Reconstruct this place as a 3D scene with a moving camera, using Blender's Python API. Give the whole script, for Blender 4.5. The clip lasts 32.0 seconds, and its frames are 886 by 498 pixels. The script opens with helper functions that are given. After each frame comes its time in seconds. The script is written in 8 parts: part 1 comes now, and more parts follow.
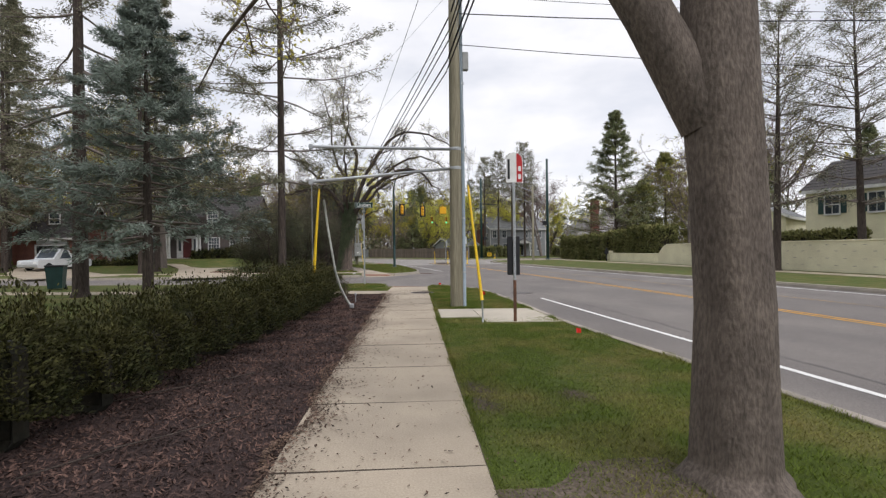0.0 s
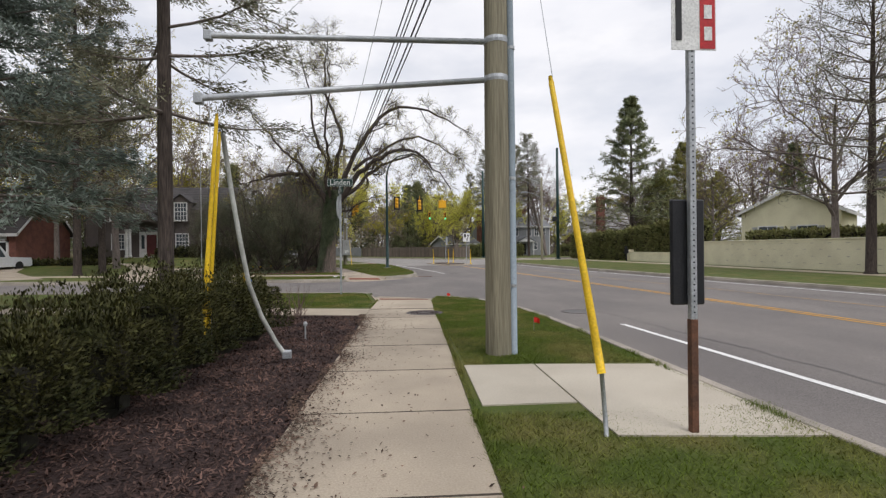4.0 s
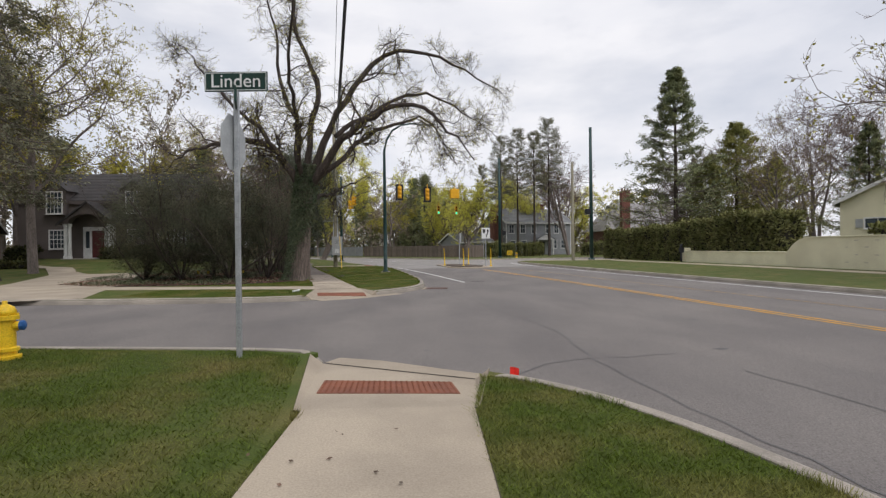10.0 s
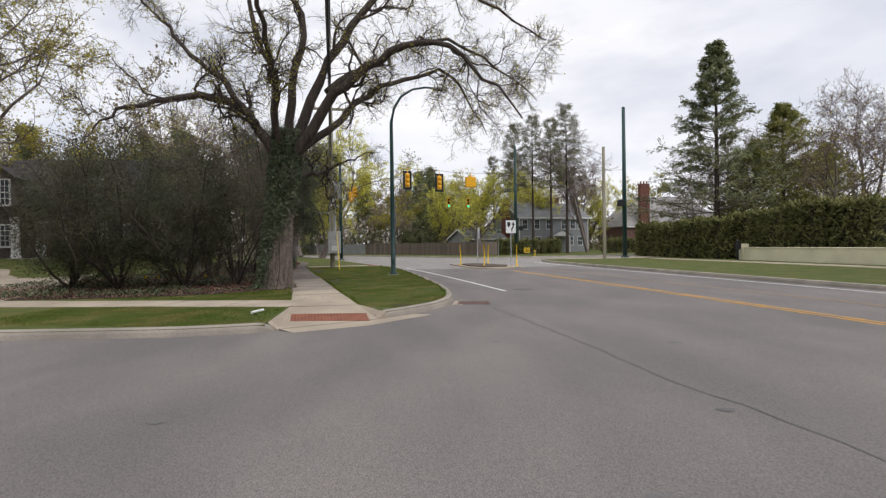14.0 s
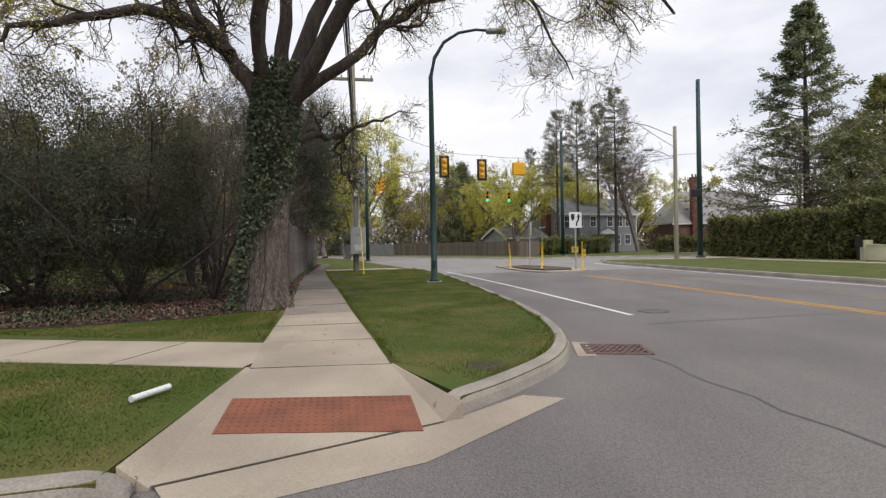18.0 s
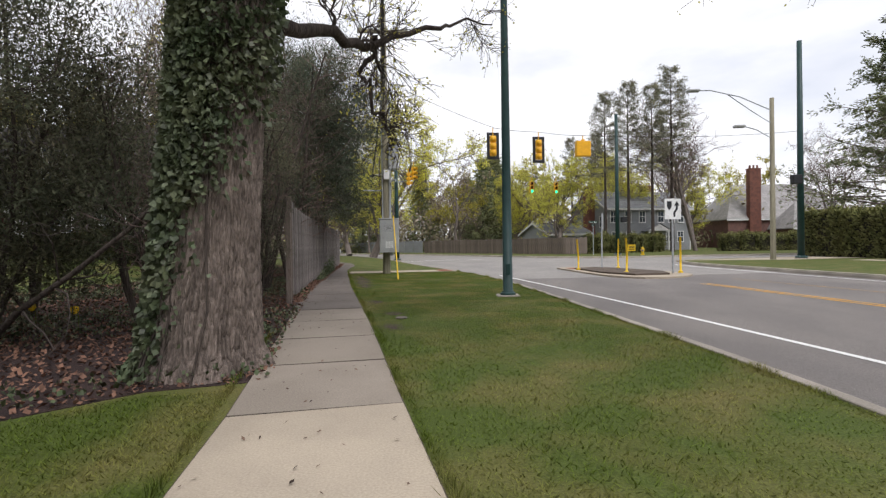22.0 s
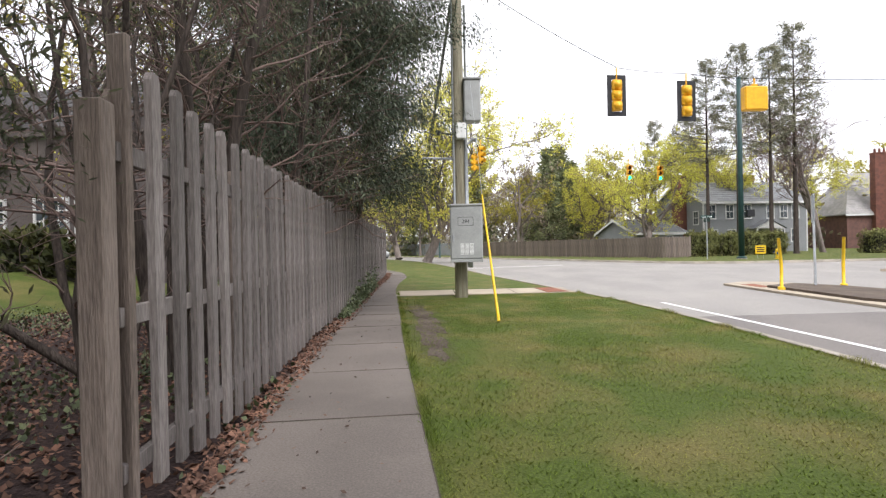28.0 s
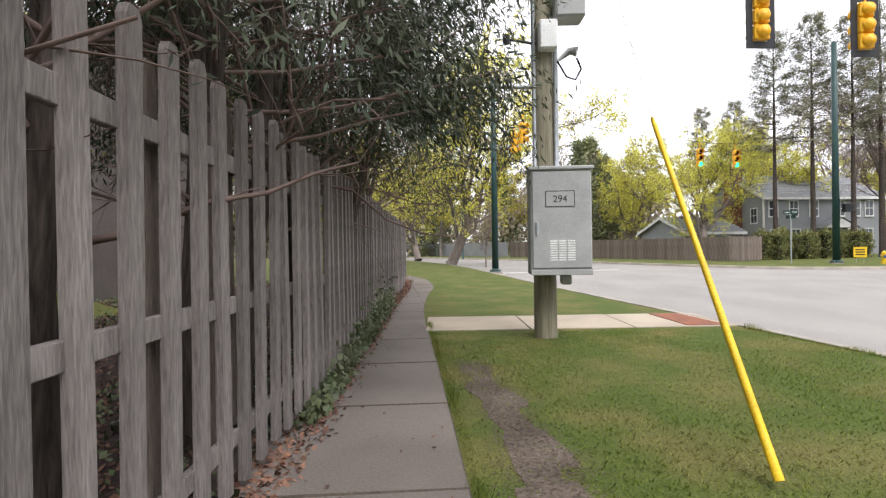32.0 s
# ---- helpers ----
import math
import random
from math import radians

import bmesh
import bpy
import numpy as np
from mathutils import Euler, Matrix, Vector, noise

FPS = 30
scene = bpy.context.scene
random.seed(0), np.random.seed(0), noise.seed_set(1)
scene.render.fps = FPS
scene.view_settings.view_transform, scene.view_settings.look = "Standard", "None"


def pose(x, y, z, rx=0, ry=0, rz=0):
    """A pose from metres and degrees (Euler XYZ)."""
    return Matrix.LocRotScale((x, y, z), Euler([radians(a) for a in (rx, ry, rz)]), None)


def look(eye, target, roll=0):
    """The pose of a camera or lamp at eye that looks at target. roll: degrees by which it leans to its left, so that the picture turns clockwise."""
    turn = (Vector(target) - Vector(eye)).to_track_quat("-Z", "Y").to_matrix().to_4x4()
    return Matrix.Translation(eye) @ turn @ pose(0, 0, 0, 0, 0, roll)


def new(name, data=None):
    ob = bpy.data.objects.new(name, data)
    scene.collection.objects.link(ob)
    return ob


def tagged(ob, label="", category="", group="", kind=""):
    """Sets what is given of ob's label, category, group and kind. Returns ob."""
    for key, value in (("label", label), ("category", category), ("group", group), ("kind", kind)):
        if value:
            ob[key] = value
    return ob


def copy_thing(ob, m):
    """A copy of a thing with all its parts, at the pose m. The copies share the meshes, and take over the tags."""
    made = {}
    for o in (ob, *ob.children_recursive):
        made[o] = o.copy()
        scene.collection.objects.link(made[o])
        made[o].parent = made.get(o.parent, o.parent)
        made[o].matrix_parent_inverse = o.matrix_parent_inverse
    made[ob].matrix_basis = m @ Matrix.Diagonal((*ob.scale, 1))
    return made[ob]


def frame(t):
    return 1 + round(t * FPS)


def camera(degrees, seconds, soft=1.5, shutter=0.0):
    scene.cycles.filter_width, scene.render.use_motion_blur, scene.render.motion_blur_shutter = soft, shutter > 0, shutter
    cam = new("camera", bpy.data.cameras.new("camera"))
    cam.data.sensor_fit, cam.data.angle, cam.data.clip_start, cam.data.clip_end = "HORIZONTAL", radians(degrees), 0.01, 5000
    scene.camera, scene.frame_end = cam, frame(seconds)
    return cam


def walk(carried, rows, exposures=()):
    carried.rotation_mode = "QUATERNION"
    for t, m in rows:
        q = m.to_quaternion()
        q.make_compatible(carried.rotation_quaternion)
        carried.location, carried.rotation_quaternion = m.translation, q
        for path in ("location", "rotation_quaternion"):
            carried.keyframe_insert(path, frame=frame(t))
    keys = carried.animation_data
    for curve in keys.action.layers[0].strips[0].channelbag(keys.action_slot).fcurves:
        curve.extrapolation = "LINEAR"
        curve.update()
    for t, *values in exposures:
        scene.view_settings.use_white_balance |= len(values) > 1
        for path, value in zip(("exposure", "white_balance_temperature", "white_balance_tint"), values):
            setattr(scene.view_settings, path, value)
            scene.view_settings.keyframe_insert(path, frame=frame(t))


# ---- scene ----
# ---- camera and walk ----
cam = camera(82.0, 32.0, soft=1.3)
# seconds, eye (m), yaw to the left, pitch up, lean (degrees)
ROWS = [
    (0, -0.199, 0.069, 1.479, -4.26, 0.10, -0.67),
    (0.5, -0.226, 0.897, 1.481, -4.36, 0.16, -0.70),
    (1, -0.245, 1.731, 1.486, -4.00, 0.21, -0.69),
    (1.5, -0.260, 2.567, 1.472, -4.34, 0.31, -0.86),
    (2, -0.270, 3.411, 1.456, -4.35, 0.16, -0.41),
    (3, -0.263, 5.105, 1.406, -4.81, 0.09, -0.56),
    (5.5, 0.092, 9.020, 1.380, -3.95, -0.18, -0.86),
    (6, 0.094, 9.844, 1.383, -3.20, -0.21, -0.90),
    (7, 0.124, 11.500, 1.376, -3.22, -0.22, -0.85),
    (8, 0.169, 13.112, 1.365, -3.37, -0.16, -0.86),
    (9, 0.241, 14.688, 1.357, -3.67, -0.15, -1.00),
    (9.5, 0.223, 15.450, 1.358, -3.73, -0.30, -1.21),
    (10, 0.146, 16.213, 1.355, -3.97, -0.08, -0.68),
    (10.5, 0.059, 16.937, 1.338, -3.92, 0.12, -0.65),
    (11, -0.015, 17.667, 1.320, -4.06, -0.00, -0.74),
    (12, -0.114, 19.242, 1.320, -3.80, -0.05, -1.28),
    (13, -0.220, 20.851, 1.315, -3.79, -0.17, -0.97),
    (14, -0.367, 22.432, 1.303, -3.69, -0.35, -0.84),
    (16.5, -0.801, 26.398, 1.280, -1.73, -0.51, -0.98),
    (17, -0.902, 27.151, 1.266, -1.54, -0.53, -0.92),
    (17.5, -0.973, 27.898, 1.248, -0.78, -0.34, -0.96),
    (18, -1.035, 28.612, 1.216, -0.62, -0.25, -1.08),
    (18.5, -1.090, 29.322, 1.196, 0.20, -0.15, -1.33),
    (19, -1.179, 29.987, 1.178, 0.38, -0.22, -1.06),
    (20, -1.563, 31.429, 1.166, 1.15, -0.38, -0.67),
    (21, -1.895, 32.955, 1.180, 2.08, -0.58, -0.88),
    (22, -2.210, 34.471, 1.205, 2.12, -0.48, -0.89),
    (23, -2.516, 35.976, 1.247, 3.17, -0.51, -0.97),
    (24, -2.900, 37.457, 1.260, 3.70, -0.54, -1.01),
    (25, -3.249, 38.925, 1.283, 4.51, -0.64, -0.89),
    (27.5, -4.008, 42.545, 1.303, 7.32, -0.44, -0.85),
    (28, -4.183, 43.259, 1.307, 7.55, -0.24, -1.18),
    (29, -4.521, 44.684, 1.311, 8.30, -0.17, -1.14),
    (30, -4.867, 46.082, 1.319, 9.11, -0.22, -1.30),
    (31, -5.285, 47.475, 1.313, 9.16, -0.22, -1.15),
    (32, -5.688, 48.873, 1.307, 9.44, -0.19, -0.88),
]


def ahead(yaw, pitch):
    a, b = radians(yaw), radians(pitch)
    return Vector((-math.sin(a) * math.cos(b), math.cos(a) * math.cos(b), math.sin(b)))


walk(cam, [(t, look((x, y, z), Vector((x, y, z)) + ahead(a, b), r)) for t, x, y, z, a, b, r in ROWS],
     exposures=[(t, e, 6420, 12.5) for t, e in ((0.0, 0.05), (3.0, 0.0), (6.0, -0.08), (10.0, -0.11), (12.0, -0.08), (14.0, 0.0), (18.0, 0.03), (21.0, 0.13), (24.0, 0.45), (26.0, 0.72), (28.0, 0.98), (30.0, 0.93), (32.0, 0.98))])

# ---- world and light: a bright, thinly overcast spring sky ----
world = bpy.data.worlds.new("sky")
scene.world = world
world.use_nodes = True
wn, wl = world.node_tree.nodes, world.node_tree.links
wn.clear()
w_out, w_bg = wn.new("ShaderNodeOutputWorld"), wn.new("ShaderNodeBackground")
w_sky = wn.new("ShaderNodeTexSky")
w_sky.sky_type, w_sky.sun_disc = "NISHITA", False
w_sky.sun_elevation, w_sky.sun_rotation = radians(52), radians(150)
w_co, w_map = wn.new("ShaderNodeTexCoord"), wn.new("ShaderNodeMapping")
w_map.inputs["Scale"].default_value = (1.0, 1.0, 2.6)
w_no, w_no2 = wn.new("ShaderNodeTexNoise"), wn.new("ShaderNodeTexNoise")
w_no.inputs["Scale"].default_value, w_no.inputs["Detail"].default_value = 2.3, 7.0
w_no2.inputs["Scale"].default_value, w_no2.inputs["Detail"].default_value = 4.1, 5.0
w_ramp, w_ramp2 = wn.new("ShaderNodeValToRGB"), wn.new("ShaderNodeValToRGB")
w_ramp.color_ramp.elements[0].position, w_ramp.color_ramp.elements[0].color = 0.34, (0.80, 0.82, 0.87, 1)
w_ramp.color_ramp.elements[1].position, w_ramp.color_ramp.elements[1].color = 0.60, (0.975, 0.975, 0.985, 1)
w_ramp2.color_ramp.elements[0].position, w_ramp2.color_ramp.elements[0].color = 0.30, (0.72, 0.72, 0.72, 1)
w_ramp2.color_ramp.elements[1].position, w_ramp2.color_ramp.elements[1].color = 0.52, (0.95, 0.95, 0.95, 1)
w_up, w_mix = wn.new("ShaderNodeVectorMath"), wn.new("ShaderNodeMix")
w_up.operation = "SCALE"
w_up.inputs["Scale"].default_value = 10.6
w_mix.data_type = "RGBA"
wl.new(w_co.outputs["Generated"], w_map.inputs["Vector"])
wl.new(w_map.outputs["Vector"], w_no.inputs["Vector"])
wl.new(w_map.outputs["Vector"], w_no2.inputs["Vector"])
wl.new(w_no.outputs["Fac"], w_ramp.inputs["Fac"])
wl.new(w_no2.outputs["Fac"], w_ramp2.inputs["Fac"])
wl.new(w_ramp.outputs["Color"], w_up.inputs[0])
wl.new(w_ramp2.outputs["Color"], w_mix.inputs["Factor"])
wl.new(w_sky.outputs["Color"], w_mix.inputs["A"])
wl.new(w_up.outputs["Vector"], w_mix.inputs["B"])
wl.new(w_mix.outputs["Result"], w_bg.inputs["Color"])
w_bg.inputs["Strength"].default_value = 0.1
wl.new(w_bg.outputs["Background"], w_out.inputs["Surface"])

sun = new("sun", bpy.data.lights.new("sun", "SUN"))
sun.data.energy, sun.data.angle, sun.data.color = 1.7, radians(30), (1.0, 0.97, 0.94)
sun.matrix_world = look((14, -24, 40), (0, 0, 0))


# ---- materials ----
def surface(name, base, second=None, scale=3.0, rough=0.85, grain=60.0, bump=0.25, metal=0.0, vary=0.0, island=False,
            fine=0.18, spec=0.35, stretch=(1, 1, 1), lo=0.38, hi=0.62, glow=0.0, leaf=0.0):
    """Two colours mixed by large stains, darkened by fine grain, with relief; vary: change from piece to piece."""
    m = bpy.data.materials.new(name)
    m.use_nodes = True
    n, l = m.node_tree.nodes, m.node_tree.links
    b = n["Principled BSDF"]
    b.inputs["Roughness"].default_value, b.inputs["Metallic"].default_value = rough, metal
    b.inputs["Specular IOR Level"].default_value = spec
    co, mp = n.new("ShaderNodeTexCoord"), n.new("ShaderNodeMapping")
    mp.inputs["Scale"].default_value = stretch
    big, small = n.new("ShaderNodeTexNoise"), n.new("ShaderNodeTexNoise")
    big.inputs["Scale"].default_value, big.inputs["Detail"].default_value = scale, 6.0
    small.inputs["Scale"].default_value, small.inputs["Detail"].default_value = grain, 3.0
    ramp, mix, dark = n.new("ShaderNodeMapRange"), n.new("ShaderNodeMix"), n.new("ShaderNodeMix")
    ramp.inputs["From Min"].default_value, ramp.inputs["From Max"].default_value = lo, hi
    mix.data_type = dark.data_type = "RGBA"
    dark.blend_type = "MULTIPLY"
    second = second or tuple(c * 0.8 for c in base)
    mix.inputs["A"].default_value, mix.inputs["B"].default_value = (*base, 1), (*second, 1)
    l.new(co.outputs["Object"], mp.inputs["Vector"])
    l.new(mp.outputs["Vector"], big.inputs["Vector"])
    l.new(mp.outputs["Vector"], small.inputs["Vector"])
    l.new(big.outputs["Fac"], ramp.inputs["Value"])
    l.new(ramp.outputs["Result"], mix.inputs["Factor"])
    gr = n.new("ShaderNodeMapRange")
    gr.inputs["From Min"].default_value, gr.inputs["From Max"].default_value = 0.3, 0.7
    gr.inputs["To Min"].default_value, gr.inputs["To Max"].default_value = 1 - fine, 1 + fine
    l.new(small.outputs["Fac"], gr.inputs["Value"])
    dark.inputs["Factor"].default_value = 1.0
    l.new(mix.outputs["Result"], dark.inputs["A"])
    l.new(gr.outputs["Result"], dark.inputs["B"])
    last = dark.outputs["Result"]
    if vary:
        rnd = n.new("ShaderNodeNewGeometry" if island else "ShaderNodeObjectInfo")
        vr, ml = n.new("ShaderNodeMapRange"), n.new("ShaderNodeMix")
        vr.inputs["To Min"].default_value, vr.inputs["To Max"].default_value = 1 - vary, 1 + vary
        ml.data_type, ml.blend_type = "RGBA", "MULTIPLY"
        ml.inputs["Factor"].default_value = 1.0
        l.new(rnd.outputs["Random Per Island" if island else "Random"], vr.inputs["Value"])
        l.new(last, ml.inputs["A"])
        l.new(vr.outputs["Result"], ml.inputs["B"])
        last = ml.outputs["Result"]
    l.new(last, b.inputs["Base Color"])
    if bump:
        bp = n.new("ShaderNodeBump")
        bp.inputs["Strength"].default_value, bp.inputs["Distance"].default_value = bump, 0.02
        l.new(small.outputs["Fac"], bp.inputs["Height"])
        l.new(bp.outputs["Normal"], b.inputs["Normal"])
    if glow:
        b.inputs["Emission Color"].default_value, b.inputs["Emission Strength"].default_value = (*base, 1), glow
    if leaf:
        tr, ms, out = n.new("ShaderNodeBsdfTranslucent"), n.new("ShaderNodeMixShader"), n["Material Output"]
        l.new(last, tr.inputs["Color"])
        ms.inputs["Fac"].default_value = leaf
        l.new(b.outputs["BSDF"], ms.inputs[1])
        l.new(tr.outputs["BSDF"], ms.inputs[2])
        l.new(ms.outputs["Shader"], out.inputs["Surface"])
    return m


m_asphalt = surface("asphalt", (0.148, 0.135, 0.129), (0.197, 0.179, 0.166), 0.45, 0.9, 90, 0.35, fine=0.34, stretch=(1.3, 0.6, 1), lo=0.34, hi=0.66)
m_asphalt2 = surface("asphalt_patch", (0.120, 0.115, 0.115), (0.15, 0.145, 0.14), 0.8, 0.9, 90, 0.35, fine=0.25)
m_asphalt_pale = surface("pale_asphalt", (0.235, 0.222, 0.210), (0.285, 0.268, 0.250), 0.45, 0.9, 90, 0.3, fine=0.25, stretch=(1.3, 0.6, 1), lo=0.34, hi=0.66)
m_concrete = surface("concrete", (0.415, 0.352, 0.272), (0.330, 0.280, 0.218), 0.9, 0.9, 70, 0.2, vary=0.06, fine=0.12)
m_kerb = surface("kerb_concrete", (0.37, 0.33, 0.28), (0.26, 0.235, 0.20), 1.2, 0.9, 60, 0.3)
m_lawn = surface("lawn", (0.062, 0.088, 0.012), (0.135, 0.118, 0.036), 1.1, 0.95, 55, 0.6, fine=0.42, lo=0.42, hi=0.72)
m_blade = surface("grass_blade", (0.110, 0.154, 0.020), (0.244, 0.216, 0.068), 1.1, 0.75, 8, 0, vary=0.38, island=True, lo=0.44, hi=0.72, leaf=0.45)
m_mulch = surface("mulch", (0.046, 0.028, 0.025), (0.029, 0.018, 0.017), 3, 1.0, 40, 1.0, fine=0.5)
m_chip = surface("bark_chip", (0.118, 0.070, 0.056), (0.045, 0.028, 0.024), 2, 0.95, 30, 0, vary=0.7, island=True)
m_litter = surface("leaf_litter", (0.205, 0.108, 0.072), (0.120, 0.066, 0.047), 2, 0.9, 30, 0, vary=0.5, island=True)
m_soil = surface("soil", (0.125, 0.098, 0.078), (0.085, 0.066, 0.052), 2, 1.0, 30, 0.8, fine=0.35)
m_pad = surface("red_brick_pad", (0.255, 0.095, 0.055), (0.19, 0.075, 0.047), 3, 0.85, 60, 0.3)
m_iron = surface("cast_iron", (0.105, 0.085, 0.082), (0.07, 0.056, 0.055), 6, 0.6, 60, 0.3, metal=0.4)
m_white = surface("white_line", (0.72, 0.72, 0.70), (0.50, 0.49, 0.47), 5, 0.8, 60, 0.2, lo=0.55, hi=0.8)
m_yellow_line = surface("yellow_line", (0.62, 0.32, 0.05), (0.36, 0.25, 0.12), 3, 0.8, 60, 0.2, lo=0.45, hi=0.7)
m_yellow_faint = surface("faded_yellow_line", (0.36, 0.235, 0.105), (0.20, 0.17, 0.135), 3, 0.8, 60, 0.2, lo=0.42, hi=0.66)
m_wood_pole = surface("weathered_pole", (0.262, 0.240, 0.172), (0.178, 0.162, 0.115), 2, 0.9, 20, 0.6, stretch=(3, 3, 0.14), fine=0.24)
m_fence = surface("fence_wood", (0.222, 0.197, 0.187), (0.145, 0.127, 0.119), 2.2, 0.9, 24, 0.5, vary=0.25, stretch=(4, 4, 0.5), fine=0.28)
m_fence_back = surface("fence_wood_dark", (0.185, 0.150, 0.128), (0.125, 0.10, 0.085), 2.2, 0.9, 24, 0.5, vary=0.2, stretch=(4, 4, 0.5), fine=0.25)
m_galv = surface("galvanised_steel", (0.46, 0.48, 0.50), (0.36, 0.38, 0.40), 6, 0.5, 60, 0.1, metal=0.6)
m_grey_box = surface("grey_paint", (0.36, 0.37, 0.365), (0.31, 0.32, 0.315), 3, 0.55, 80, 0.1)
m_green_pole = surface("dark_green_paint", (0.012, 0.040, 0.038), (0.018, 0.052, 0.05), 3, 0.45, 60, 0.1)
m_yellow = surface("yellow_paint", (0.78, 0.52, 0.02), (0.68, 0.44, 0.02), 5, 0.45, 60, 0.08)
m_signal = surface("signal_yellow", (0.80, 0.42, 0.015), (0.70, 0.36, 0.015), 6, 0.4, 60, 0.05)
m_black = surface("black_paint", (0.012, 0.013, 0.016), (0.02, 0.02, 0.023), 6, 0.5, 60, 0.1)
m_sign_green = surface("sign_green", (0.010, 0.045, 0.034), (0.012, 0.038, 0.03), 6, 0.5, 60, 0.05)
m_sign_white = surface("sign_white", (0.78, 0.79, 0.78), (0.70, 0.71, 0.70), 6, 0.5, 60, 0.05)
m_sign_back = surface("aluminium", (0.52, 0.54, 0.55), (0.44, 0.46, 0.47), 4, 0.45, 60, 0.05, metal=0.5)
m_red = surface("red_paint", (0.55, 0.03, 0.03), (0.45, 0.025, 0.03), 6, 0.5, 60, 0.05)
m_rust = surface("rusty_steel", (0.16, 0.075, 0.045), (0.09, 0.05, 0.035), 9, 0.85, 60, 0.3)
m_blue = surface("blue_cap", (0.02, 0.10, 0.30), None, 6, 0.5, 60, 0.05)
m_cable = surface("cable", (0.012, 0.012, 0.014), None, 6, 0.6, 60, 0)
m_hose = surface("white_hose", (0.46, 0.47, 0.44), (0.36, 0.37, 0.34), 8, 0.6, 60, 0.1)
m_bark = surface("bark", (0.070, 0.055, 0.047), (0.045, 0.035, 0.029), 2.0, 0.95, 11, 1.0, stretch=(4, 4, 0.5), fine=0.5)
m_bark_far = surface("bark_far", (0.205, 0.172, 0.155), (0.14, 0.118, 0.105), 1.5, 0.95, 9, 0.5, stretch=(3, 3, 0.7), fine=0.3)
m_twig = surface("twig", (0.205, 0.145, 0.125), (0.14, 0.10, 0.088), 1.5, 0.95, 9, 0)
m_oak_twig = surface("oak_twig", (0.080, 0.062, 0.054), (0.054, 0.042, 0.036), 1.5, 0.95, 9, 0)
m_pine = surface("pine_needles", (0.190, 0.195, 0.130), (0.235, 0.225, 0.145), 0.8, 0.8, 9, 0, vary=0.45, island=True, leaf=0.35)
m_spruce = surface("blue_spruce_needles", (0.245, 0.290, 0.252), (0.185, 0.228, 0.188), 0.8, 0.8, 9, 0, vary=0.25, island=True, leaf=0.3)
m_fir = surface("fir_needles", (0.165, 0.195, 0.100), (0.215, 0.225, 0.10), 0.6, 0.8, 9, 0, vary=0.5, island=True, leaf=0.3)
m_cedar = surface("cedar_foliage", (0.098, 0.112, 0.068), (0.150, 0.142, 0.088), 0.9, 0.8, 9, 0, vary=0.55, island=True, leaf=0.45)
m_yew = surface("yew_foliage", (0.036, 0.044, 0.013), (0.092, 0.086, 0.026), 0.9, 0.75, 9, 0, vary=0.55, island=True, leaf=0.3)
m_boxhedge = surface("clipped_hedge", (0.165, 0.178, 0.060), (0.222, 0.215, 0.080), 0.9, 0.75, 9, 0, vary=0.5, island=True, leaf=0.3)
m_shade_core = surface("inner_shade", (0.030, 0.026, 0.018), (0.02, 0.02, 0.014), 3, 1.0, 20, 0.5)
m_ivy = surface("ivy_leaf", (0.080, 0.112, 0.052), (0.135, 0.155, 0.080), 2, 0.5, 12, 0, vary=0.5, island=True, spec=0.4, leaf=0.2)
m_spring = surface("spring_leaf", (0.72, 0.68, 0.12), (0.60, 0.60, 0.11), 0.7, 0.7, 9, 0, vary=0.25, island=True, leaf=0.5)
m_bud = surface("opening_bud", (0.46, 0.42, 0.075), (0.35, 0.31, 0.075), 0.7, 0.7, 9, 0, vary=0.35, island=True, leaf=0.45)
# Pale brown of the far woods, with distance haze put into the colour.
m_haze = surface("far_woods_haze", (0.32, 0.265, 0.215), (0.27, 0.25, 0.15), 0.15, 0.95, 2, 0, vary=0.4, island=True, leaf=0.3)
m_siding = surface("grey_siding", (0.255, 0.264, 0.276), (0.225, 0.234, 0.246), 0.6, 0.75, 30, 0.1)
m_roof = surface("grey_shingles", (0.205, 0.212, 0.218), (0.155, 0.160, 0.166), 1.2, 0.9, 14, 0.6, fine=0.3)
m_roof_dark = surface("dark_shingles", (0.060, 0.055, 0.055), (0.045, 0.042, 0.042), 1.2, 0.9, 14, 0.6, fine=0.3)
m_brick = surface("red_brick", (0.20, 0.085, 0.062), (0.14, 0.062, 0.05), 2, 0.9, 16, 0.5, vary=0.15)
m_brown_wall = surface("brown_siding", (0.125, 0.105, 0.098), (0.10, 0.085, 0.08), 0.7, 0.85, 20, 0.2)
m_trim = surface("white_trim", (0.66, 0.66, 0.65), (0.55, 0.55, 0.54), 2, 0.6, 40, 0.05)
m_cream = surface("cream_painted_brick", (0.72, 0.68, 0.49), (0.63, 0.59, 0.42), 0.7, 0.8, 30, 0.25, vary=0.04)
m_glass = surface("window_glass", (0.06, 0.075, 0.09), (0.035, 0.045, 0.055), 0.9, 0.08, 20, 0, spec=0.6)
m_door = surface("dark_red_door", (0.10, 0.02, 0.02), None, 3, 0.5, 40, 0.05)
m_dark = surface("dark_door_and_garage_shade", (0.02, 0.02, 0.022), None, 3, 0.9, 40, 0)
m_tyre = surface("tyre_rubber", (0.02, 0.02, 0.02), None, 6, 0.85, 60, 0.1)
m_car_white = surface("white_car_paint", (0.62, 0.64, 0.66), (0.58, 0.6, 0.62), 2, 0.25, 40, 0, spec=0.5)
m_green_lamp = surface("green_lens", (0.02, 0.75, 0.35), (0.02, 0.65, 0.3), 5, 0.3, 40, 0, glow=1.6)
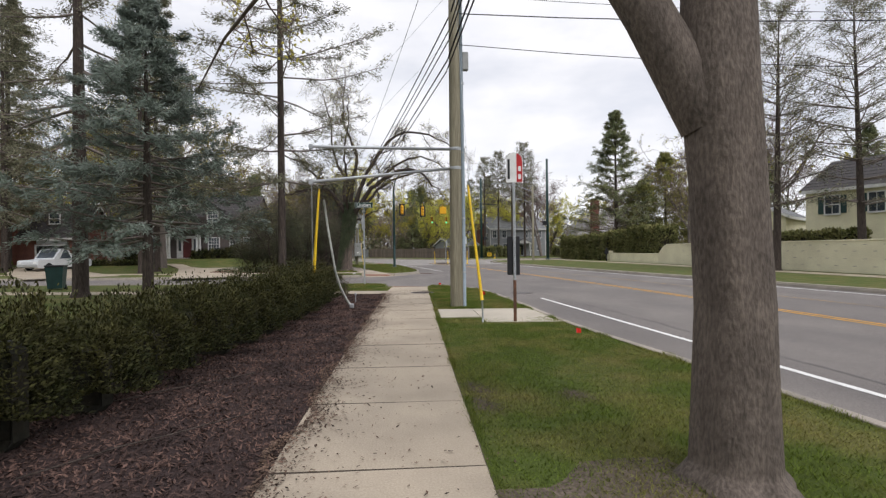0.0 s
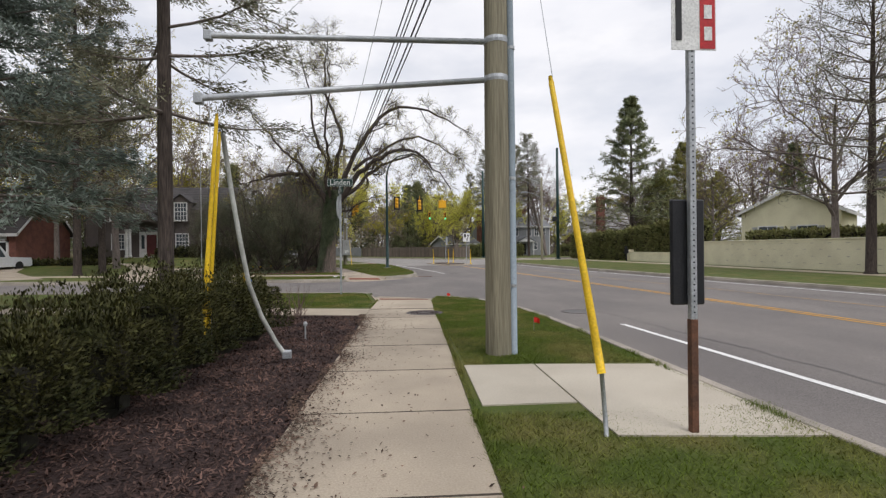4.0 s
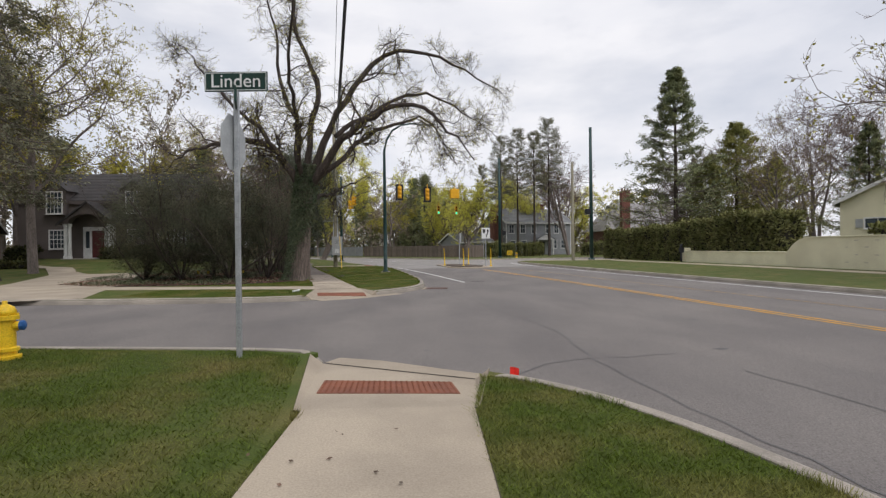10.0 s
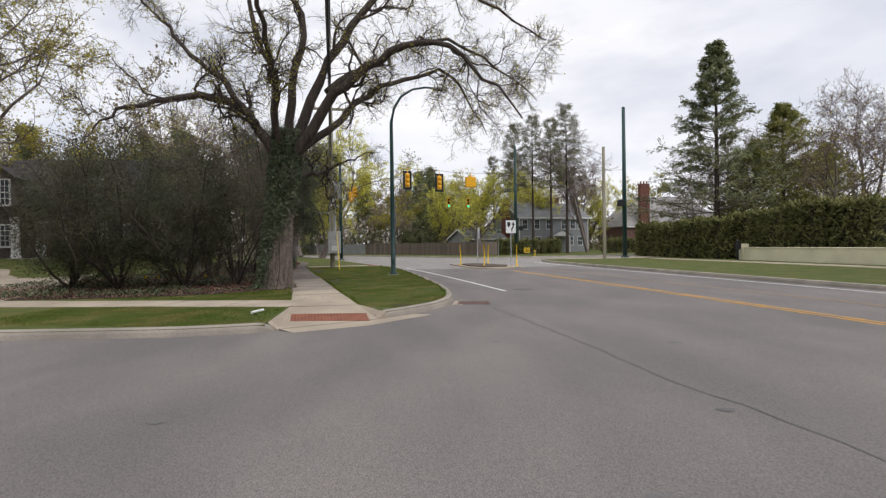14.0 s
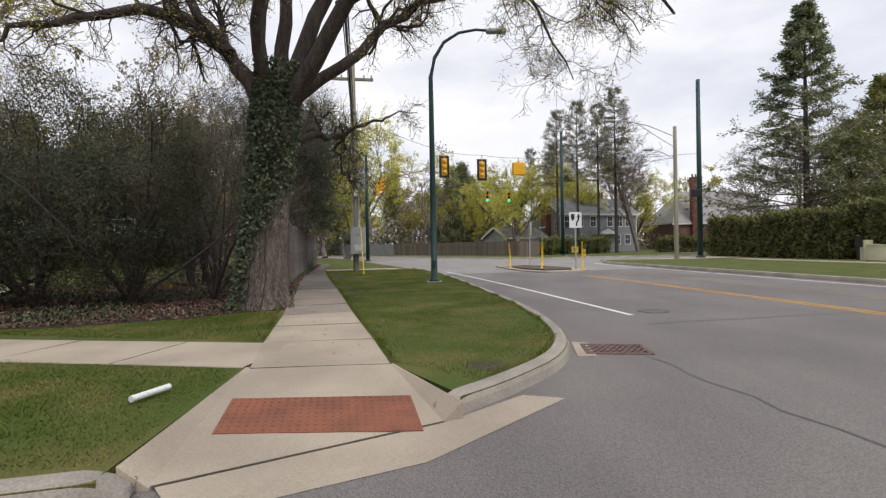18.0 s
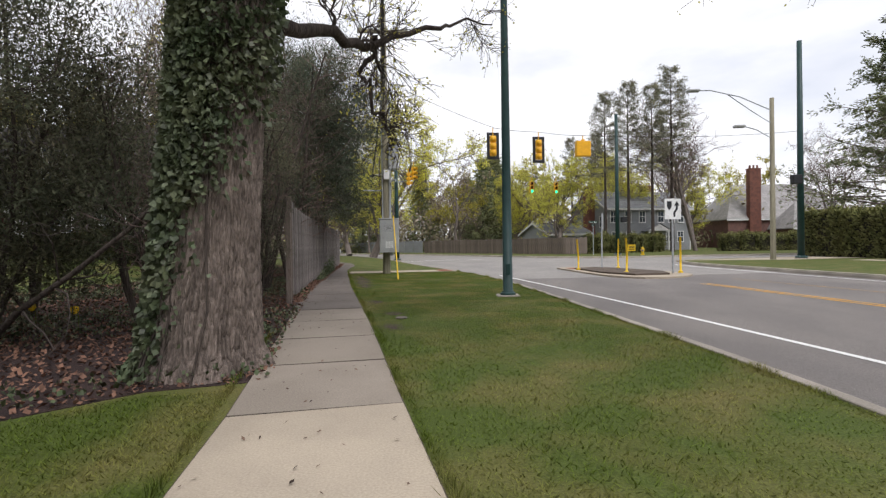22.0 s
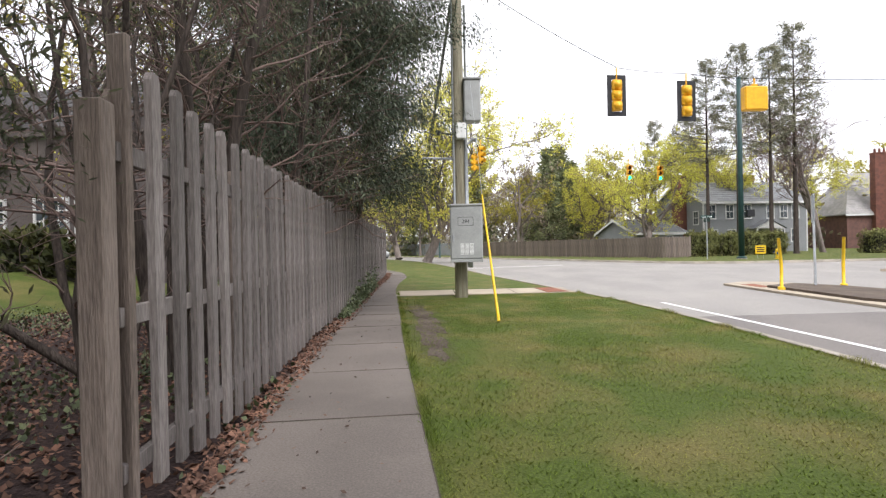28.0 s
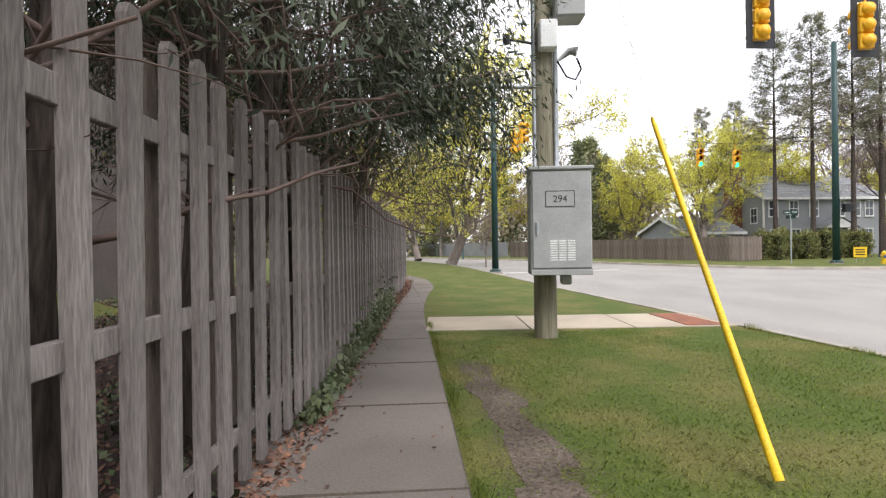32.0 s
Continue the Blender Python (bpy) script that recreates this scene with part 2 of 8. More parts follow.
m_lens = surface("dark_lens", (0.05, 0.018, 0.012), None, 5, 0.2, 40, 0, spec=0.6)
m_flag = surface("red_flag", (0.75, 0.03, 0.02), None, 8, 0.6, 40, 0)
m_joint = surface("joint_dirt_shade", (0.095, 0.078, 0.062), (0.06, 0.05, 0.04), 4, 1.0, 50, 0.4)
m_brick_dark = surface("weathered_brick", (0.175, 0.095, 0.080), (0.13, 0.075, 0.065), 2, 0.9, 16, 0.5)
m_slate = surface("pale_slate", (0.32, 0.308, 0.30), (0.25, 0.243, 0.236), 1.2, 0.9, 14, 0.5, fine=0.25)
# Two darker concrete tones for the slabs farther along the north pavement.
m_concrete_mid = surface("mid_concrete", (0.290, 0.248, 0.205), (0.235, 0.201, 0.165), 0.9, 0.9, 70, 0.25, vary=0.08, fine=0.16)
m_concrete_dark = surface("dark_concrete", (0.168, 0.145, 0.128), (0.130, 0.112, 0.099), 0.9, 0.9, 70, 0.25, vary=0.06, fine=0.18)
m_olive = surface("olive_needles", (0.195, 0.205, 0.060), (0.25, 0.235, 0.065), 0.6, 0.8, 9, 0, vary=0.45, island=True, leaf=0.3)
m_conduit = surface("grey_conduit", (0.250, 0.305, 0.345), (0.225, 0.275, 0.315), 2, 0.55, 60, 0.05)
m_oak_bark = surface("oak_bark", (0.205, 0.165, 0.142), (0.115, 0.092, 0.079), 5.0, 0.95, 34, 0.8, stretch=(2.6, 2.6, 0.55), fine=0.45)
m_smooth_bark = surface("smooth_grey_bark", (0.147, 0.120, 0.101), (0.103, 0.084, 0.071), 3.0, 0.95, 26, 0.7, stretch=(2, 2, 0.8), fine=0.35)
m_scrap = surface("leaf_scrap", (0.140, 0.090, 0.064), (0.078, 0.050, 0.036), 2, 0.9, 30, 0, vary=0.75, island=True)
m_ivy_dark = surface("trunk_ivy_leaf", (0.066, 0.092, 0.046), (0.115, 0.130, 0.072), 2, 0.5, 12, 0, vary=0.45, island=True, spec=0.4, leaf=0.2)
m_cedar_dark = surface("dense_cedar_foliage", (0.068, 0.090, 0.060), (0.112, 0.125, 0.080), 0.9, 0.8, 9, 0, vary=0.5, island=True, leaf=0.3)
m_concrete_new = surface("pale_concrete", (0.50, 0.455, 0.375), (0.43, 0.385, 0.315), 0.9, 0.9, 70, 0.2, vary=0.04, fine=0.12)
m_grate = surface("rusty_grate", (0.165, 0.105, 0.090), (0.11, 0.072, 0.062), 6, 0.7, 60, 0.3, metal=0.2)
m_oak_leaf = surface("young_oak_leaf", (0.50, 0.46, 0.080), (0.37, 0.34, 0.068), 0.7, 0.7, 9, 0, vary=0.3, island=True, leaf=0.5)


# ---- building blocks ----
class Geo:
    """Vertices and faces gathered for one mesh."""

    def __init__(self):
        self.v, self.f = [], []

    def add(self, verts, faces, m=None):
        k = len(self.v)
        self.v += [tuple(m @ Vector(p)) for p in verts] if m else [tuple(p) for p in verts]
        self.f += [tuple(i + k for i in f) for f in faces]
        return self

    def box(self, lo, hi, c=0.0, m=None):
        (x0, y0, z0), (x1, y1, z1) = lo, hi
        if c <= 0:
            v = [(x, y, z) for z in (z0, z1) for y in (y0, y1) for x in (x0, x1)]
            return self.add(v, [(0, 2, 3, 1), (4, 5, 7, 6), (0, 1, 5, 4), (2, 6, 7, 3), (0, 4, 6, 2), (1, 3, 7, 5)], m)
        ring = [(x0 + c, y0), (x1 - c, y0), (x1, y0 + c), (x1, y1 - c), (x1 - c, y1), (x0 + c, y1), (x0, y1 - c), (x0, y0 + c)]
        inner = [(x0 + c, y0 + c), (x1 - c, y0 + c), (x1 - c, y0 + c), (x1 - c, y1 - c), (x1 - c, y1 - c), (x0 + c, y1 - c), (x0 + c, y1 - c), (x0 + c, y0 + c)]
        v = [(*p, z0 + c) for p in ring] + [(*p, z1 - c) for p in ring]
        v += [(*inner[i], z) for z in (z0, z1) for i in (0, 1, 3, 5)]
        f = [(i, (i + 1) % 8, 8 + (i + 1) % 8, 8 + i) for i in range(8)]
        f += [(16, 19, 18, 17), (20, 21, 22, 23)]
        for k, (a, b) in enumerate(((0, 1), (2, 3), (4, 5), (6, 7))):
            p, q = 16 + k, 16 + (k + 1) % 4
            f += [(b, a, p, q), (8 + a, 8 + b, 4 + q, 4 + p)]
            e = (a - 1) % 8
            f += [(a, e, p), (8 + e, 8 + a, 4 + p)]
        return self.add(v, f, m)

    def tube(self, pts, rad, n=8, m=None, cap=True):
        pts = [Vector(p) for p in pts]
        rad = rad if hasattr(rad, "__len__") else [rad] * len(pts)
        v, f = [], []
        for i, p in enumerate(pts):
            d = (pts[min(i + 1, len(pts) - 1)] - pts[max(i - 1, 0)]).normalized()
            a = d.cross(Vector((0.0, 0.0, 1.0)) if abs(d.z) < 0.95 else Vector((0.0, 1.0, 0.0))).normalized()
            b = d.cross(a)
            v += [p + rad[i] * (math.cos(t) * a + math.sin(t) * b) for t in (2 * math.pi * k / n for k in range(n))]
            if i:
                f += [((i - 1) * n + k, (i - 1) * n + (k + 1) % n, i * n + (k + 1) % n, i * n + k) for k in range(n)]
        if cap:
            f += [tuple(range(n)), tuple((len(pts) - 1) * n + k for k in reversed(range(n)))]
        return self.add(v, f, m)

    def lathe(self, prof, n=16, at=(0, 0, 0), m=None):
        v, f = [], []
        for i, (r, z) in enumerate(prof):
            v += [(at[0] + r * math.cos(2 * math.pi * k / n), at[1] + r * math.sin(2 * math.pi * k / n), at[2] + z) for k in range(n)]
            if i:
                f += [((i - 1) * n + k, (i - 1) * n + (k + 1) % n, i * n + (k + 1) % n, i * n + k) for k in range(n)]
        f += [tuple(reversed(range(n))), tuple((len(prof) - 1) * n + k for k in range(n))]
        return self.add(v, f, m)

    def prism(self, poly, z0, z1, m=None):
        n = len(poly)
        area = sum(poly[i][0] * poly[(i + 1) % n][1] - poly[(i + 1) % n][0] * poly[i][1] for i in range(n))
        poly = poly if area > 0 else poly[::-1]
        v = [(*p, z0) for p in poly] + [(*p, z1) for p in poly]
        return self.add(v, [(i, (i + 1) % n, n + (i + 1) % n, n + i) for i in range(n)] + [tuple(range(n, 2 * n)), tuple(reversed(range(n)))], m)

    def mesh(self, name):
        me = bpy.data.meshes.new(name)
        me.from_pydata(self.v, [], self.f)
        me.update()
        return me


def fast_mesh(name, v, k, soft_normal=None):
    """A mesh of separate faces of k corners each; v: (n, k, 3); soft_normal: one a face, to shade the mass softly."""
    v = np.asarray(v, np.float32).reshape(-1, k, 3)
    n = len(v)
    if soft_normal is not None:
        soft_normal = np.broadcast_to(np.asarray(soft_normal, np.float32), (n, 3))
        turn = (np.cross(v[:, 1] - v[:, 0], v[:, 2] - v[:, 0]) * soft_normal).sum(1) < 0
        v[turn] = v[turn][:, ::-1]
    me = bpy.data.meshes.new(name)
    me.vertices.add(n * k), me.loops.add(n * k), me.polygons.add(n)
    me.vertices.foreach_set("co", v.ravel())
    me.loops.foreach_set("vertex_index", np.arange(n * k, dtype=np.int32))
    me.polygons.foreach_set("loop_start", np.arange(0, n * k, k, dtype=np.int32))
    me.update(calc_edges=True)
    if soft_normal is not None:
        nn = soft_normal / np.maximum(np.linalg.norm(soft_normal, axis=1, keepdims=True), 1e-6)
        at = me.attributes.new("custom_normal", "FLOAT_VECTOR", "POINT")
        at.data.foreach_set("vector", np.repeat(nn, k, 0).astype(np.float32).ravel())
        me.update()
    return me


def smooth(me):
    me.polygons.foreach_set("use_smooth", [True] * len(me.polygons))
    return me


def part(name, g, material, parent=None, label="", soft=False, m=None):
    me = g.mesh(name) if isinstance(g, Geo) else g
    if not me.materials:
        me.materials.append(material)
    if soft:
        smooth(me)
    ob = new(name, me)
    if parent:
        ob.parent = parent
    if m:
        ob.matrix_basis = m
    if label:
        ob["label"] = label
    return ob


def thing(name, at, label, category, group="", kind="", turn=0.0):
    ob = new(name)
    ob.matrix_basis = pose(*at, 0, 0, turn)
    ob.empty_display_size = 0.1
    return tagged(ob, label, category, group, kind)


def setting(name, g, material, label, category, soft=False):
    return tagged(part(name, g, material, soft=soft), label, category, kind="structure")


def along(line, step):
    """Points every step metres along a line of (x, y)."""
    out, rest = [Vector(line[0])], step
    for a, b in zip(line, line[1:]):
        a, b = Vector(a), Vector(b)
        d = (b - a).length
        while rest <= d:
            out.append(a + (b - a) * (rest / d))
            rest += step
        rest -= d
    return out


def offset(line, d):
    """The line moved d metres to its right."""
    out = []
    for i, p in enumerate(line):
        a, b = Vector(line[max(i - 1, 0)]), Vector(line[min(i + 1, len(line) - 1)])
        t = (b - a).normalized()
        out.append((p[0] + d * t.y, p[1] - d * t.x))
    return out


def rounded(line, times=2):
    """Corner cutting that keeps the ends."""
    for _ in range(times):
        new_line = [line[0]]
        for a, b in zip(line, line[1:]):
            new_line += [(0.75 * a[0] + 0.25 * b[0], 0.75 * a[1] + 0.25 * b[1]), (0.25 * a[0] + 0.75 * b[0], 0.25 * a[1] + 0.75 * b[1])]
        line = new_line + [line[-1]]
    return line


def letters(text, size, material, parent, m, name="lettering", depth=0.003):
    cu = bpy.data.curves.new(name, "FONT")
    cu.body, cu.size, cu.align_x, cu.align_y, cu.extrude = text, size, "CENTER", "CENTER", depth
    ob = bpy.data.objects.new(name, cu)
    me = bpy.data.meshes.new_from_object(ob)
    bpy.data.objects.remove(ob)
    me.materials.clear()
    return part(name, me, material, parent, m=m)


# ---- ground, road, lawns ----
from mathutils.geometry import tessellate_polygon

ROAD = -0.13
kerb_sw = rounded([(6.4, -40), (5.2, -20), (4.0, 0), (3.78, 4), (3.46, 7), (3.18, 9.2), (3.06, 11), (3.02, 14), (2.86, 17.2), (2.68, 18.7), (2.3, 20.1), (1.66, 21.2), (1.02, 21.76)], 2)
kerb_sw2 = rounded([(-1.00, 22.98), (-1.25, 23.22), (-1.9, 23.42), (-3.4, 23.68), (-4.8, 23.88), (-9, 24.5), (-30, 27.2), (-70, 32)], 2)
kerb_nw = rounded([(-70, 38.2), (-30, 33.6), (-9, 31.3), (-4.5, 31.02), (-3.5, 31.16), (-2.72, 31.36)], 2)
kerb_nw2 = rounded([(-0.98, 32.62), (-0.40, 33.2), (0.4, 34.3), (0.75, 35.7), (0.80, 37.6), (0.66, 40), (0.42, 42), (0.1, 45), (-0.32, 48.5), (-0.85, 52), (-1.5, 55), (-2.2, 57.3), (-2.75, 58.9),
                    (-3.6, 61.5), (-5.2, 66.5), (-7.0, 73), (-9.7, 82), (-13.6, 92), (-19, 102), (-30, 117), (-60, 150)], 2)
kerb_e = rounded([(19.0, -40), (16.5, 5), (15.0, 20), (13.4, 31), (12.6, 37.5), (11.8, 45), (10.9, 55), (10.4, 61), (10.6, 65), (12.2, 68), (18, 70), (50, 73)], 2)
kerb_ne = rounded([(50, 81), (18, 78.6), (12.5, 77.6), (9, 77.4), (6.6, 79), (4.6, 81.6), (-1.5, 91.5), (-10, 104), (-30, 127), (-60, 157)], 2)

setting("ground", Geo().prism([(-2500, -2500), (2500, -2500), (2500, 2500), (-2500, 2500)], -0.5, -0.2), m_lawn, "grassy ground reaching the horizon", "ground")
setting("road", Geo().prism([(-85, -60), (85, -60), (85, 175), (-85, 175)], -0.19, ROAD), m_asphalt, "worn grey asphalt road with faint cracks", "road")

setting("junction_road", Geo().prism([(-75, 58), (-0.9, 53.5), (10.5, 55.5), (60, 60), (60, 150), (-75, 170)], -0.16, ROAD + 0.002), m_asphalt_pale, "paler grey asphalt of the junction", "road")


def lawn(name, poly, label):
    n = len(poly)
    v = [(x, y, 0.0) for x, y in poly] + [(x, y, -0.19) for x, y in poly]
    tri = tessellate_polygon([[Vector((x, y, 0.0)) for x, y in poly]])
    f = [t if (Vector(poly[t[1]]) - Vector(poly[t[0]])).cross(Vector(poly[t[2]]) - Vector(poly[t[0]])) > 0 else t[::-1] for t in map(tuple, tri)]
    me = Geo().add(v, f + [(n + i, n + (i + 1) % n, (i + 1) % n, i) for i in range(n)]).mesh(name)
    return setting(name, me, m_lawn, label, "lawn")


lawn("lawn_southwest", kerb_sw + [(0.74, 20.5), (-0.83, 20.55), (-1.13, 22.86)] + kerb_sw2[2:] + [(-85, 32), (-85, -60), (6.6, -60)], "short green spring lawn beside the pavement")
lawn("lawn_northwest", kerb_nw[:-2] + [(-2.90, 31.38), (-3.04, 33.88), (-1.50, 33.9), (-0.84, 32.76)] + kerb_nw2[2:] + [(-85, 175), (-85, 41)], "green lawn verge with brown worn patches")
lawn("lawn_east", kerb_e + [(85, 76), (85, -60), (19.5, -60)], "green grass verge in front of a cream wall")
lawn("lawn_northeast", kerb_ne + [(-60, 175), (85, 175), (85, 84)], "green lawn in front of a grey house")


def kerb(name, line, label, nose=(0, 0)):
    """A kerb with a rounded top edge, its back 4 mm over the lawn; nose: its ends run down to the gutter."""
    g, prof = Geo(), [(-0.16, -0.05), (-0.16, 0.014), (-0.15, 0.022), (-0.055, 0.022), (-0.02, 0.012), (0.004, -0.012), (0.022, -0.05), (0.042, ROAD - 0.02)]
    if nose != (0, 0):
        line = [tuple(p) for p in along(line, 0.08)] + [line[-1]]
    run = [0.0]
    for a, b in zip(line, line[1:]):
        run.append(run[-1] + (Vector(b) - Vector(a)).length)
    offs = [offset(line, o) for o, z in prof]
    k = len(prof)
    v = []
    for i in range(len(line)):
        f = min(1.0, run[i] / 0.30 if nose[0] else 1.0, (run[-1] - run[i]) / 0.30 if nose[1] else 1.0)
        f = math.sin(f * math.pi / 2) ** 0.6
        for j, (o, z) in enumerate(prof):
            v.append((*offs[j][i], z if j in (0, k - 1) else -0.112 + (z + 0.112) * f))
    f = [(i * k + j, i * k + j + 1, (i + 1) * k + j + 1, (i + 1) * k + j) for i in range(len(line) - 1) for j in range(k - 1)]
    g.add(v, [q[::-1] for q in f])
    g.f += [tuple(range(k)), tuple(reversed(range((len(line) - 1) * k, len(line) * k)))]
    return setting(name, g, m_kerb, label, "kerb")


kerb("kerb_southwest", kerb_sw, "pale weathered concrete kerb", (0, 1))
kerb("kerb_southwest_corner", kerb_sw2, "pale weathered concrete kerb of the side street", (1, 0))
kerb("kerb_northwest_corner", kerb_nw, "pale concrete kerb with a dark worn face", (0, 1))
kerb("kerb_northwest", kerb_nw2, "pale rounded concrete kerb along the verge", (1, 0))
kerb("kerb_east", kerb_e[::-1], "pale concrete kerb on the far side")
kerb("kerb_northeast", kerb_ne[::-1], "pale concrete kerb by the junction")


def ramp(name, quad, pad_quad):
    """A kerb ramp that falls to the gutter, its sides, and the red bumpy pad on it."""
    g = Geo()
    a, b, c, d = [Vector(p) for p in quad]           # high left, high right, low right, low left
    for s in range(6):
        u0, u1 = s / 6, (s + 1) / 6
        z0, z1 = 0.012 - 0.125 * u0, 0.012 - 0.125 * u1
        p, q, r, t = a.lerp(d, u0), b.lerp(c, u0), b.lerp(c, u1), a.lerp(d, u1)
        g.add([(*p, z0), (*q, z0), (*r, z1), (*t, z1)], [(0, 1, 2, 3)])
    for p, q, s in ((a, d, -1), (b, c, 1)):
        out = Vector((q.y - p.y, p.x - q.x)).normalized() * 0.16 * (1 if (b - a).dot(Vector((q.y - p.y, p.x - q.x))) * s > 0 else -1)
        w0, w1 = p + out * 0.15, q + out
        g.add([(*p, 0.012), (*q, -0.113), (*w1, 0.018), (*w0, 0.018), (*q, -0.19), (*w1, -0.19)], [(0, 1, 2, 3) if s < 0 else (3, 2, 1, 0), (1, 4, 5, 2)])
    g.add([(*d, -0.113), (*c, -0.113), (*c, -0.19), (*d, -0.19)], [(0, 1, 2, 3)])
    ob = setting(name, g, m_concrete, "pale concrete kerb ramp with a red bumpy pad", "ramp")
    e, f, h, i = [Vector(p) for p in pad_quad]
    def z_at(p):
        lo_u, hi_u = 0.0, 1.0
        for _ in range(24):
            u = (lo_u + hi_u) / 2
            m0, m1 = a.lerp(d, u), b.lerp(c, u)
            if (m1 - m0).cross(p - m0) > 0:
                lo_u = u
            else:
                hi_u = u
        return 0.012 - 0.125 * u + 0.008
    g = Geo().add([(*p, z_at(p)) for p in (e, f, h, i)] + [(*p, z_at(p) - 0.02) for p in (e, f, h, i)],
                  [(0, 3, 2, 1), (0, 1, 5, 4), (1, 2, 6, 5), (2, 3, 7, 6), (3, 0, 4, 7)])
    pad = part("tactile_pad", g, m_pad, ob, "worn red tactile pad")
    g = Geo()
    for r in range(9):
        for k in range(24):
            p = e.lerp(f, (k + 0.5) / 24).lerp(i.lerp(h, (k + 0.5) / 24), (r + 0.5) / 9)
            g.lathe([(0.013, 0), (0.011, 0.005), (0.006, 0.007)], 6, (*p, z_at(p)))
    part("dome", g, m_pad, pad)["kind"] = "stuff"
    return ob


ramp("ramp_south", [(-0.80, 20.55), (0.72, 20.5), (0.88, 21.86), (-0.96, 22.88)], [(-0.74, 21.16), (0.63, 21.05), (0.60, 21.66), (-0.76, 21.76)])
ramp("ramp_north", [(-1.54, 33.89), (-3.0, 33.87), (-2.70, 31.50), (-1.01, 32.48)], [(-1.29, 33.00), (-2.79, 32.93), (-2.65, 32.22), (-1.16, 32.29)])
# gutter pans at the ramps
setting("gutter_north", Geo().add([(-2.66, 31.50, -0.112), (-1.01, 32.46, -0.112), (-0.30, 33.14, -0.116), (0.06, 33.05, -0.126), (-1.12, 31.79, -0.126), (-2.36, 31.16, -0.126)],
                                  [(0, 5, 4, 1), (1, 4, 3, 2)]), m_concrete, "pale concrete gutter pan at the ramp", "gutter")
setting("gutter_south", Geo().add([(-0.95, 22.90, -0.112), (0.88, 21.88, -0.112), (1.32, 21.95, -0.126), (0.65, 22.40, -0.126), (-0.21, 23.02, -0.126), (-0.80, 23.28, -0.126)],
                                  [(0, 1, 3, 4), (1, 2, 3), (0, 4, 5)]), m_concrete, "pale concrete gutter pan at the ramp", "gutter")
joint_s = Geo()
for a, b in (((-0.95, 22.89), (0.88, 21.87)), ((-2.68, 31.50), (-1.01, 32.47))):
    n = Vector((b[1] - a[1], a[0] - b[0])).normalized() * 0.012
    joint_s.add([(a[0] - n.x, a[1] - n.y, -0.107), (b[0] - n.x, b[1] - n.y, -0.107), (b[0] + n.x, b[1] + n.y, -0.107), (a[0] + n.x, a[1] + n.y, -0.107)], [(0, 3, 2, 1)])
tagged(part("gutter_joint", joint_s, m_joint), "dark dirt joint between ramp and gutter", "joint", kind="structure")


def paved_way(name, right, width, step, label, z=0.014, trim=0.006):
    """A path of separate slabs; right: its right edge."""
    ob = thing(name, (0, 0, 0), label, "pavement", kind="structure")
    edge = along(right, step)
    left = [Vector(p) for p in offset([tuple(p) for p in edge], -width)]
    if name == "pavement_north":
        left = [Vector((p.x - 0.20 * (u := max(0.0, min(1.0, (38.0 - p.y) / 3.0))), p.y + 0.22 * u)) for p in left]
    sgn = 0.008 if width > 0 else -0.008
    outer, inner = offset([tuple(p) for p in edge], sgn), offset([tuple(p) for p in left], -sgn)
    k = len(edge)
    joint = Geo().add([(*p, 0.003) for p in outer] + [(*p, 0.003) for p in inner], [(i, i + 1, k + i + 1, k + i) for i in range(k - 1)])
    part("joint_bed", joint, m_joint, ob, "dark dirt and shade in the joints")
    for i in range(len(edge) - 1):
        a, b, c, d = edge[i], edge[i + 1], left[i + 1], left[i]
        s = (b - a).normalized() * trim
        t = (c - d).normalized() * trim
        j = [random.uniform(-0.004, 0.004) for _ in range(4)]
        g, q, zz = Geo(), [a + s, b - s, c - t, d + t], 0.010
        mid = sum(q, Vector((0, 0))) / 4
        inn = [p + (mid - p).normalized() * 0.010 for p in q]
        v = [(*p, -0.16) for p in q] + [(*p, z - zz + j[k]) for k, p in enumerate(q)] + [(*p, z + j[k]) for k, p in enumerate(inn)]
        g.add(v, [(k, (k + 1) % 4, 4 + (k + 1) % 4, 4 + k) for k in range(4)] + [(4 + k, 4 + (k + 1) % 4, 8 + (k + 1) % 4, 8 + k) for k in range(4)] + [(8, 9, 10, 11)])
        me = g.mesh("slab")
        me.materials.append(m_concrete if name != "pavement_north" or a.y < 37.5 else m_concrete_dark if a.y > 44.0 else m_concrete_mid)
        me.materials.append(m_joint)
        # Cross edges take the joint colour: dirt, and the shade between slabs.
        for k in (1, 3, 5, 7):
            me.polygons[k].material_index = 1
        part("slab", me, m_concrete, ob)
    return ob


side_r = rounded([(0.20, -14.5), (0.30, 0), (0.40, 9), (0.56, 15), (0.61, 18.53)], 1)
paved_way("pavement_south", side_r, 1.47, 1.5, "tan concrete pavement slabs with dark joints")
paved_way("pavement_ramp_top_south", [(0.61, 18.52), (0.70, 20.52)], 1.46, 2.0, "tan concrete pavement slab before the ramp")
side_n = rounded([(-1.54, 33.9), (-1.82, 35.07), (-2.65, 38.2), (-3.42, 41.4), (-4.16, 44.3), (-5.0, 47.5), (-5.72, 50.3), (-6.3, 52.8), (-6.9, 55.3), (-7.3, 56.9), (-7.75, 58.7), (-8.35, 62), (-8.8, 66), (-10.2, 70.5), (-13.5, 76), (-18, 84), (-24, 96)], 1)
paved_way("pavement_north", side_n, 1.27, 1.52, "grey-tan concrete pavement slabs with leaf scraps")
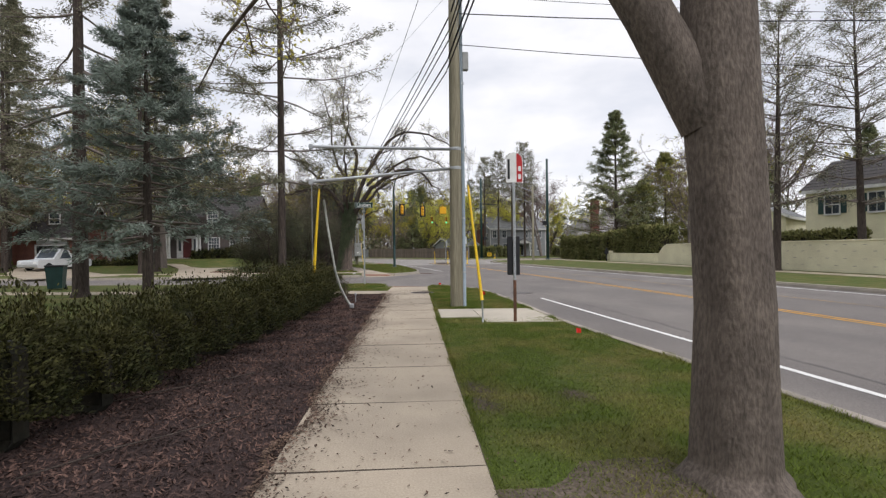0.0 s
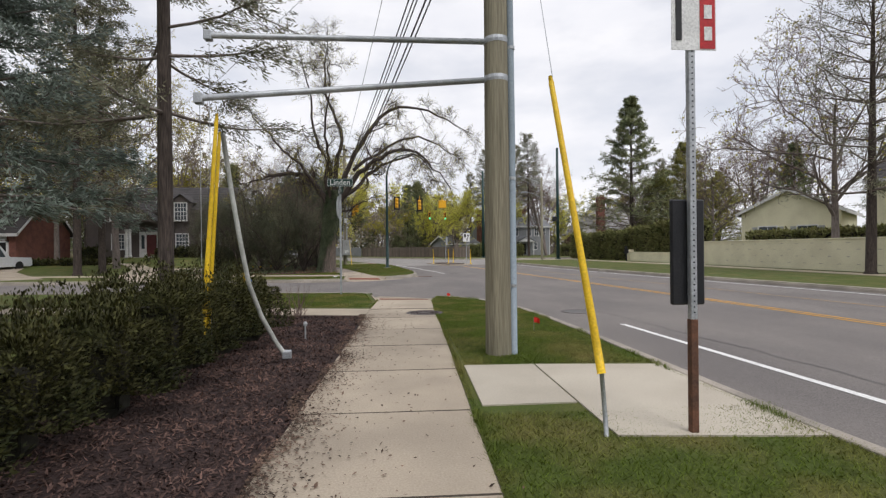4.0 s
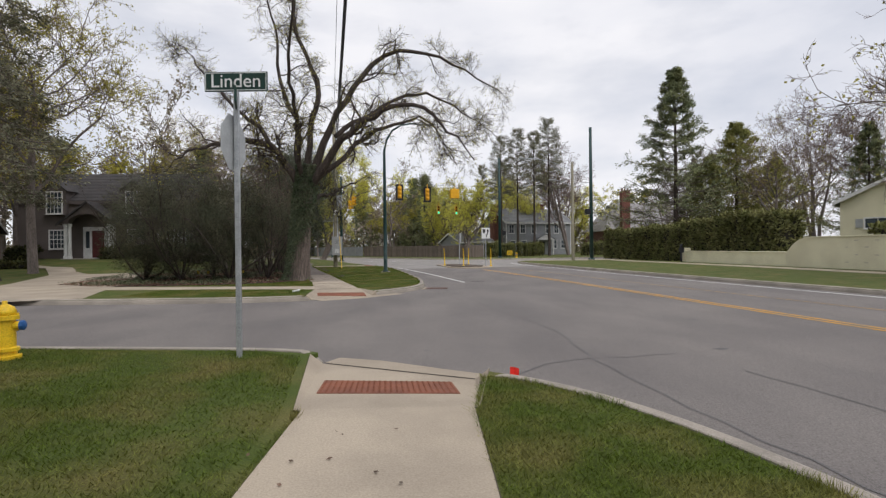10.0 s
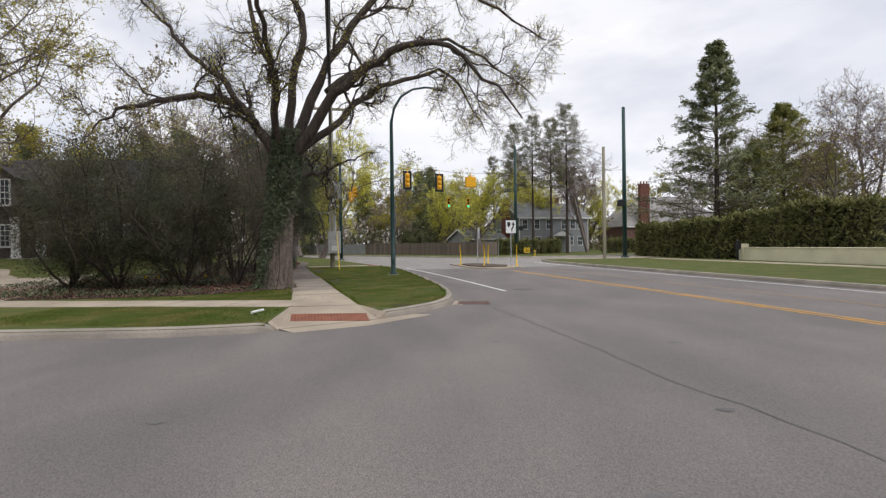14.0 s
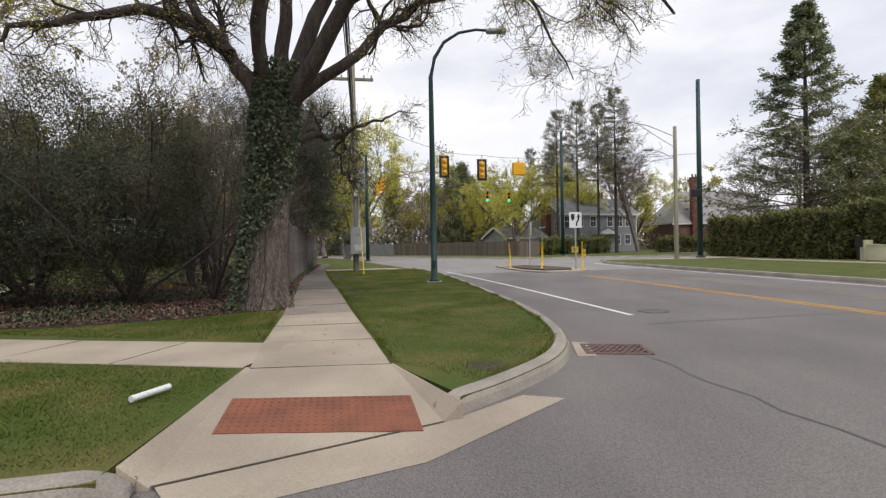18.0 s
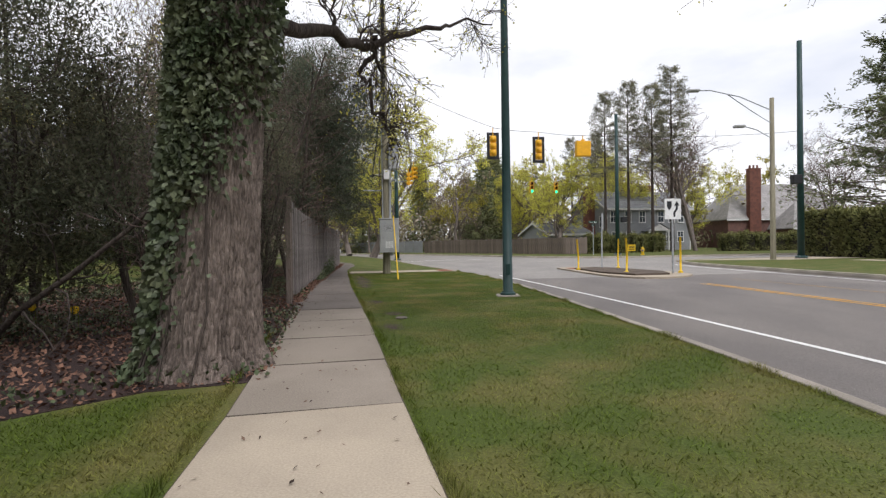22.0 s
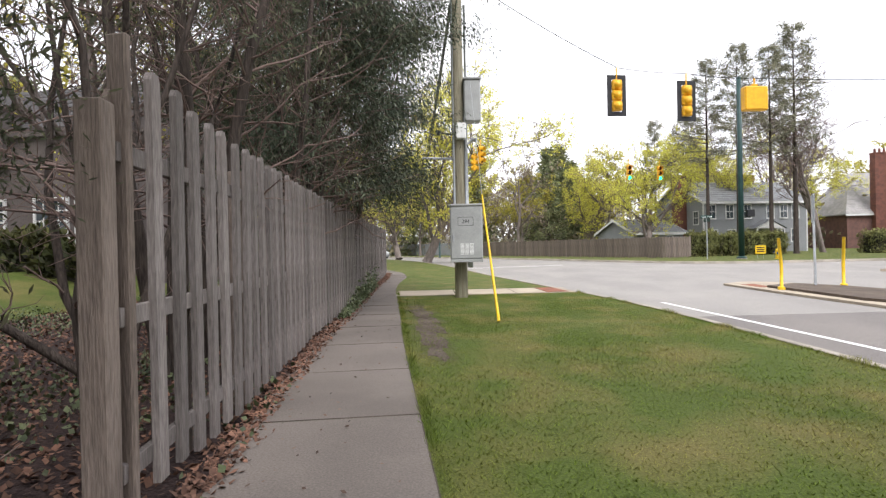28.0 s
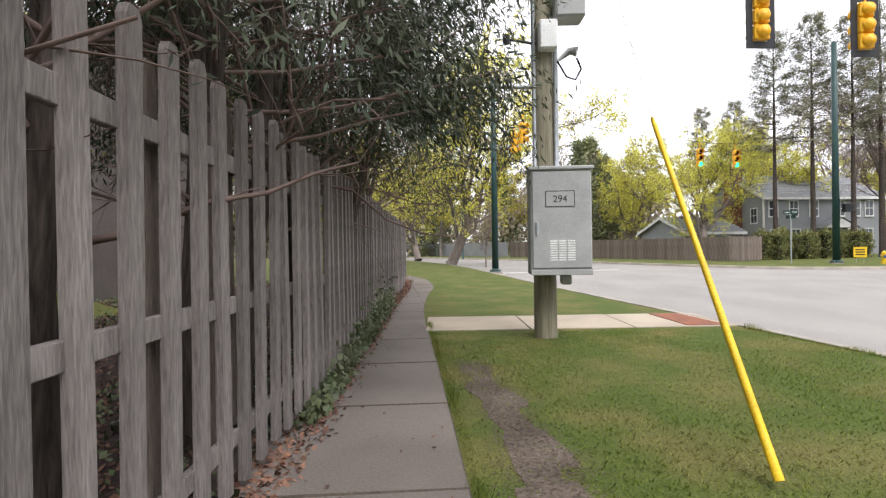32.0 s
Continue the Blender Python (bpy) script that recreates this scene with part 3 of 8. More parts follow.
paved_way("cross_path_south", [(-1.06, 17.53), (-2.0, 17.72), (-3.4, 18.02), (-9, 19.0), (-22, 21)], -1.18, 1.6, "pale concrete path towards the side street")
paved_way("cross_path_north", [(-3.05, 33.88), (-4.96, 34.26), (-6.5, 34.5), (-12, 35.5), (-30, 38.6)], -1.28, 1.6, "pale concrete path along the side street")
paved_way("kerb_path", [(-7.28, 56.66), (-2.42, 57.52)], 1.52, 1.644, "pale concrete path to the junction kerb")
setting("kerb_pad", Geo().prism([(-3.22, 57.45), (-2.62, 57.56), (-2.98, 58.86), (-3.50, 58.78)], -0.05, 0.026), m_pad, "red tactile pad at the kerb", "tactile pad")
setting("path_wedge", Geo().prism([(-1.07, 17.50), (-0.865, 18.62), (-0.885, 17.36)], -0.1, 0.012), m_concrete, "pale concrete wedge where the paths meet", "pavement")
pad = thing("bus_pad", (0, 0, 0), "pale concrete slabs at the bus stop", "pavement", kind="structure")
for quad in ([(0.57, 11.12), (1.42, 11.12), (1.42, 12.62), (0.60, 12.66)], [(1.44, 10.30), (3.00, 10.12), (2.92, 12.45), (1.44, 12.62)]):
    part("slab", Geo().prism(quad, -0.1, 0.014), m_concrete_new, pad)
paved_way("far_path_east", [(21.9, -20), (22.3, 20), (22.2, 45), (21.4, 57), (20.6, 66)], 1.3, 3.0, "pale concrete path at the foot of the wall")
setting("drive_far", Geo().prism([(11.2, 66.9), (17.8, 69.2), (40, 71.5), (40, 68.5), (20.5, 66.6), (17.5, 65.6)], -0.1, 0.006), m_concrete, "pale concrete walk at the far corner", "pavement")


def stripe(name, line, width, material, label):
    l, r = offset(line, -width / 2), offset(line, width / 2)
    n = len(line)
    g = Geo().add([(*p, ROAD + 0.005) for p in l] + [(*p, ROAD + 0.005) for p in r], [(i, n + i, n + i + 1, i + 1) for i in range(n - 1)])
    return setting(name, g, material, label, "road marking")


stripe("edge_line_south", [(6.7, -30), (5.15, 0), (4.85, 5), (4.5, 11), (4.21, 16.4)], 0.11, m_white, "worn white painted edge line")
stripe("edge_line_north", rounded([(2.57, 38.1), (2.05, 41.5), (1.45, 45.3), (0.5, 50.5), (-0.1, 53.5), (-0.62, 56)]), 0.11, m_white, "white painted lane line")
for o, nm in ((-0.11, "a"), (0.11, "b")):
    stripe("centre_line_" + nm, offset(rounded([(11.4, -30), (9.55, 5), (9.3, 10), (8.7, 20), (7.95, 27.7), (6.9, 37.6), (6.0, 45.4), (5.3, 50.6)]), o), 0.10, m_yellow_line, "worn yellow centre line")
stripe("turn_lane_line", rounded([(14.4, -30), (12.6, 5), (11.4, 21), (9.9, 32), (9.3, 36.5), (8.2, 47), (7.2, 52.5)]), 0.10, m_yellow_faint, "faded yellow turning-lane line")
stripe("edge_line_east", offset(kerb_e[:-14], -0.62), 0.11, m_white, "white painted edge line beside the far kerb")
stripe("stop_line", [(-8.8, 75.6), (-0.6, 79.3)], 0.25, m_white, "faded white stop line")

# tar-filled cracks of the road
crack = Geo()
for base in ([(1.45, 34.6), (1.75, 32.2), (2.02, 30.2), (2.37, 27.5), (2.64, 26.2), (2.75, 24.6), (2.55, 22.8), (2.75, 20.4), (3.1, 18.2)], [(1.31, 22.0), (1.9, 22.55), (2.52, 22.8), (3.2, 22.85), (3.9, 23.05)], [(5.4, 2), (5.1, 12), (4.4, 20), (4.1, 22)], [(2.4, 37), (5.0, 37.6), (8, 38.0)]):
    line = [(x + random.uniform(-0.05, 0.05), y + random.uniform(-0.05, 0.05)) for x, y in [tuple(p) for p in along(base, 0.4)]]
    l, r, n = offset(line, -0.012), offset(line, 0.015), len(line)
    crack.add([(*p, ROAD + 0.004) for p in l] + [(*p, ROAD + 0.004) for p in r], [(i, n + i, n + i + 1, i + 1) for i in range(n - 1)])
for cx, cy, r in ((4.6, 23.2, 0.07), (1.0, 25.2, 0.05), (0.4, 23.6, 0.03), (2.3, 26.6, 0.05), (5.8, 26.0, 0.08), (-2.5, 26.8, 0.05), (3.4, 29.5, 0.06), (0.9, 29.9, 0.04), (7.4, 12.0, 0.06), (6.3, 8.2, 0.05)):
    crack.add([(cx + r * (1.6 + 0.5 * math.sin(3 * a)) * math.cos(a), cy + r * math.sin(a), ROAD + 0.004) for a in np.linspace(0, 6.28, 12)[:-1]], [tuple(range(11))])
tagged(part("road_crack", crack, m_asphalt2), "dark tar-filled cracks in the asphalt", "crack", kind="structure")


# ---- plants: generators ----
def unit(a):
    return a / np.maximum(np.linalg.norm(a, axis=-1, keepdims=True), 1e-9)


def tubes(name, P, R, n):
    """Many bent tapering tubes at once; P: (b, k, 3), R: (b, k)."""
    P, R = np.asarray(P, float), np.asarray(R, float)
    b, k, _ = P.shape
    d = np.gradient(P, axis=1)
    d = unit(d)
    ref = np.where(np.abs(d[..., 2:3]) < 0.9, np.array([0, 0, 1.0]), np.array([0, 1.0, 0]))
    u = unit(np.cross(d, ref))
    w = np.cross(d, u)
    ang = np.arange(n) * 2 * np.pi / n
    ring = P[:, :, None] + R[:, :, None, None] * (np.cos(ang)[:, None] * u[:, :, None] + np.sin(ang)[:, None] * w[:, :, None])
    me = bpy.data.meshes.new(name)
    idx = np.arange(b * k * n).reshape(b, k, n)
    a, c = idx[:, :-1], idx[:, 1:]
    q = np.stack([a, np.roll(a, -1, 2), np.roll(c, -1, 2), c], -1).reshape(-1, 4)
    me.vertices.add(b * k * n), me.loops.add(q.size), me.polygons.add(len(q))
    me.vertices.foreach_set("co", ring.astype(np.float32).ravel())
    me.loops.foreach_set("vertex_index", q.astype(np.int32).ravel())
    me.polygons.foreach_set("loop_start", np.arange(0, q.size, 4, dtype=np.int32))
    me.update(calc_edges=True)
    return smooth(me)


def leaves(rng, at, size, long=1.6, along_dir=None, droop=0.0, spread=1.0):
    """Small kite-shaped leaves at the points; returns (n, 4, 3)."""
    n = len(at)
    d = rng.normal(size=(n, 3)) * spread
    if along_dir is not None:
        d = d * 0.45 + along_dir
    d[:, 2] -= droop
    d = unit(d)
    s = unit(np.cross(d, rng.normal(size=(n, 3))))
    up = np.cross(d, s)
    z = size * rng.uniform(0.6, 1.35, (n, 1))
    tip, mid = at + d * z * long, at + d * z * long * 0.45 + up * z * 0.12
    return np.stack([at, mid + s * z * 0.5, tip, mid - s * z * 0.5], 1)


def limbs(rng, starts, dirs, length, radius, k=5, wander=0.25, rise=0.0, taper=0.35):
    """Bent shoots from the starts; returns points (n, k, 3) and radii (n, k)."""
    n = len(starts)
    length = np.broadcast_to(np.asarray(length, float), (n,))
    radius = np.broadcast_to(np.asarray(radius, float), (n,))
    P = np.zeros((n, k, 3))
    P[:, 0], d = starts, unit(dirs)
    for i in range(1, k):
        d = unit(d + rng.normal(size=(n, 3)) * wander + np.array([0, 0, rise]))
        P[:, i] = P[:, i - 1] + d * (length / (k - 1))[:, None]
    return P, radius[:, None] * np.linspace(1, taper, k)


def fork(rng, P, R, each, angle, lo=0.3):
    """Places, directions and radii for shoots that leave the given limbs."""
    b, k, _ = P.shape
    i = np.repeat(np.arange(b), each)
    u = rng.uniform(lo, 1.0, len(i)) * (k - 1)
    j = np.minimum(u.astype(int), k - 2)
    f = (u - j)[:, None]
    at = P[i, j] * (1 - f) + P[i, j + 1] * f
    d = unit(P[i, j + 1] - P[i, j])
    side = unit(np.cross(d, rng.normal(size=d.shape)))
    return at, d * math.cos(angle) + side * math.sin(angle), R[i, j] * (1 - f[:, 0]) + R[i, j + 1] * f[:, 0]


def ridged(P, R, seed, na=460, nz=250, depth=0.05):
    """A trunk whose bark stands in long uneven plates with fissures between."""
    P, R = np.asarray(P, float), np.asarray(R, float)
    rng = np.random.default_rng(seed)
    t = np.linspace(0, 1, nz)
    s = np.linspace(0, 1, len(P))
    zc = [np.interp(t, s, P[:, i]) for i in range(3)]
    r = np.interp(t, s, R)
    a = np.linspace(0, 2 * np.pi, na, endpoint=False)
    A, T = np.meshgrid(a, t)
    z = np.interp(T, s, P[:, 2])
    u = 33 * A + 1.2 * np.sin(1.7 * z + 3 * A) + 0.8 * np.sin(4.3 * z - 7 * A + 1) + 0.7 * np.sin(9.7 * z + 11 * A)
    row = np.floor(u / np.pi)
    plate = np.abs(np.sin(u)) ** 0.55
    cross = np.abs(np.sin(15 * z + 2.4 * np.sin(row * 12.9) * 3 + 0.8 * np.sin(17 * A))) ** 0.35
    height = np.minimum(plate, 0.15 + 0.85 * cross) + rng.normal(size=A.shape) * 0.04
    lump = 0.03 * np.sin(3 * A + 1.3 * z) + 0.025 * np.sin(5 * A - 0.8 * z + 1) + 0.055 * np.exp(-z / 0.35) * np.sin(5 * A + 0.6)
    rr = r[:, None] * (1 + lump + depth * (height - 0.7))
    v = np.stack([zc[0][:, None] + rr * np.cos(A), zc[1][:, None] + rr * np.sin(A), zc[2][:, None] + 0 * A], -1).reshape(-1, 3)
    i = np.arange(nz * na).reshape(nz, na)
    q = np.stack([i[:-1], np.roll(i, -1, 1)[:-1], np.roll(i, -1, 1)[1:], i[1:]], -1).reshape(-1, 4)
    me = bpy.data.meshes.new("trunk")
    me.from_pydata(v.tolist(), [], q.tolist())
    me.update()
    return smooth(me)


def broadleaf(name, at, label, height, trunk, seed, crown=0.45, leaf=None, leaf_n=0, leaf_size=0.06, lean=(0, 0), first=None, spread=0.62, detail=1.0, bark=None, stems=1, twig_r=0.010, fork_z=0.25, ridge=0.055, ends=3, trunk_bark=None, gnarl=0.0, twig=None):
    """A broad-leaved tree in early spring: trunk, limbs, twigs and, where open, young leaves."""
    rng = np.random.default_rng(seed)
    ob = thing(name, (*at, 0), label, "tree")
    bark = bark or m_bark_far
    if first is None:
        P0 = []
        for s in range(stems):
            a = rng.uniform(0, 6.28)
            o = 0.0 if stems == 1 else 0.25
            x0, y0 = o * math.cos(a), o * math.sin(a)
            top = height * (0.62 if stems == 1 else 0.75)
            P0.append([(x0 + (lean[0] + (0 if stems == 1 else 0.25 * math.cos(a))) * top * u + rng.normal() * 0.06 * top * u * (1 - u), y0 + (lean[1] + (0 if stems == 1 else 0.25 * math.sin(a))) * top * u, top * u) for u in (0, 0.02, 0.3, 0.6, 0.8, 1.0)])
        P0 = np.array(P0)
        R0 = np.tile(trunk * np.array([1.35, 1.05, 0.85, 0.62, 0.42, 0.2]), (stems, 1))
        a1, d1, r1 = fork(rng, P0, R0, int(13 * detail / stems) + 3, 0.85, fork_z / 0.62)
        d1[:, 2] = np.abs(d1[:, 2]) * 0.6 + spread * 0.45
        P1, R1 = limbs(rng, a1, d1, height * crown * rng.uniform(0.6, 1.05, len(a1)), r1 * 0.55, 6, 0.22, 0.06)
    else:
        P0, R0, P1, R1 = first
    a2, d2, r2 = fork(rng, P1, R1, int(7 * detail) + 1, 0.75, 0.2)
    reach = np.ones(len(a2))
    if gnarl:
        r0 = np.repeat(R1[:, 0], int(7 * detail) + 1)
        some = rng.random(len(a2)) < np.clip((r0 - 0.1) / 0.02, 0.22, 1.0)
        a2, d2, r2, reach = a2[some], d2[some], r2[some], (np.clip(r0 / 0.15, 0.25, 1.0) ** 2.4)[some]
    P2, R2 = limbs(rng, a2, d2, height * crown * 0.42 * rng.uniform(0.5, 1.1, len(a2)) * reach, np.maximum(r2 * (0.42 if gnarl else 0.55), twig_r * 1.5), 7 if gnarl else 5, 0.3 + gnarl, 0.05)
    a3, d3, r3 = fork(rng, P2, R2, int(6 * detail) + 1, 0.7, 0.2)
    P3, R3 = limbs(rng, a3, d3, height * crown * 0.17 * rng.uniform(0.5, 1.2, len(a3)), np.maximum(r3 * 0.5, twig_r), 4, 0.3 + gnarl, 0.03 - 0.3 * gnarl, 0.5)
    a4, d4, r4 = fork(rng, P3, R3, ends, 0.7, 0.25)
    P4, R4 = limbs(rng, a4, d4, height * crown * 0.075 * rng.uniform(0.5, 1.2, len(a4)), twig_r * 0.7, 3, 0.25, 0.0, 0.6)
    if first is not None:
        part("trunk", ridged(P0[0], R0[0], seed, 340 if gnarl else 180, 210 if gnarl else 110, ridge), trunk_bark or bark, ob)
        for j in range(len(P1)):
            part("limb", tubes("limb", P1[j:j + 1], R1[j:j + 1], 12), bark, ob)
    else:
        for j in range(len(P0)):
            part("trunk", tubes("trunk", P0[j:j + 1], R0[j:j + 1], 12), bark, ob)
        part("limb", tubes("limb", P1, R1, 7), bark, ob)["kind"] = "stuff"
    part("branch", tubes("branch", P2, R2, 5), bark, ob)["kind"] = "stuff"
    part("twig", tubes("twig", P3, R3, 3), twig or m_twig, ob)["kind"] = "stuff"
    part("fine_twig", tubes("fine_twig", P4, R4, 3), twig or m_twig, ob)["kind"] = "stuff"
    if leaf_n:
        tips = np.concatenate([P4[:, 1], P4[:, 2], P3[:, 3], P3[:, 2]])
        c = tips[rng.integers(0, len(tips), leaf_n)] + rng.normal(size=(leaf_n, 3)) * leaf_size * 1.2
        part("crown", fast_mesh("crown", leaves(rng, c, leaf_size), 4), leaf, ob)
    return ob


def conifer(name, at, label, height, trunk, radius, seed, material, low=0.12, whorls=26, per=7, droop=0.25, needle=0.10, needles=12000, top=0.08, lean=0.0, gap=0.0, curve=1.0, bark=None, fluff=0.0, thin=2.2):
    """A conifer: a straight trunk, tiers of boughs with side shoots, and tufts of needles on them."""
    rng = np.random.default_rng(seed)
    ob = thing(name, (*at, 0), label, "tree")
    zs = height * (low + (0.985 - low) * np.linspace(0, 1, whorls) ** 0.92)
    st, dr, ln, rr = [], [], [], []
    for z in zs:
        u = (z / height - low) / (1 - low)
        reach = radius * max(top, (1 - u) ** curve) * (0.55 + 0.45 * min(1, u * 6 + 0.5))
        a0 = rng.uniform(0, 6.28)
        for k in range(per):
            if rng.random() < gap:
                continue
            a = a0 + k * 6.28 / per + rng.normal() * 0.25
            st.append((lean * z, 0, z + rng.normal() * 0.12))
            dr.append((math.cos(a), math.sin(a), -droop + 0.55 * u))
            ln.append(reach * rng.uniform(0.65, 1.12))
            rr.append(trunk * (0.26 - 0.16 * u))
    st, dr, ln, rr = np.array(st), np.array(dr), np.array(ln), np.array(rr)
    P1, R1 = limbs(rng, st, dr, ln, np.maximum(rr, 0.012), 6, 0.07, 0.05, 0.3)
    a2, d2, r2 = fork(rng, P1, R1, 8, 0.8, 0.22)
    d2[:, 2] *= 0.35
    far = np.repeat(ln, 8)
    P2, R2 = limbs(rng, a2, d2, far * rng.uniform(0.16, 0.34, len(a2)), np.maximum(r2 * 0.4, 0.006), 4, 0.12, -0.02, 0.4)
    part("trunk", tubes("trunk", [[(lean * height * u, 0, height * u) for u in (0, 0.01, 0.25, 0.5, 0.75, 1)]], [[trunk * r for r in (1.4, 1.05, 0.85, 0.6, 0.35, 0.06)]], 10), bark or m_bark, ob)
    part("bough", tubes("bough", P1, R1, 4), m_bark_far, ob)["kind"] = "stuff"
    part("side_shoot", tubes("side_shoot", P2, R2, 3), m_twig, ob)["kind"] = "stuff"
    pool = np.concatenate([P2.reshape(-1, 3), P1[:, 3:].reshape(-1, 3)])
    head = np.concatenate([np.repeat(unit(P2[:, -1] - P2[:, 0]), 4, 0), np.repeat(unit(P1[:, -1] - P1[:, 0]), 3, 0)])
    i = rng.integers(0, len(pool), needles)
    c = pool[i] + rng.normal(size=(needles, 3)) * (fluff or needle * 0.7)
    part("needle_tuft", fast_mesh("needle_tuft", leaves(rng, c, needle, thin, head[i], 0.15, 0.9), 4, unit(c * np.array([1, 1, 0])) + np.array([0, 0, 0.9]) + rng.normal(size=c.shape) * 0.3), material, ob)["kind"] = "stuff"
    return ob


def shell(rng, n, lo, hi, lump=0.12, round_=0.0):
    """Points on the skin of a clipped, lumpy block from lo to hi."""
    lo, hi = np.array(lo, float), np.array(hi, float)
    s = hi - lo
    areas = np.array([s[1] * s[2], s[1] * s[2], s[0] * s[2], s[0] * s[2], s[0] * s[1]])
    f = rng.choice(5, n, p=areas / areas.sum())
    p = rng.random((n, 3))
    p[f == 0, 0], p[f == 1, 0], p[f == 2, 1], p[f == 3, 1], p[f == 4, 2] = 0, 1, 0, 1, 1
    p = lo + p * s
    if round_:
        mid, half = (lo + hi) / 2, s / 2
        q = (p - mid) / half
        e = (np.abs(q) ** 4).sum(1) ** 0.25
        e2 = 1 + round_ * (np.maximum(e, 1) - 1) * 2.0
        p = mid + q / e2[:, None] * half
    nrm = np.zeros((n, 3))
    nrm[f == 0, 0], nrm[f == 1, 0], nrm[f == 2, 1], nrm[f == 3, 1], nrm[f == 4, 2] = -1, 1, -1, 1, 1
    wob = np.sin(p[:, 1] * 5.1 + p[:, 2] * 3.3) + np.sin(p[:, 0] * 4.3 - p[:, 1] * 2.7 + 1.0) + np.sin(p[:, 2] * 6.1 + p[:, 1] * 8.3)
    return p + nrm * (wob[:, None] * lump * 0.35 + rng.normal(size=(n, 1)) * lump * 0.45 - lump * 0.4), nrm


def hedge(name, boxes, label, material, density, size, lump=0.14, seed=3, category="hedge", group="", round_=0.0, long=1.9):
    """Clipped shrubs in a row, each with leaves over a near-black block that stands in for inner shade."""
    rng = np.random.default_rng(seed)
    for lo, hi, turn, at in boxes:
        ob = thing(name, (*at, 0), label, category, group, turn=turn)
        ins = 0.16 + 0.11 * round_
        # Solid dark block makes the gaps between the leaves read as shade.
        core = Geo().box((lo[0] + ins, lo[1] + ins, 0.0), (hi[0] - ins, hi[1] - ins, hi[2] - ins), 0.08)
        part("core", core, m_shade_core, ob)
        area = 2 * (hi[2] - lo[2]) * (hi[0] - lo[0] + hi[1] - lo[1]) + (hi[0] - lo[0]) * (hi[1] - lo[1])
        p, nrm = shell(rng, int(area * density), lo, hi, lump, round_)
        if round_ > 1:
            tuft = p[rng.integers(0, len(p), 46)]
            near = np.min(((p[:, None] - tuft[None]) ** 2).sum(2), 1)
            p = p + nrm * (0.15 * np.exp(-near / (2 * 0.095 ** 2)) - 0.05)[:, None]
        part("foliage", fast_mesh("foliage", leaves(rng, p - nrm * size * 0.5, size, long, nrm * 0.9 + np.array([0, 0, 0.45]), 0, 0.9), 4, nrm + np.array([0, 0, 0.35]) + rng.normal(size=nrm.shape) * 0.35), material, ob)


def shrub(name, at, label, r, h, seed, material, n=5000, size=0.06, low=0.0, stems=6, category="shrub", splay=0.45, long=1.9, clumps=90):
    """A loose bush: stems and an uneven cloud of leaf clumps with gaps."""
    rng = np.random.default_rng(seed)
    ob = thing(name, (*at, 0), label, category)
    d = rng.normal(size=(stems, 3)) * splay + np.array([0, 0, 1.0])
    P1, R1 = limbs(rng, np.zeros((stems, 3)), d, h * 0.85, 0.018 + 0.005 * h, 6, 0.14, 0.05, 0.3)
    a2, d2, r2 = fork(rng, P1, R1, 9, 0.8, 0.15)
    P2, R2 = limbs(rng, a2, d2, r * rng.uniform(0.35, 0.9, len(a2)), np.maximum(r2 * 0.4, 0.008), 5, 0.25, 0.03)
    a3, d3, r3 = fork(rng, P2, R2, 5, 0.7, 0.2)
    P3, R3 = limbs(rng, a3, d3, r * 0.3, 0.006, 4, 0.25)
    for j in range(stems):
        part("stem", tubes("stem", P1[j:j + 1], R1[j:j + 1], 6), m_bark, ob)
    part("branch", tubes("branch", np.concatenate([P2[:, :4], P3]), np.concatenate([R2[:, :4], R3]), 3), m_oak_twig if clumps > 100 else m_twig, ob)["kind"] = "stuff"
    cl = rng.normal(size=(clumps, 3))
    cl = unit(cl) * rng.uniform(0.55, 1.0, (clumps, 1)) * np.array([r, r, h * 0.5]) + np.array([0, 0, h * 0.5])
    cl = cl[cl[:, 2] > low * h]
    i = rng.integers(0, len(cl), n)
    off = rng.normal(size=(n, 3)) * r * (0.17 if clumps < 100 else 0.12)
    c = cl[i] + off
    c[:, 2] = np.abs(c[:, 2])
    part("foliage", fast_mesh("foliage", leaves(rng, c, size, long, unit(off) * 0.5 + np.array([0, 0, 0.3])), 4, unit(c - np.array([0, 0, h * 0.45])) + unit(off) * 0.5 + np.array([0, 0, 0.3])), material, ob)
    return ob


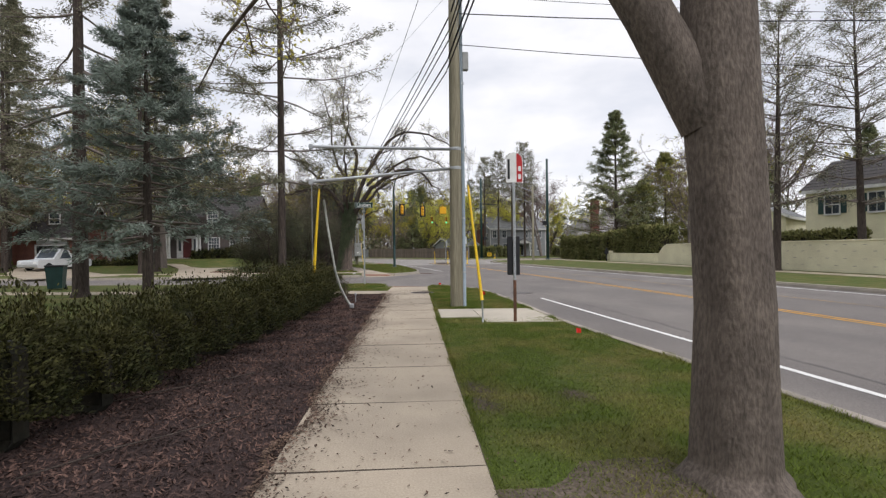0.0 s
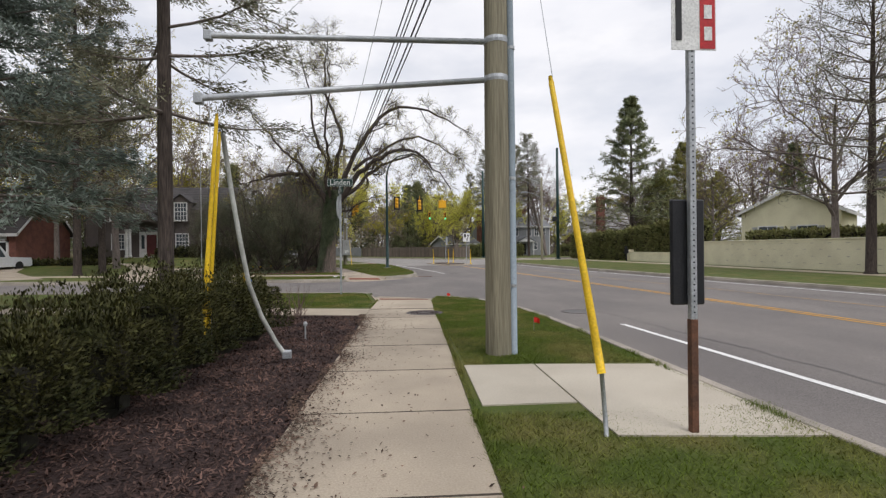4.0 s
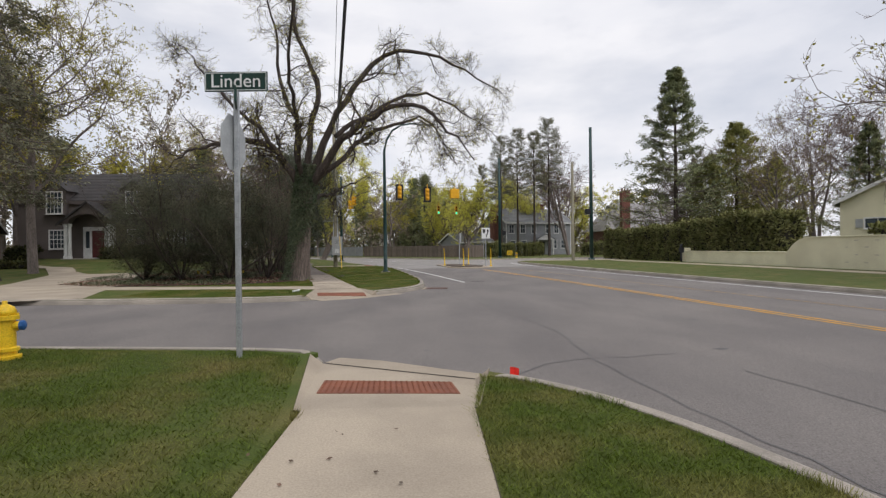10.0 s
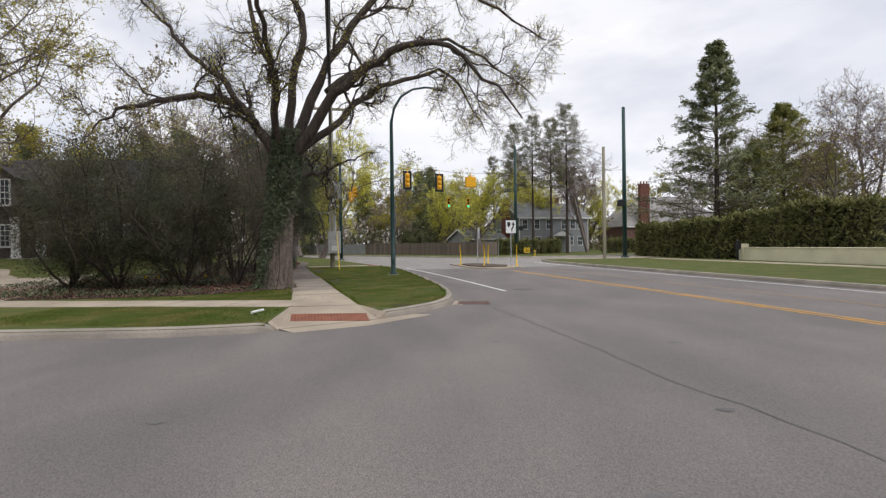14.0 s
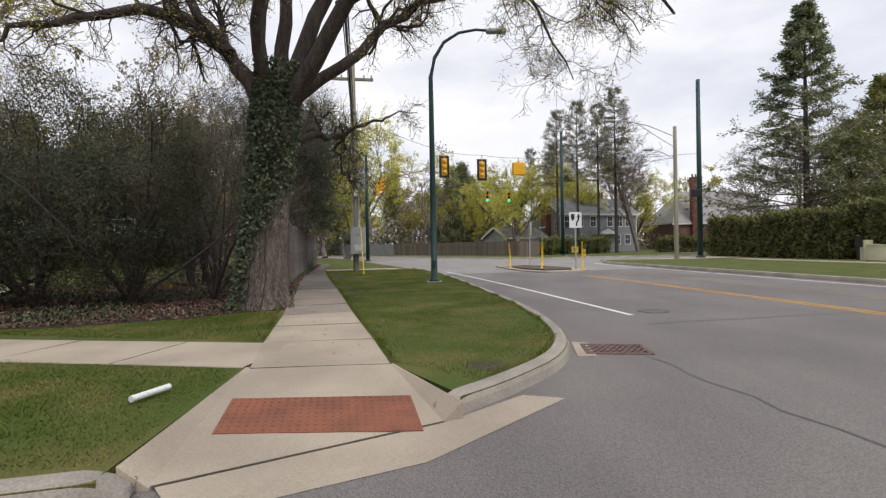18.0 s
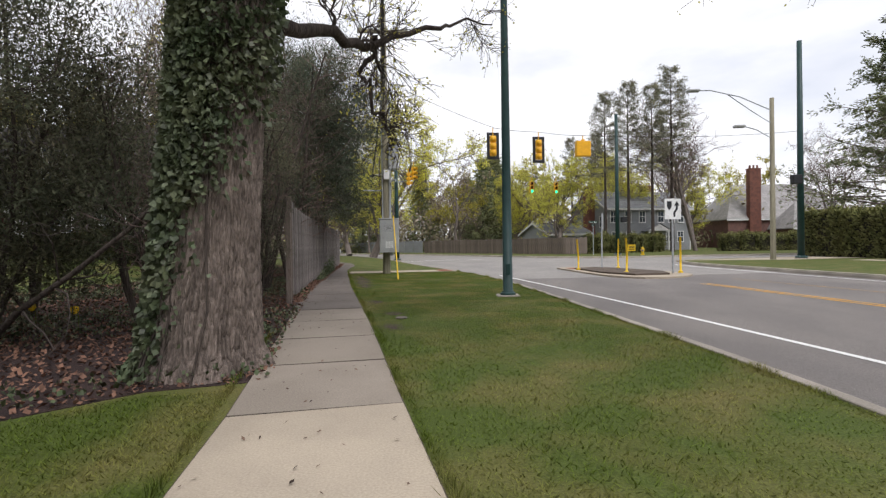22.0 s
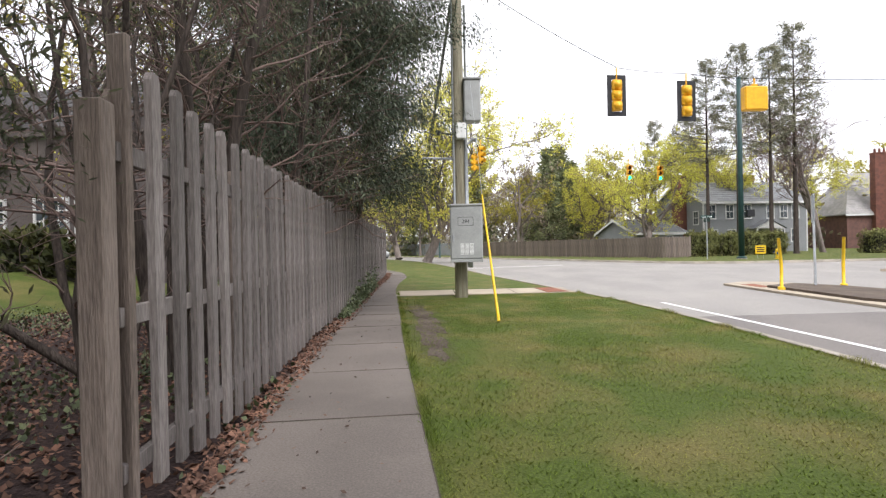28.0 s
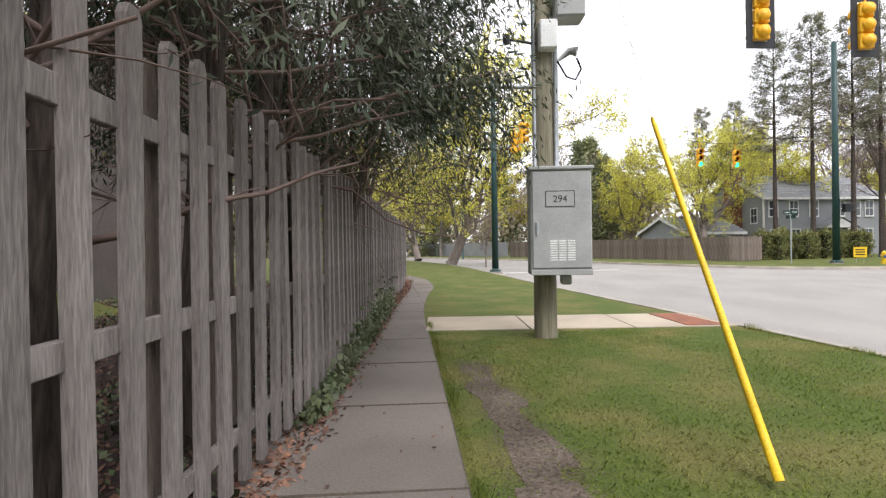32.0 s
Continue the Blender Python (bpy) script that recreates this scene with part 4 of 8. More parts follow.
# ---- trees along the walk ----
# the old oak over the north pavement
rng = np.random.default_rng(11)
OAK = (-4.78, 39.45)
trunk_o = np.array([[(0, 0, -0.05), (0.02, 0, 0.25), (0.09, 0, 1.2), (0.21, 0, 2.6), (0.34, 0, 3.9), (0.42, 0, 4.5)]])
trunk_r = np.array([[0.62, 0.49, 0.42, 0.40, 0.42, 0.32]])
oak_limbs = [   # radius at the fork, then the limb's course
    (0.21, [(0.25, 0, 4.1), (-0.62, -0.2, 5.45), (-1.27, -0.3, 6.25), (-2.2, -0.5, 6.35), (-3.1, -0.8, 6.22), (-3.9, -1.0, 5.9), (-4.5, -1.2, 5.4), (-4.9, -1.4, 4.9)]),
    (0.13, [(-0.5, -0.2, 5.3), (-1.46, 0.2, 6.6), (-2.42, 0.5, 7.6), (-3.45, 0.9, 8.6), (-4.3, 1.2, 9.35), (-4.95, 1.4, 10.3), (-5.5, 1.5, 11.0)]),
    (0.15, [(0.28, 0.1, 4.2), (-0.15, 0.4, 5.8), (-0.39, 0.7, 7.06), (-1.12, 1.0, 8.64), (-1.54, 1.2, 9.97), (-1.4, 1.4, 11.5), (-1.9, 1.5, 13.3), (-2.1, 1.6, 14.8)]),
    (0.17, [(0.42, 0, 4.3), (0.72, 0.1, 6.04), (0.92, 0.3, 7.69), (1.15, 0.3, 8.85), (0.62, 0.2, 9.9), (0.12, 0, 11.0), (0.05, -0.2, 12.4), (0.3, -0.2, 14.0), (0.2, -0.1, 15.4)]),
    (0.20, [(0.55, 0, 4.2), (1.25, 0.2, 6.1), (2.0, 0.5, 7.7), (2.85, 0.8, 8.95), (3.25, 1.0, 10.0), (4.1, 1.3, 11.0), (5.6, 1.8, 11.1), (7.8, 2.4, 10.5), (9.9, 3, 9.4)]),
    (0.20, [(0.55, -0.05, 4.15), (1.75, -0.4, 5.6), (2.9, -0.8, 6.55), (4.0, -1.2, 7.05), (4.95, -1.5, 7.2), (6.0, -1.9, 6.8), (7.05, -2.3, 5.8), (7.7, -2.6, 4.9)]),
    (0.15, [(0.5, 0.2, 4.2), (1.8, 0.6, 5.7), (2.95, 1.1, 6.95), (4.25, 1.6, 7.55), (5.4, 2.0, 7.8), (6.5, 2.4, 7.0), (7.4, 2.8, 5.6)]),
    (0.12, [(1.7, 0.3, 6.5), (2.9, 0.9, 8.0), (4.2, 1.6, 8.95), (5.4, 2.2, 9.4), (6.6, 2.8, 9.1), (8.3, 3.4, 8.3), (9.8, 4, 7.3)]),
    (0.12, [(0.35, -0.1, 4.3), (0.1, -1.2, 6.2), (0.2, -2.6, 8.2), (0.7, -4.0, 9.8), (0.9, -5.2, 11.0), (1.0, -6.2, 11.8)]),
    (0.105, [(0.3, 0.25, 3.5), (0.75, 1.4, 3.95), (1.35, 2.8, 4.4), (1.6, 3.2, 4.85), (2.4, 4.0, 5.3), (3.2, 4.6, 5.3)]),
    (0.05, [(1.3, 2.7, 4.38), (1.6, 3.0, 3.7), (1.7, 3.3, 3.1), (1.4, 3.6, 2.7)]),
]
ss = np.linspace(0, 1, 20)
L1, LR = [], []
for r0, course in oak_limbs:
    c = np.array(course)
    d = np.concatenate([[0], np.cumsum(np.linalg.norm(np.diff(c, axis=0), axis=1))])
    c = np.stack([np.interp(ss * d[-1], d, c[:, i]) for i in range(3)], 1)
    c[1:-1] = 0.25 * c[:-2] + 0.5 * c[1:-1] + 0.25 * c[2:]
    bend = np.cumsum(rng.normal(size=c.shape) * 0.075, 0)
    bend -= ss[:, None] * bend[-1]
    L1.append(c + bend * np.minimum(1, ss * 5)[:, None] + rng.normal(size=c.shape) * 0.03 * np.minimum(1, ss * 4)[:, None])
    LR.append(r0 * np.interp(ss, [0, 0.2, 0.4, 0.6, 0.8, 1], [1, 0.78, 0.62, 0.46, 0.28, 0.10]))
L1, LR = np.array(L1), np.array(LR)
broadleaf("oak_tree", OAK, "old spreading oak with ivy on its trunk", 16.0, 0.5, 12, 0.30, m_oak_leaf, 27000, 0.029, first=(trunk_o, trunk_r, L1, LR), detail=2.0, bark=m_bark, twig_r=0.0070, ends=8, trunk_bark=m_oak_bark, ridge=0.115, gnarl=0.17, twig=m_oak_twig)
# its ivy
n_ivy = 19000
z = np.concatenate([rng.uniform(1.6, 5.2, n_ivy * 2 // 3), rng.uniform(0.05, 3.2, n_ivy - n_ivy * 2 // 3)])
a = np.interp(z, [0, 1.5, 3, 5], [3.5, 3.6, 3.9, 4.2]) + rng.normal(size=n_ivy) * np.interp(z, [0, 1.4, 2.2, 3.0, 5], [0.36, 0.50, 0.75, 1.3, 1.9])
r_at = np.interp(z, [0, 0.25, 1.2, 2.6, 3.9, 5.2], [0.66, 0.50, 0.42, 0.39, 0.42, 0.32]) + rng.uniform(0.0, 0.12, len(z))
c = np.stack([np.interp(z, [0, 1.2, 2.6, 4.5], [0.0, 0.09, 0.21, 0.42]) + r_at * np.cos(a), r_at * np.sin(a), z], 1)
nrm = np.stack([np.cos(a), np.sin(a), 0 * a], 1)
ivy_thing = thing("ivy", (*OAK, 0), "dark green ivy climbing the oak trunk", "ivy")
part("ivy_leaf", fast_mesh("ivy_leaf", leaves(rng, c, 0.058, 1.15, nrm * 0.6, 0.8), 4), m_ivy_dark, ivy_thing)["kind"] = "stuff"
stem_pts = []
for s in range(14):
    a0, zz = rng.normal(3.6, 0.8), np.linspace(0, rng.uniform(3.5, 5.0), 8)
    aa = a0 + np.cumsum(rng.normal(size=8) * 0.12)
    rr = np.interp(zz, [0, 0.25, 1.2, 2.6, 3.9, 5.2], [0.66, 0.50, 0.42, 0.39, 0.42, 0.32]) + 0.012
    stem_pts.append(np.stack([rr * np.cos(aa) + np.interp(zz, [0, 1.2, 2.6, 4.5], [0.0, 0.09, 0.21, 0.42]), rr * np.sin(aa), zz], 1))
for j in range(14):
    part("ivy_stem", tubes("ivy_stem", np.array(stem_pts[j:j + 1]), np.full((1, 8), 0.012), 5), m_bark, ivy_thing)

# street tree beside the walk at the start
st_trunk = np.array([[(0.02, 0, -0.03), (0, 0, 0.12), (0.0, 0, 1.1), (-0.05, 0.0, 1.9), (-0.10, 0.0, 2.5), (-0.08, 0.03, 3.1), (0.0, 0.08, 3.9)]])
st_r = np.array([[0.37, 0.255, 0.228, 0.218, 0.225, 0.21, 0.17]])
st_limbs = np.array([
    [(-0.16, 0.0, 2.25), (-0.52, 0.05, 2.95), (-0.98, 0.2, 3.8), (-1.5, 0.4, 5.0), (-1.9, 0.5, 6.5), (-2.2, 0.6, 8.0)],
    [(0.0, 0.08, 3.8), (0.05, 0.4, 5.0), (0.2, 0.8, 6.4), (0.4, 1.2, 7.8), (0.6, 1.5, 9.0), (0.7, 1.7, 10.0)],
    [(0.0, 0.06, 3.5), (0.6, 0.0, 4.7), (1.4, -0.1, 6.0), (2.2, -0.1, 7.2), (3.0, 0.0, 8.2), (3.6, 0.1, 8.8)],
    [(-0.05, 0.06, 3.7), (-0.6, -0.6, 5.0), (-1.2, -1.4, 6.2), (-1.7, -2.2, 7.4), (-2.0, -2.8, 8.4), (-2.2, -3.2, 9.2)],
    [(-1.05, 0.25, 4.0), (-1.8, 1.5, 4.9), (-2.8, 3.0, 5.4), (-3.9, 4.4, 5.4), (-5.0, 5.6, 5.0), (-5.8, 6.6, 4.5)]])
st_lr = np.array([[0.17, 0.15, 0.12, 0.085, 0.06, 0.03]] * 4 + [[0.09, 0.07, 0.05, 0.035, 0.022, 0.01]])
broadleaf("street_tree", (1.86, 3.12), "grey-barked street tree leaning over the verge", 10.0, 0.22, 21, 0.40, m_bud, 2500, 0.05, first=(st_trunk, st_r, st_limbs, st_lr), detail=1.1, bark=m_smooth_bark, ridge=0.018)

# behind the hedge at the start
conifer("blue_spruce", (-8.0, 16.2), "blue-green spruce with sweeping boughs behind the hedge", 9.0, 0.16, 3.7, 31, m_spruce, low=0.22, whorls=16, per=8, droop=0.22, needle=0.024, needles=110000, fluff=0.052, thin=5.0, curve=0.75, gap=0.1)
conifer("pine_tree", (-3.62, 14.6), "tall thin pine with bare horizontal branches", 17.0, 0.112, 3.0, 32, m_pine, low=0.2, whorls=22, per=5, droop=0.12, needle=0.020, needles=60000, fluff=0.06, thin=4.6, gap=0.3, curve=0.35, top=0.3)
conifer("hanging_spruce", (-11.35, 18.5), "tall dark spruce with hanging boughs", 19.0, 0.24, 3.6, 33, m_pine, low=0.22, whorls=15, per=5, droop=0.5, needle=0.03, needles=30000, fluff=0.10, thin=4.0, curve=0.6, gap=0.2)
conifer("hanging_spruce", (-16.5, 20.0), "tall dark spruce with hanging boughs", 18.0, 0.24, 3.6, 34, m_pine, low=0.2, whorls=15, per=5, droop=0.5, needle=0.03, needles=28000, fluff=0.10, thin=4.0, curve=0.6, gap=0.2)


# ---- hedge and mulch bed at the start ----
mulch_poly = [(-1.20, -14), (-1.17, 0), (-1.07, 9), (-0.92, 15), (-0.90, 17.5), (-3.4, 17.9), (-4.6, 18.0), (-5.2, 10), (-5.6, -14)]
setting("mulch_bed", Geo().prism(mulch_poly, -0.05, 0.006), m_mulch, "dark brown mulch bed strewn with dead leaves", "mulch bed")
rng = np.random.default_rng(41)
hedge_line = along([(-3.90, -2.4), (-3.75, 1.0), (-3.35, 5), (-2.95, 9), (-2.72, 13), (-2.62, 15.9)], 0.88)
boxes = []
for p, q in zip(hedge_line, hedge_line[1:]):
    w, h = rng.uniform(0.60, 0.76), rng.uniform(0.94, 1.20)
    boxes.append(((-w, -0.375, 0.02), (w, 0.375, h), math.degrees(math.atan2(q.y - p.y, q.x - p.x)) - 90, ((p.x + q.x) / 2, (p.y + q.y) / 2)))
hedge("hedge_bush", boxes, "dark green clipped yew bush in a row", m_yew, 2700, 0.0150, 0.20, 42, round_=1.9, group="yew bushes along the mulch bed", long=2.7)

# ---- utility pole at the bus stop ----
pole = thing("utility_pole", (1.14, 13.3, 0), "weathered wooden utility pole with a grey conduit", "utility pole")
part("post", Geo().lathe([(0.18, -0.1), (0.175, 0.0), (0.165, 2.0), (0.148, 6.0), (0.13, 10.5)], 20), m_wood_pole, pole, soft=True)
part("conduit", Geo().tube([(0.19, -0.05, -0.05), (0.185, -0.05, 3.0), (0.165, -0.05, 6.0), (0.155, -0.05, 8.2)], 0.048, 10), m_conduit, pole, "grey plastic conduit", True)
for z in (0.9, 2.3, 4.0, 5.8):
    part("strap", Geo().tube([(0.185, -0.05, z - 0.02), (0.185, -0.05, z + 0.02)], 0.053, 10), m_galv, pole)
part("splice_box", Geo().box((0.20, -0.10, 6.15), (0.36, 0.06, 6.62), 0.02), m_grey_box, pole, "grey cable box")
part("bracket", Geo().box((0.10, -0.05, 6.5), (0.22, 0.01, 6.56), 0.005), m_galv, pole)
for z, foot in ((4.10, (-3.75, 0.3, 4.22)), (3.60, (-3.65, -0.3, 3.22))):
    part("guy_strut", Geo().tube([(-0.12, 0, z), foot], 0.038, 10), m_galv, pole, "long steel guy strut", True)
    part("collar", Geo().lathe([(0.16, z - 0.04), (0.165, z), (0.16, z + 0.04)], 16), m_galv, pole)
    part("strut_cap", Geo().box((foot[0] - 0.06, foot[1] - 0.05, foot[2] - 0.07), (foot[0] + 0.04, foot[1] + 0.05, foot[2] + 0.06), 0.01), m_galv, pole)
for p, q in (((-3.75, 0.3, 4.22), (-3.72, 0.2, 0.0)), ((-3.65, -0.3, 3.22), (-3.66, -0.25, 0.0)), ((-3.75, 0.3, 4.22), (-0.1, 0, 8.2)), ((-3.65, -0.3, 3.22), (-0.1, 0, 7.0)), ((0.05, -2.30, 2.87), (0.0, -0.1, 8.5))):
    part("guy_wire", Geo().tube([p, q], 0.004, 5), m_galv, pole)


def guard(at, foot, head, label, r=0.03):
    """A plastic sleeve on a guy wire."""
    ob = thing("guy_guard", at, label, "guy guard")
    f, h = Vector(foot), Vector(head)
    part("sleeve", Geo().tube([f, f.lerp(h, 0.1), f.lerp(h, 0.5), f.lerp(h, 0.97), h], [r * 1.25, r * 1.2, r, r * 0.9, r * 0.6], 10), m_yellow, ob, soft=True)
    return ob


g1 = guard((1.36, 10.30, 0), (0.0, 0.10, 0.44), (-0.19, 0.70, 2.87), "bright yellow guy-wire guard at the bus stop", 0.027)
part("anchor_rod", Geo().tube([(0.0, 0, -0.1), (0.0, 0.04, 0.14), (0.0, 0.10, 0.46)], 0.018, 8), m_galv, g1, "bare steel anchor rod", True)
guard((-2.50, 13.0, 0), (0, 0, 0.4), (0.17, 0.05, 3.05), "yellow guy-wire guard behind the hedge", 0.026)
guard((-2.62, 13.5, 0), (0, 0, 0.4), (0.22, -0.15, 2.9), "yellow guy-wire guard behind the hedge", 0.024)
hose = thing("loose_guy_guard", (-1.58, 13.25, 0), "loose white flexible tube hanging from a wire to the ground", "tube")
part("tube", Geo().tube([(0, 0, 0.06), (-0.12, -0.03, 0.24), (-0.26, -0.15, 0.58), (-0.36, -0.32, 1.0), (-0.43, -0.40, 1.5), (-0.52, -0.42, 2.1), (-0.60, -0.45, 2.75)], [0.028] * 7, 10), m_hose, hose, soft=True)
part("clamp", Geo().box((-0.05, -0.04, 0.02), (0.06, 0.05, 0.13), 0.015), m_galv, hose, "steel clamp")
part("anchor_rod", Geo().tube([(0.0, 0, -0.1), (-0.02, 0.0, 0.08), (-0.06, -0.02, 0.16)], 0.016, 8), m_galv, hose)

# cables from the pole
cab = thing("overhead_cables", (0, 0, 0), "black overhead cables strung from pole to pole", "cables")


def cable(a, b, sag, r=0.012, n=10):
    a, b = Vector(a), Vector(b)
    pts = [a.lerp(b, i / n) - Vector((0, 0, sag * 4 * (i / n) * (1 - i / n))) for i in range(n + 1)]
    part("cable", Geo().tube(pts, r, 5), m_cable, cab, soft=True)


for i, (z, r) in enumerate(((7.6, 0.02), (7.2, 0.016), (6.9, 0.016), (6.4, 0.02), (6.1, 0.016), (9.9, 0.01))):
    cable((1.05 - 0.03 * i, 13.2, z), (-5.42 - 0.04 * (i % 3), 56.2, z + (1.2 if i < 5 else 0.4)), 0.45, r)
    cable((1.05 - 0.03 * i, 13.1, z), (2.6, -30, z + 0.2), 0.5, r)
cable((1.25, 13.1, 7.55), (28, 12.0, 8.4), 0.5, 0.014)
cable((1.25, 13.1, 6.75), (28, 14.0, 7.4), 0.55, 0.010)
cable((1.25, 13.1, 8.05), (28, 13.0, 8.9), 0.6, 0.007)
for i in range(4):
    cable((-5.42 - 0.04 * i, 56.2, 8.6 - 0.35 * i), (-12.5, 92, 8.6 - 0.35 * i), 0.5, 0.016)

# ---- bus stop sign ----
bus = thing("bus_stop_sign", (2.02, 10.3, 0), "white and red bus stop sign on a perforated steel post", "bus stop sign")
part("rusty_post", Geo().box((-0.028, -0.028, -0.1), (0.028, 0.028, 0.85), 0.004), m_rust, bus, "rusty lower post")
part("post", Geo().box((-0.025, -0.025, 0.80), (0.025, 0.025, 3.40), 0.004), m_galv, bus, "galvanised perforated post")
# Black discs on the solid post stand in for shade in punched holes.
g = Geo()
for k in range(60):
    g.lathe([(0.007, 0), (0.007, 0.002)], 6, m=pose(0, -0.025, 0.9 + k * 0.041, 90, 0, 0))
part("post_hole_shade", g, m_black, bus)["kind"] = "stuff"
outline = [(-0.16, 2.83), (0.18, 2.83), (0.18, 3.27)] + [(0.01 + 0.17 * math.cos(a), 3.27 + 0.17 * math.sin(a)) for a in np.linspace(0.15, math.pi - 0.15, 9)] + [(-0.16, 3.27)]
board = Geo().prism(outline, 0.0, 0.006, pose(0, -0.03, 0, 90, 0, 0))
part("panel", board, m_sign_white, bus, "white rounded sign panel")
part("red_field", Geo().prism([(0.055, 2.84), (0.172, 2.84), (0.172, 3.27)] + [(0.01 + 0.162 * math.cos(a), 3.27 + 0.162 * math.sin(a)) for a in np.linspace(0.15, 1.25, 5)] + [(0.055, 3.42)], 0.0, 0.003, pose(0, -0.037, 0, 90, 0, 0)), m_red, bus)
for k, (z, h) in enumerate(((2.90, 0.10), (3.06, 0.10))):
    part("white_bar", Geo().box((0.085, -0.044, z), (0.145, -0.041, z + h), 0), m_sign_white, bus)
part("dark_bar", Geo().box((-0.13, -0.042, 2.90), (-0.085, -0.037, 3.30), 0), m_black, bus)
part("notice_board", Geo().box((-0.14, 0.03, 0.95), (0.12, 0.07, 1.74), 0.012), m_black, bus, "black timetable case")

# ---- Linden street sign ----
lin = thing("street_name_sign", (-2.0, 22.85, 0.0), "street name sign above a stop sign seen from behind", "street sign")
part("post", Geo().box((-0.03, -0.03, -0.1), (0.03, 0.03, 3.36), 0.005), m_galv, lin)
ub = [(0.375 * math.cos(radians(22.5 + 45 * k)), 0.375 * math.sin(radians(22.5 + 45 * k))) for k in range(8)]
part("stop_sign_back", Geo().prism(ub, 0.0, 0.006, pose(0.0, 0.0, 2.72, 90, 0, 84) @ pose(0, 0, -0.045)), m_sign_back, lin, "bare aluminium back of an octagonal sign")
blade = part("name_panel", Geo().box((-0.40, -0.012, -0.125), (0.40, 0.012, 0.125), 0.008), m_sign_green, lin, "dark green name panel", m=pose(0.0, 0, 3.50, 0, 0, -4))
part("border", Geo().box((-0.385, -0.0145, -0.112), (0.385, -0.012, -0.104)).box((-0.385, -0.0145, 0.104), (0.385, -0.012, 0.112)).box((-0.387, -0.0145, -0.112), (-0.379, -0.012, 0.112)).box((0.379, -0.0145, -0.112), (0.387, -0.012, 0.112)), m_sign_white, blade)
letters("Linden", 0.24, m_sign_white, blade, pose(0, -0.015, 0, 90, 0, 0))
blade2 = part("cross_name_panel", Geo().box((-0.40, -0.012, -0.10), (0.40, 0.012, 0.10), 0.008), m_sign_green, lin, "green name panel of the crossing road", m=pose(0.0, 0, 3.24, 0, 0, -74))
for x in (-0.28, -0.18, -0.09, 0.0, 0.09, 0.18, 0.27):
    part("text_bar", Geo().box((x - 0.022, -0.0155, -0.05), (x + 0.022, -0.0125, 0.05)), m_sign_white, blade2)
part("bracket", Geo().box((-0.03, -0.02, 3.34), (0.03, 0.02, 3.38), 0.004), m_galv, lin)


# ---- fire hydrants ----
def hydrant(at, turn, label):
    h = thing("fire_hydrant", (*at, 0), label, "fire hydrant", "yellow fire hydrants", turn=turn)
    part("barrel", Geo().lathe([(0.17, 0), (0.17, 0.05), (0.125, 0.06), (0.12, 0.10), (0.15, 0.11), (0.15, 0.15), (0.115, 0.16), (0.11, 0.50), (0.15, 0.51), (0.15, 0.56), (0.12, 0.57)], 20), m_yellow, h, soft=False)
    part("bonnet", Geo().lathe([(0.125, 0.57), (0.12, 0.62), (0.095, 0.67), (0.05, 0.70), (0.03, 0.705), (0.028, 0.75), (0.0, 0.752)], 20), m_yellow, h, soft=True)
    for s in (-1, 1):
        part("side_outlet", Geo().tube([(s * 0.10, 0, 0.43), (s * 0.175, 0, 0.43)], 0.055, 12), m_yellow, h)
        part("side_cap", Geo().tube([(s * 0.175, 0, 0.43), (s * 0.215, 0, 0.43), (s * 0.235, 0, 0.43)], [0.065, 0.062, 0.025], 8), m_blue, h, "blue hose cap")
    part("pump_outlet", Geo().tube([(0, -0.10, 0.40), (0, -0.185, 0.40)], 0.075, 14), m_yellow, h)
    part("pump_cap", Geo().tube([(0, -0.18, 0.40), (0, -0.22, 0.40), (0, -0.245, 0.40)], [0.085, 0.08, 0.03], 8), m_blue, h, "blue pump cap")
    for k in range(8):
        part("bolt", Geo().lathe([(0.014, 0.555), (0.014, 0.585)], 6, (0.135 * math.cos(k * 0.785), 0.135 * math.sin(k * 0.785), 0)), m_yellow, h)
    return h


hydrant((-5.0, 23.1), 188, "yellow fire hydrant with blue caps on the lawn")
hydrant((14.2, 81.4), -20, "yellow fire hydrant by the far corner")

# ---- manholes and grate ----
mh = thing("manhole_cover", (0.37, 17.70, 0.006), "round cast-iron manhole cover with hexagon pattern", "manhole cover")
part("ring", Geo().lathe([(0.40, -0.03), (0.40, 0.012), (0.39, 0.016), (0.335, 0.016), (0.33, 0.006), (0.33, -0.03)], 40), m_iron, mh)
part("lid", Geo().lathe([(0.328, -0.03), (0.328, 0.010), (0.0, 0.011)], 40), m_iron, mh)
hexes = Geo()
for ring_r, count in ((0.165, 9), (0.265, 14)):
    for k in range(count):
        a = 2 * math.pi * k / count
        x, y = ring_r * math.cos(a), ring_r * math.sin(a)
        for rr in (0.042, 0.018):
            hexes.lathe([(rr + 0.006, 0.010), (rr + 0.004, 0.0165), (rr - 0.004, 0.0165), (rr - 0.006, 0.010)], 6, (x, y, 0))
part("hexagon_relief", hexes, m_iron, mh)
part("middle_plate", Geo().lathe([(0.10, 0.010), (0.098, 0.0145), (0.0, 0.0145)], 24), m_iron, mh)
# Raised black discs imitate the dark inside of two lifting holes.
for x in (-0.30, 0.30):
    part("pick_hole_shade", Geo().lathe([(0.018, 0.0165), (0.016, 0.0185)], 8, (x, 0, 0)), m_black, mh)


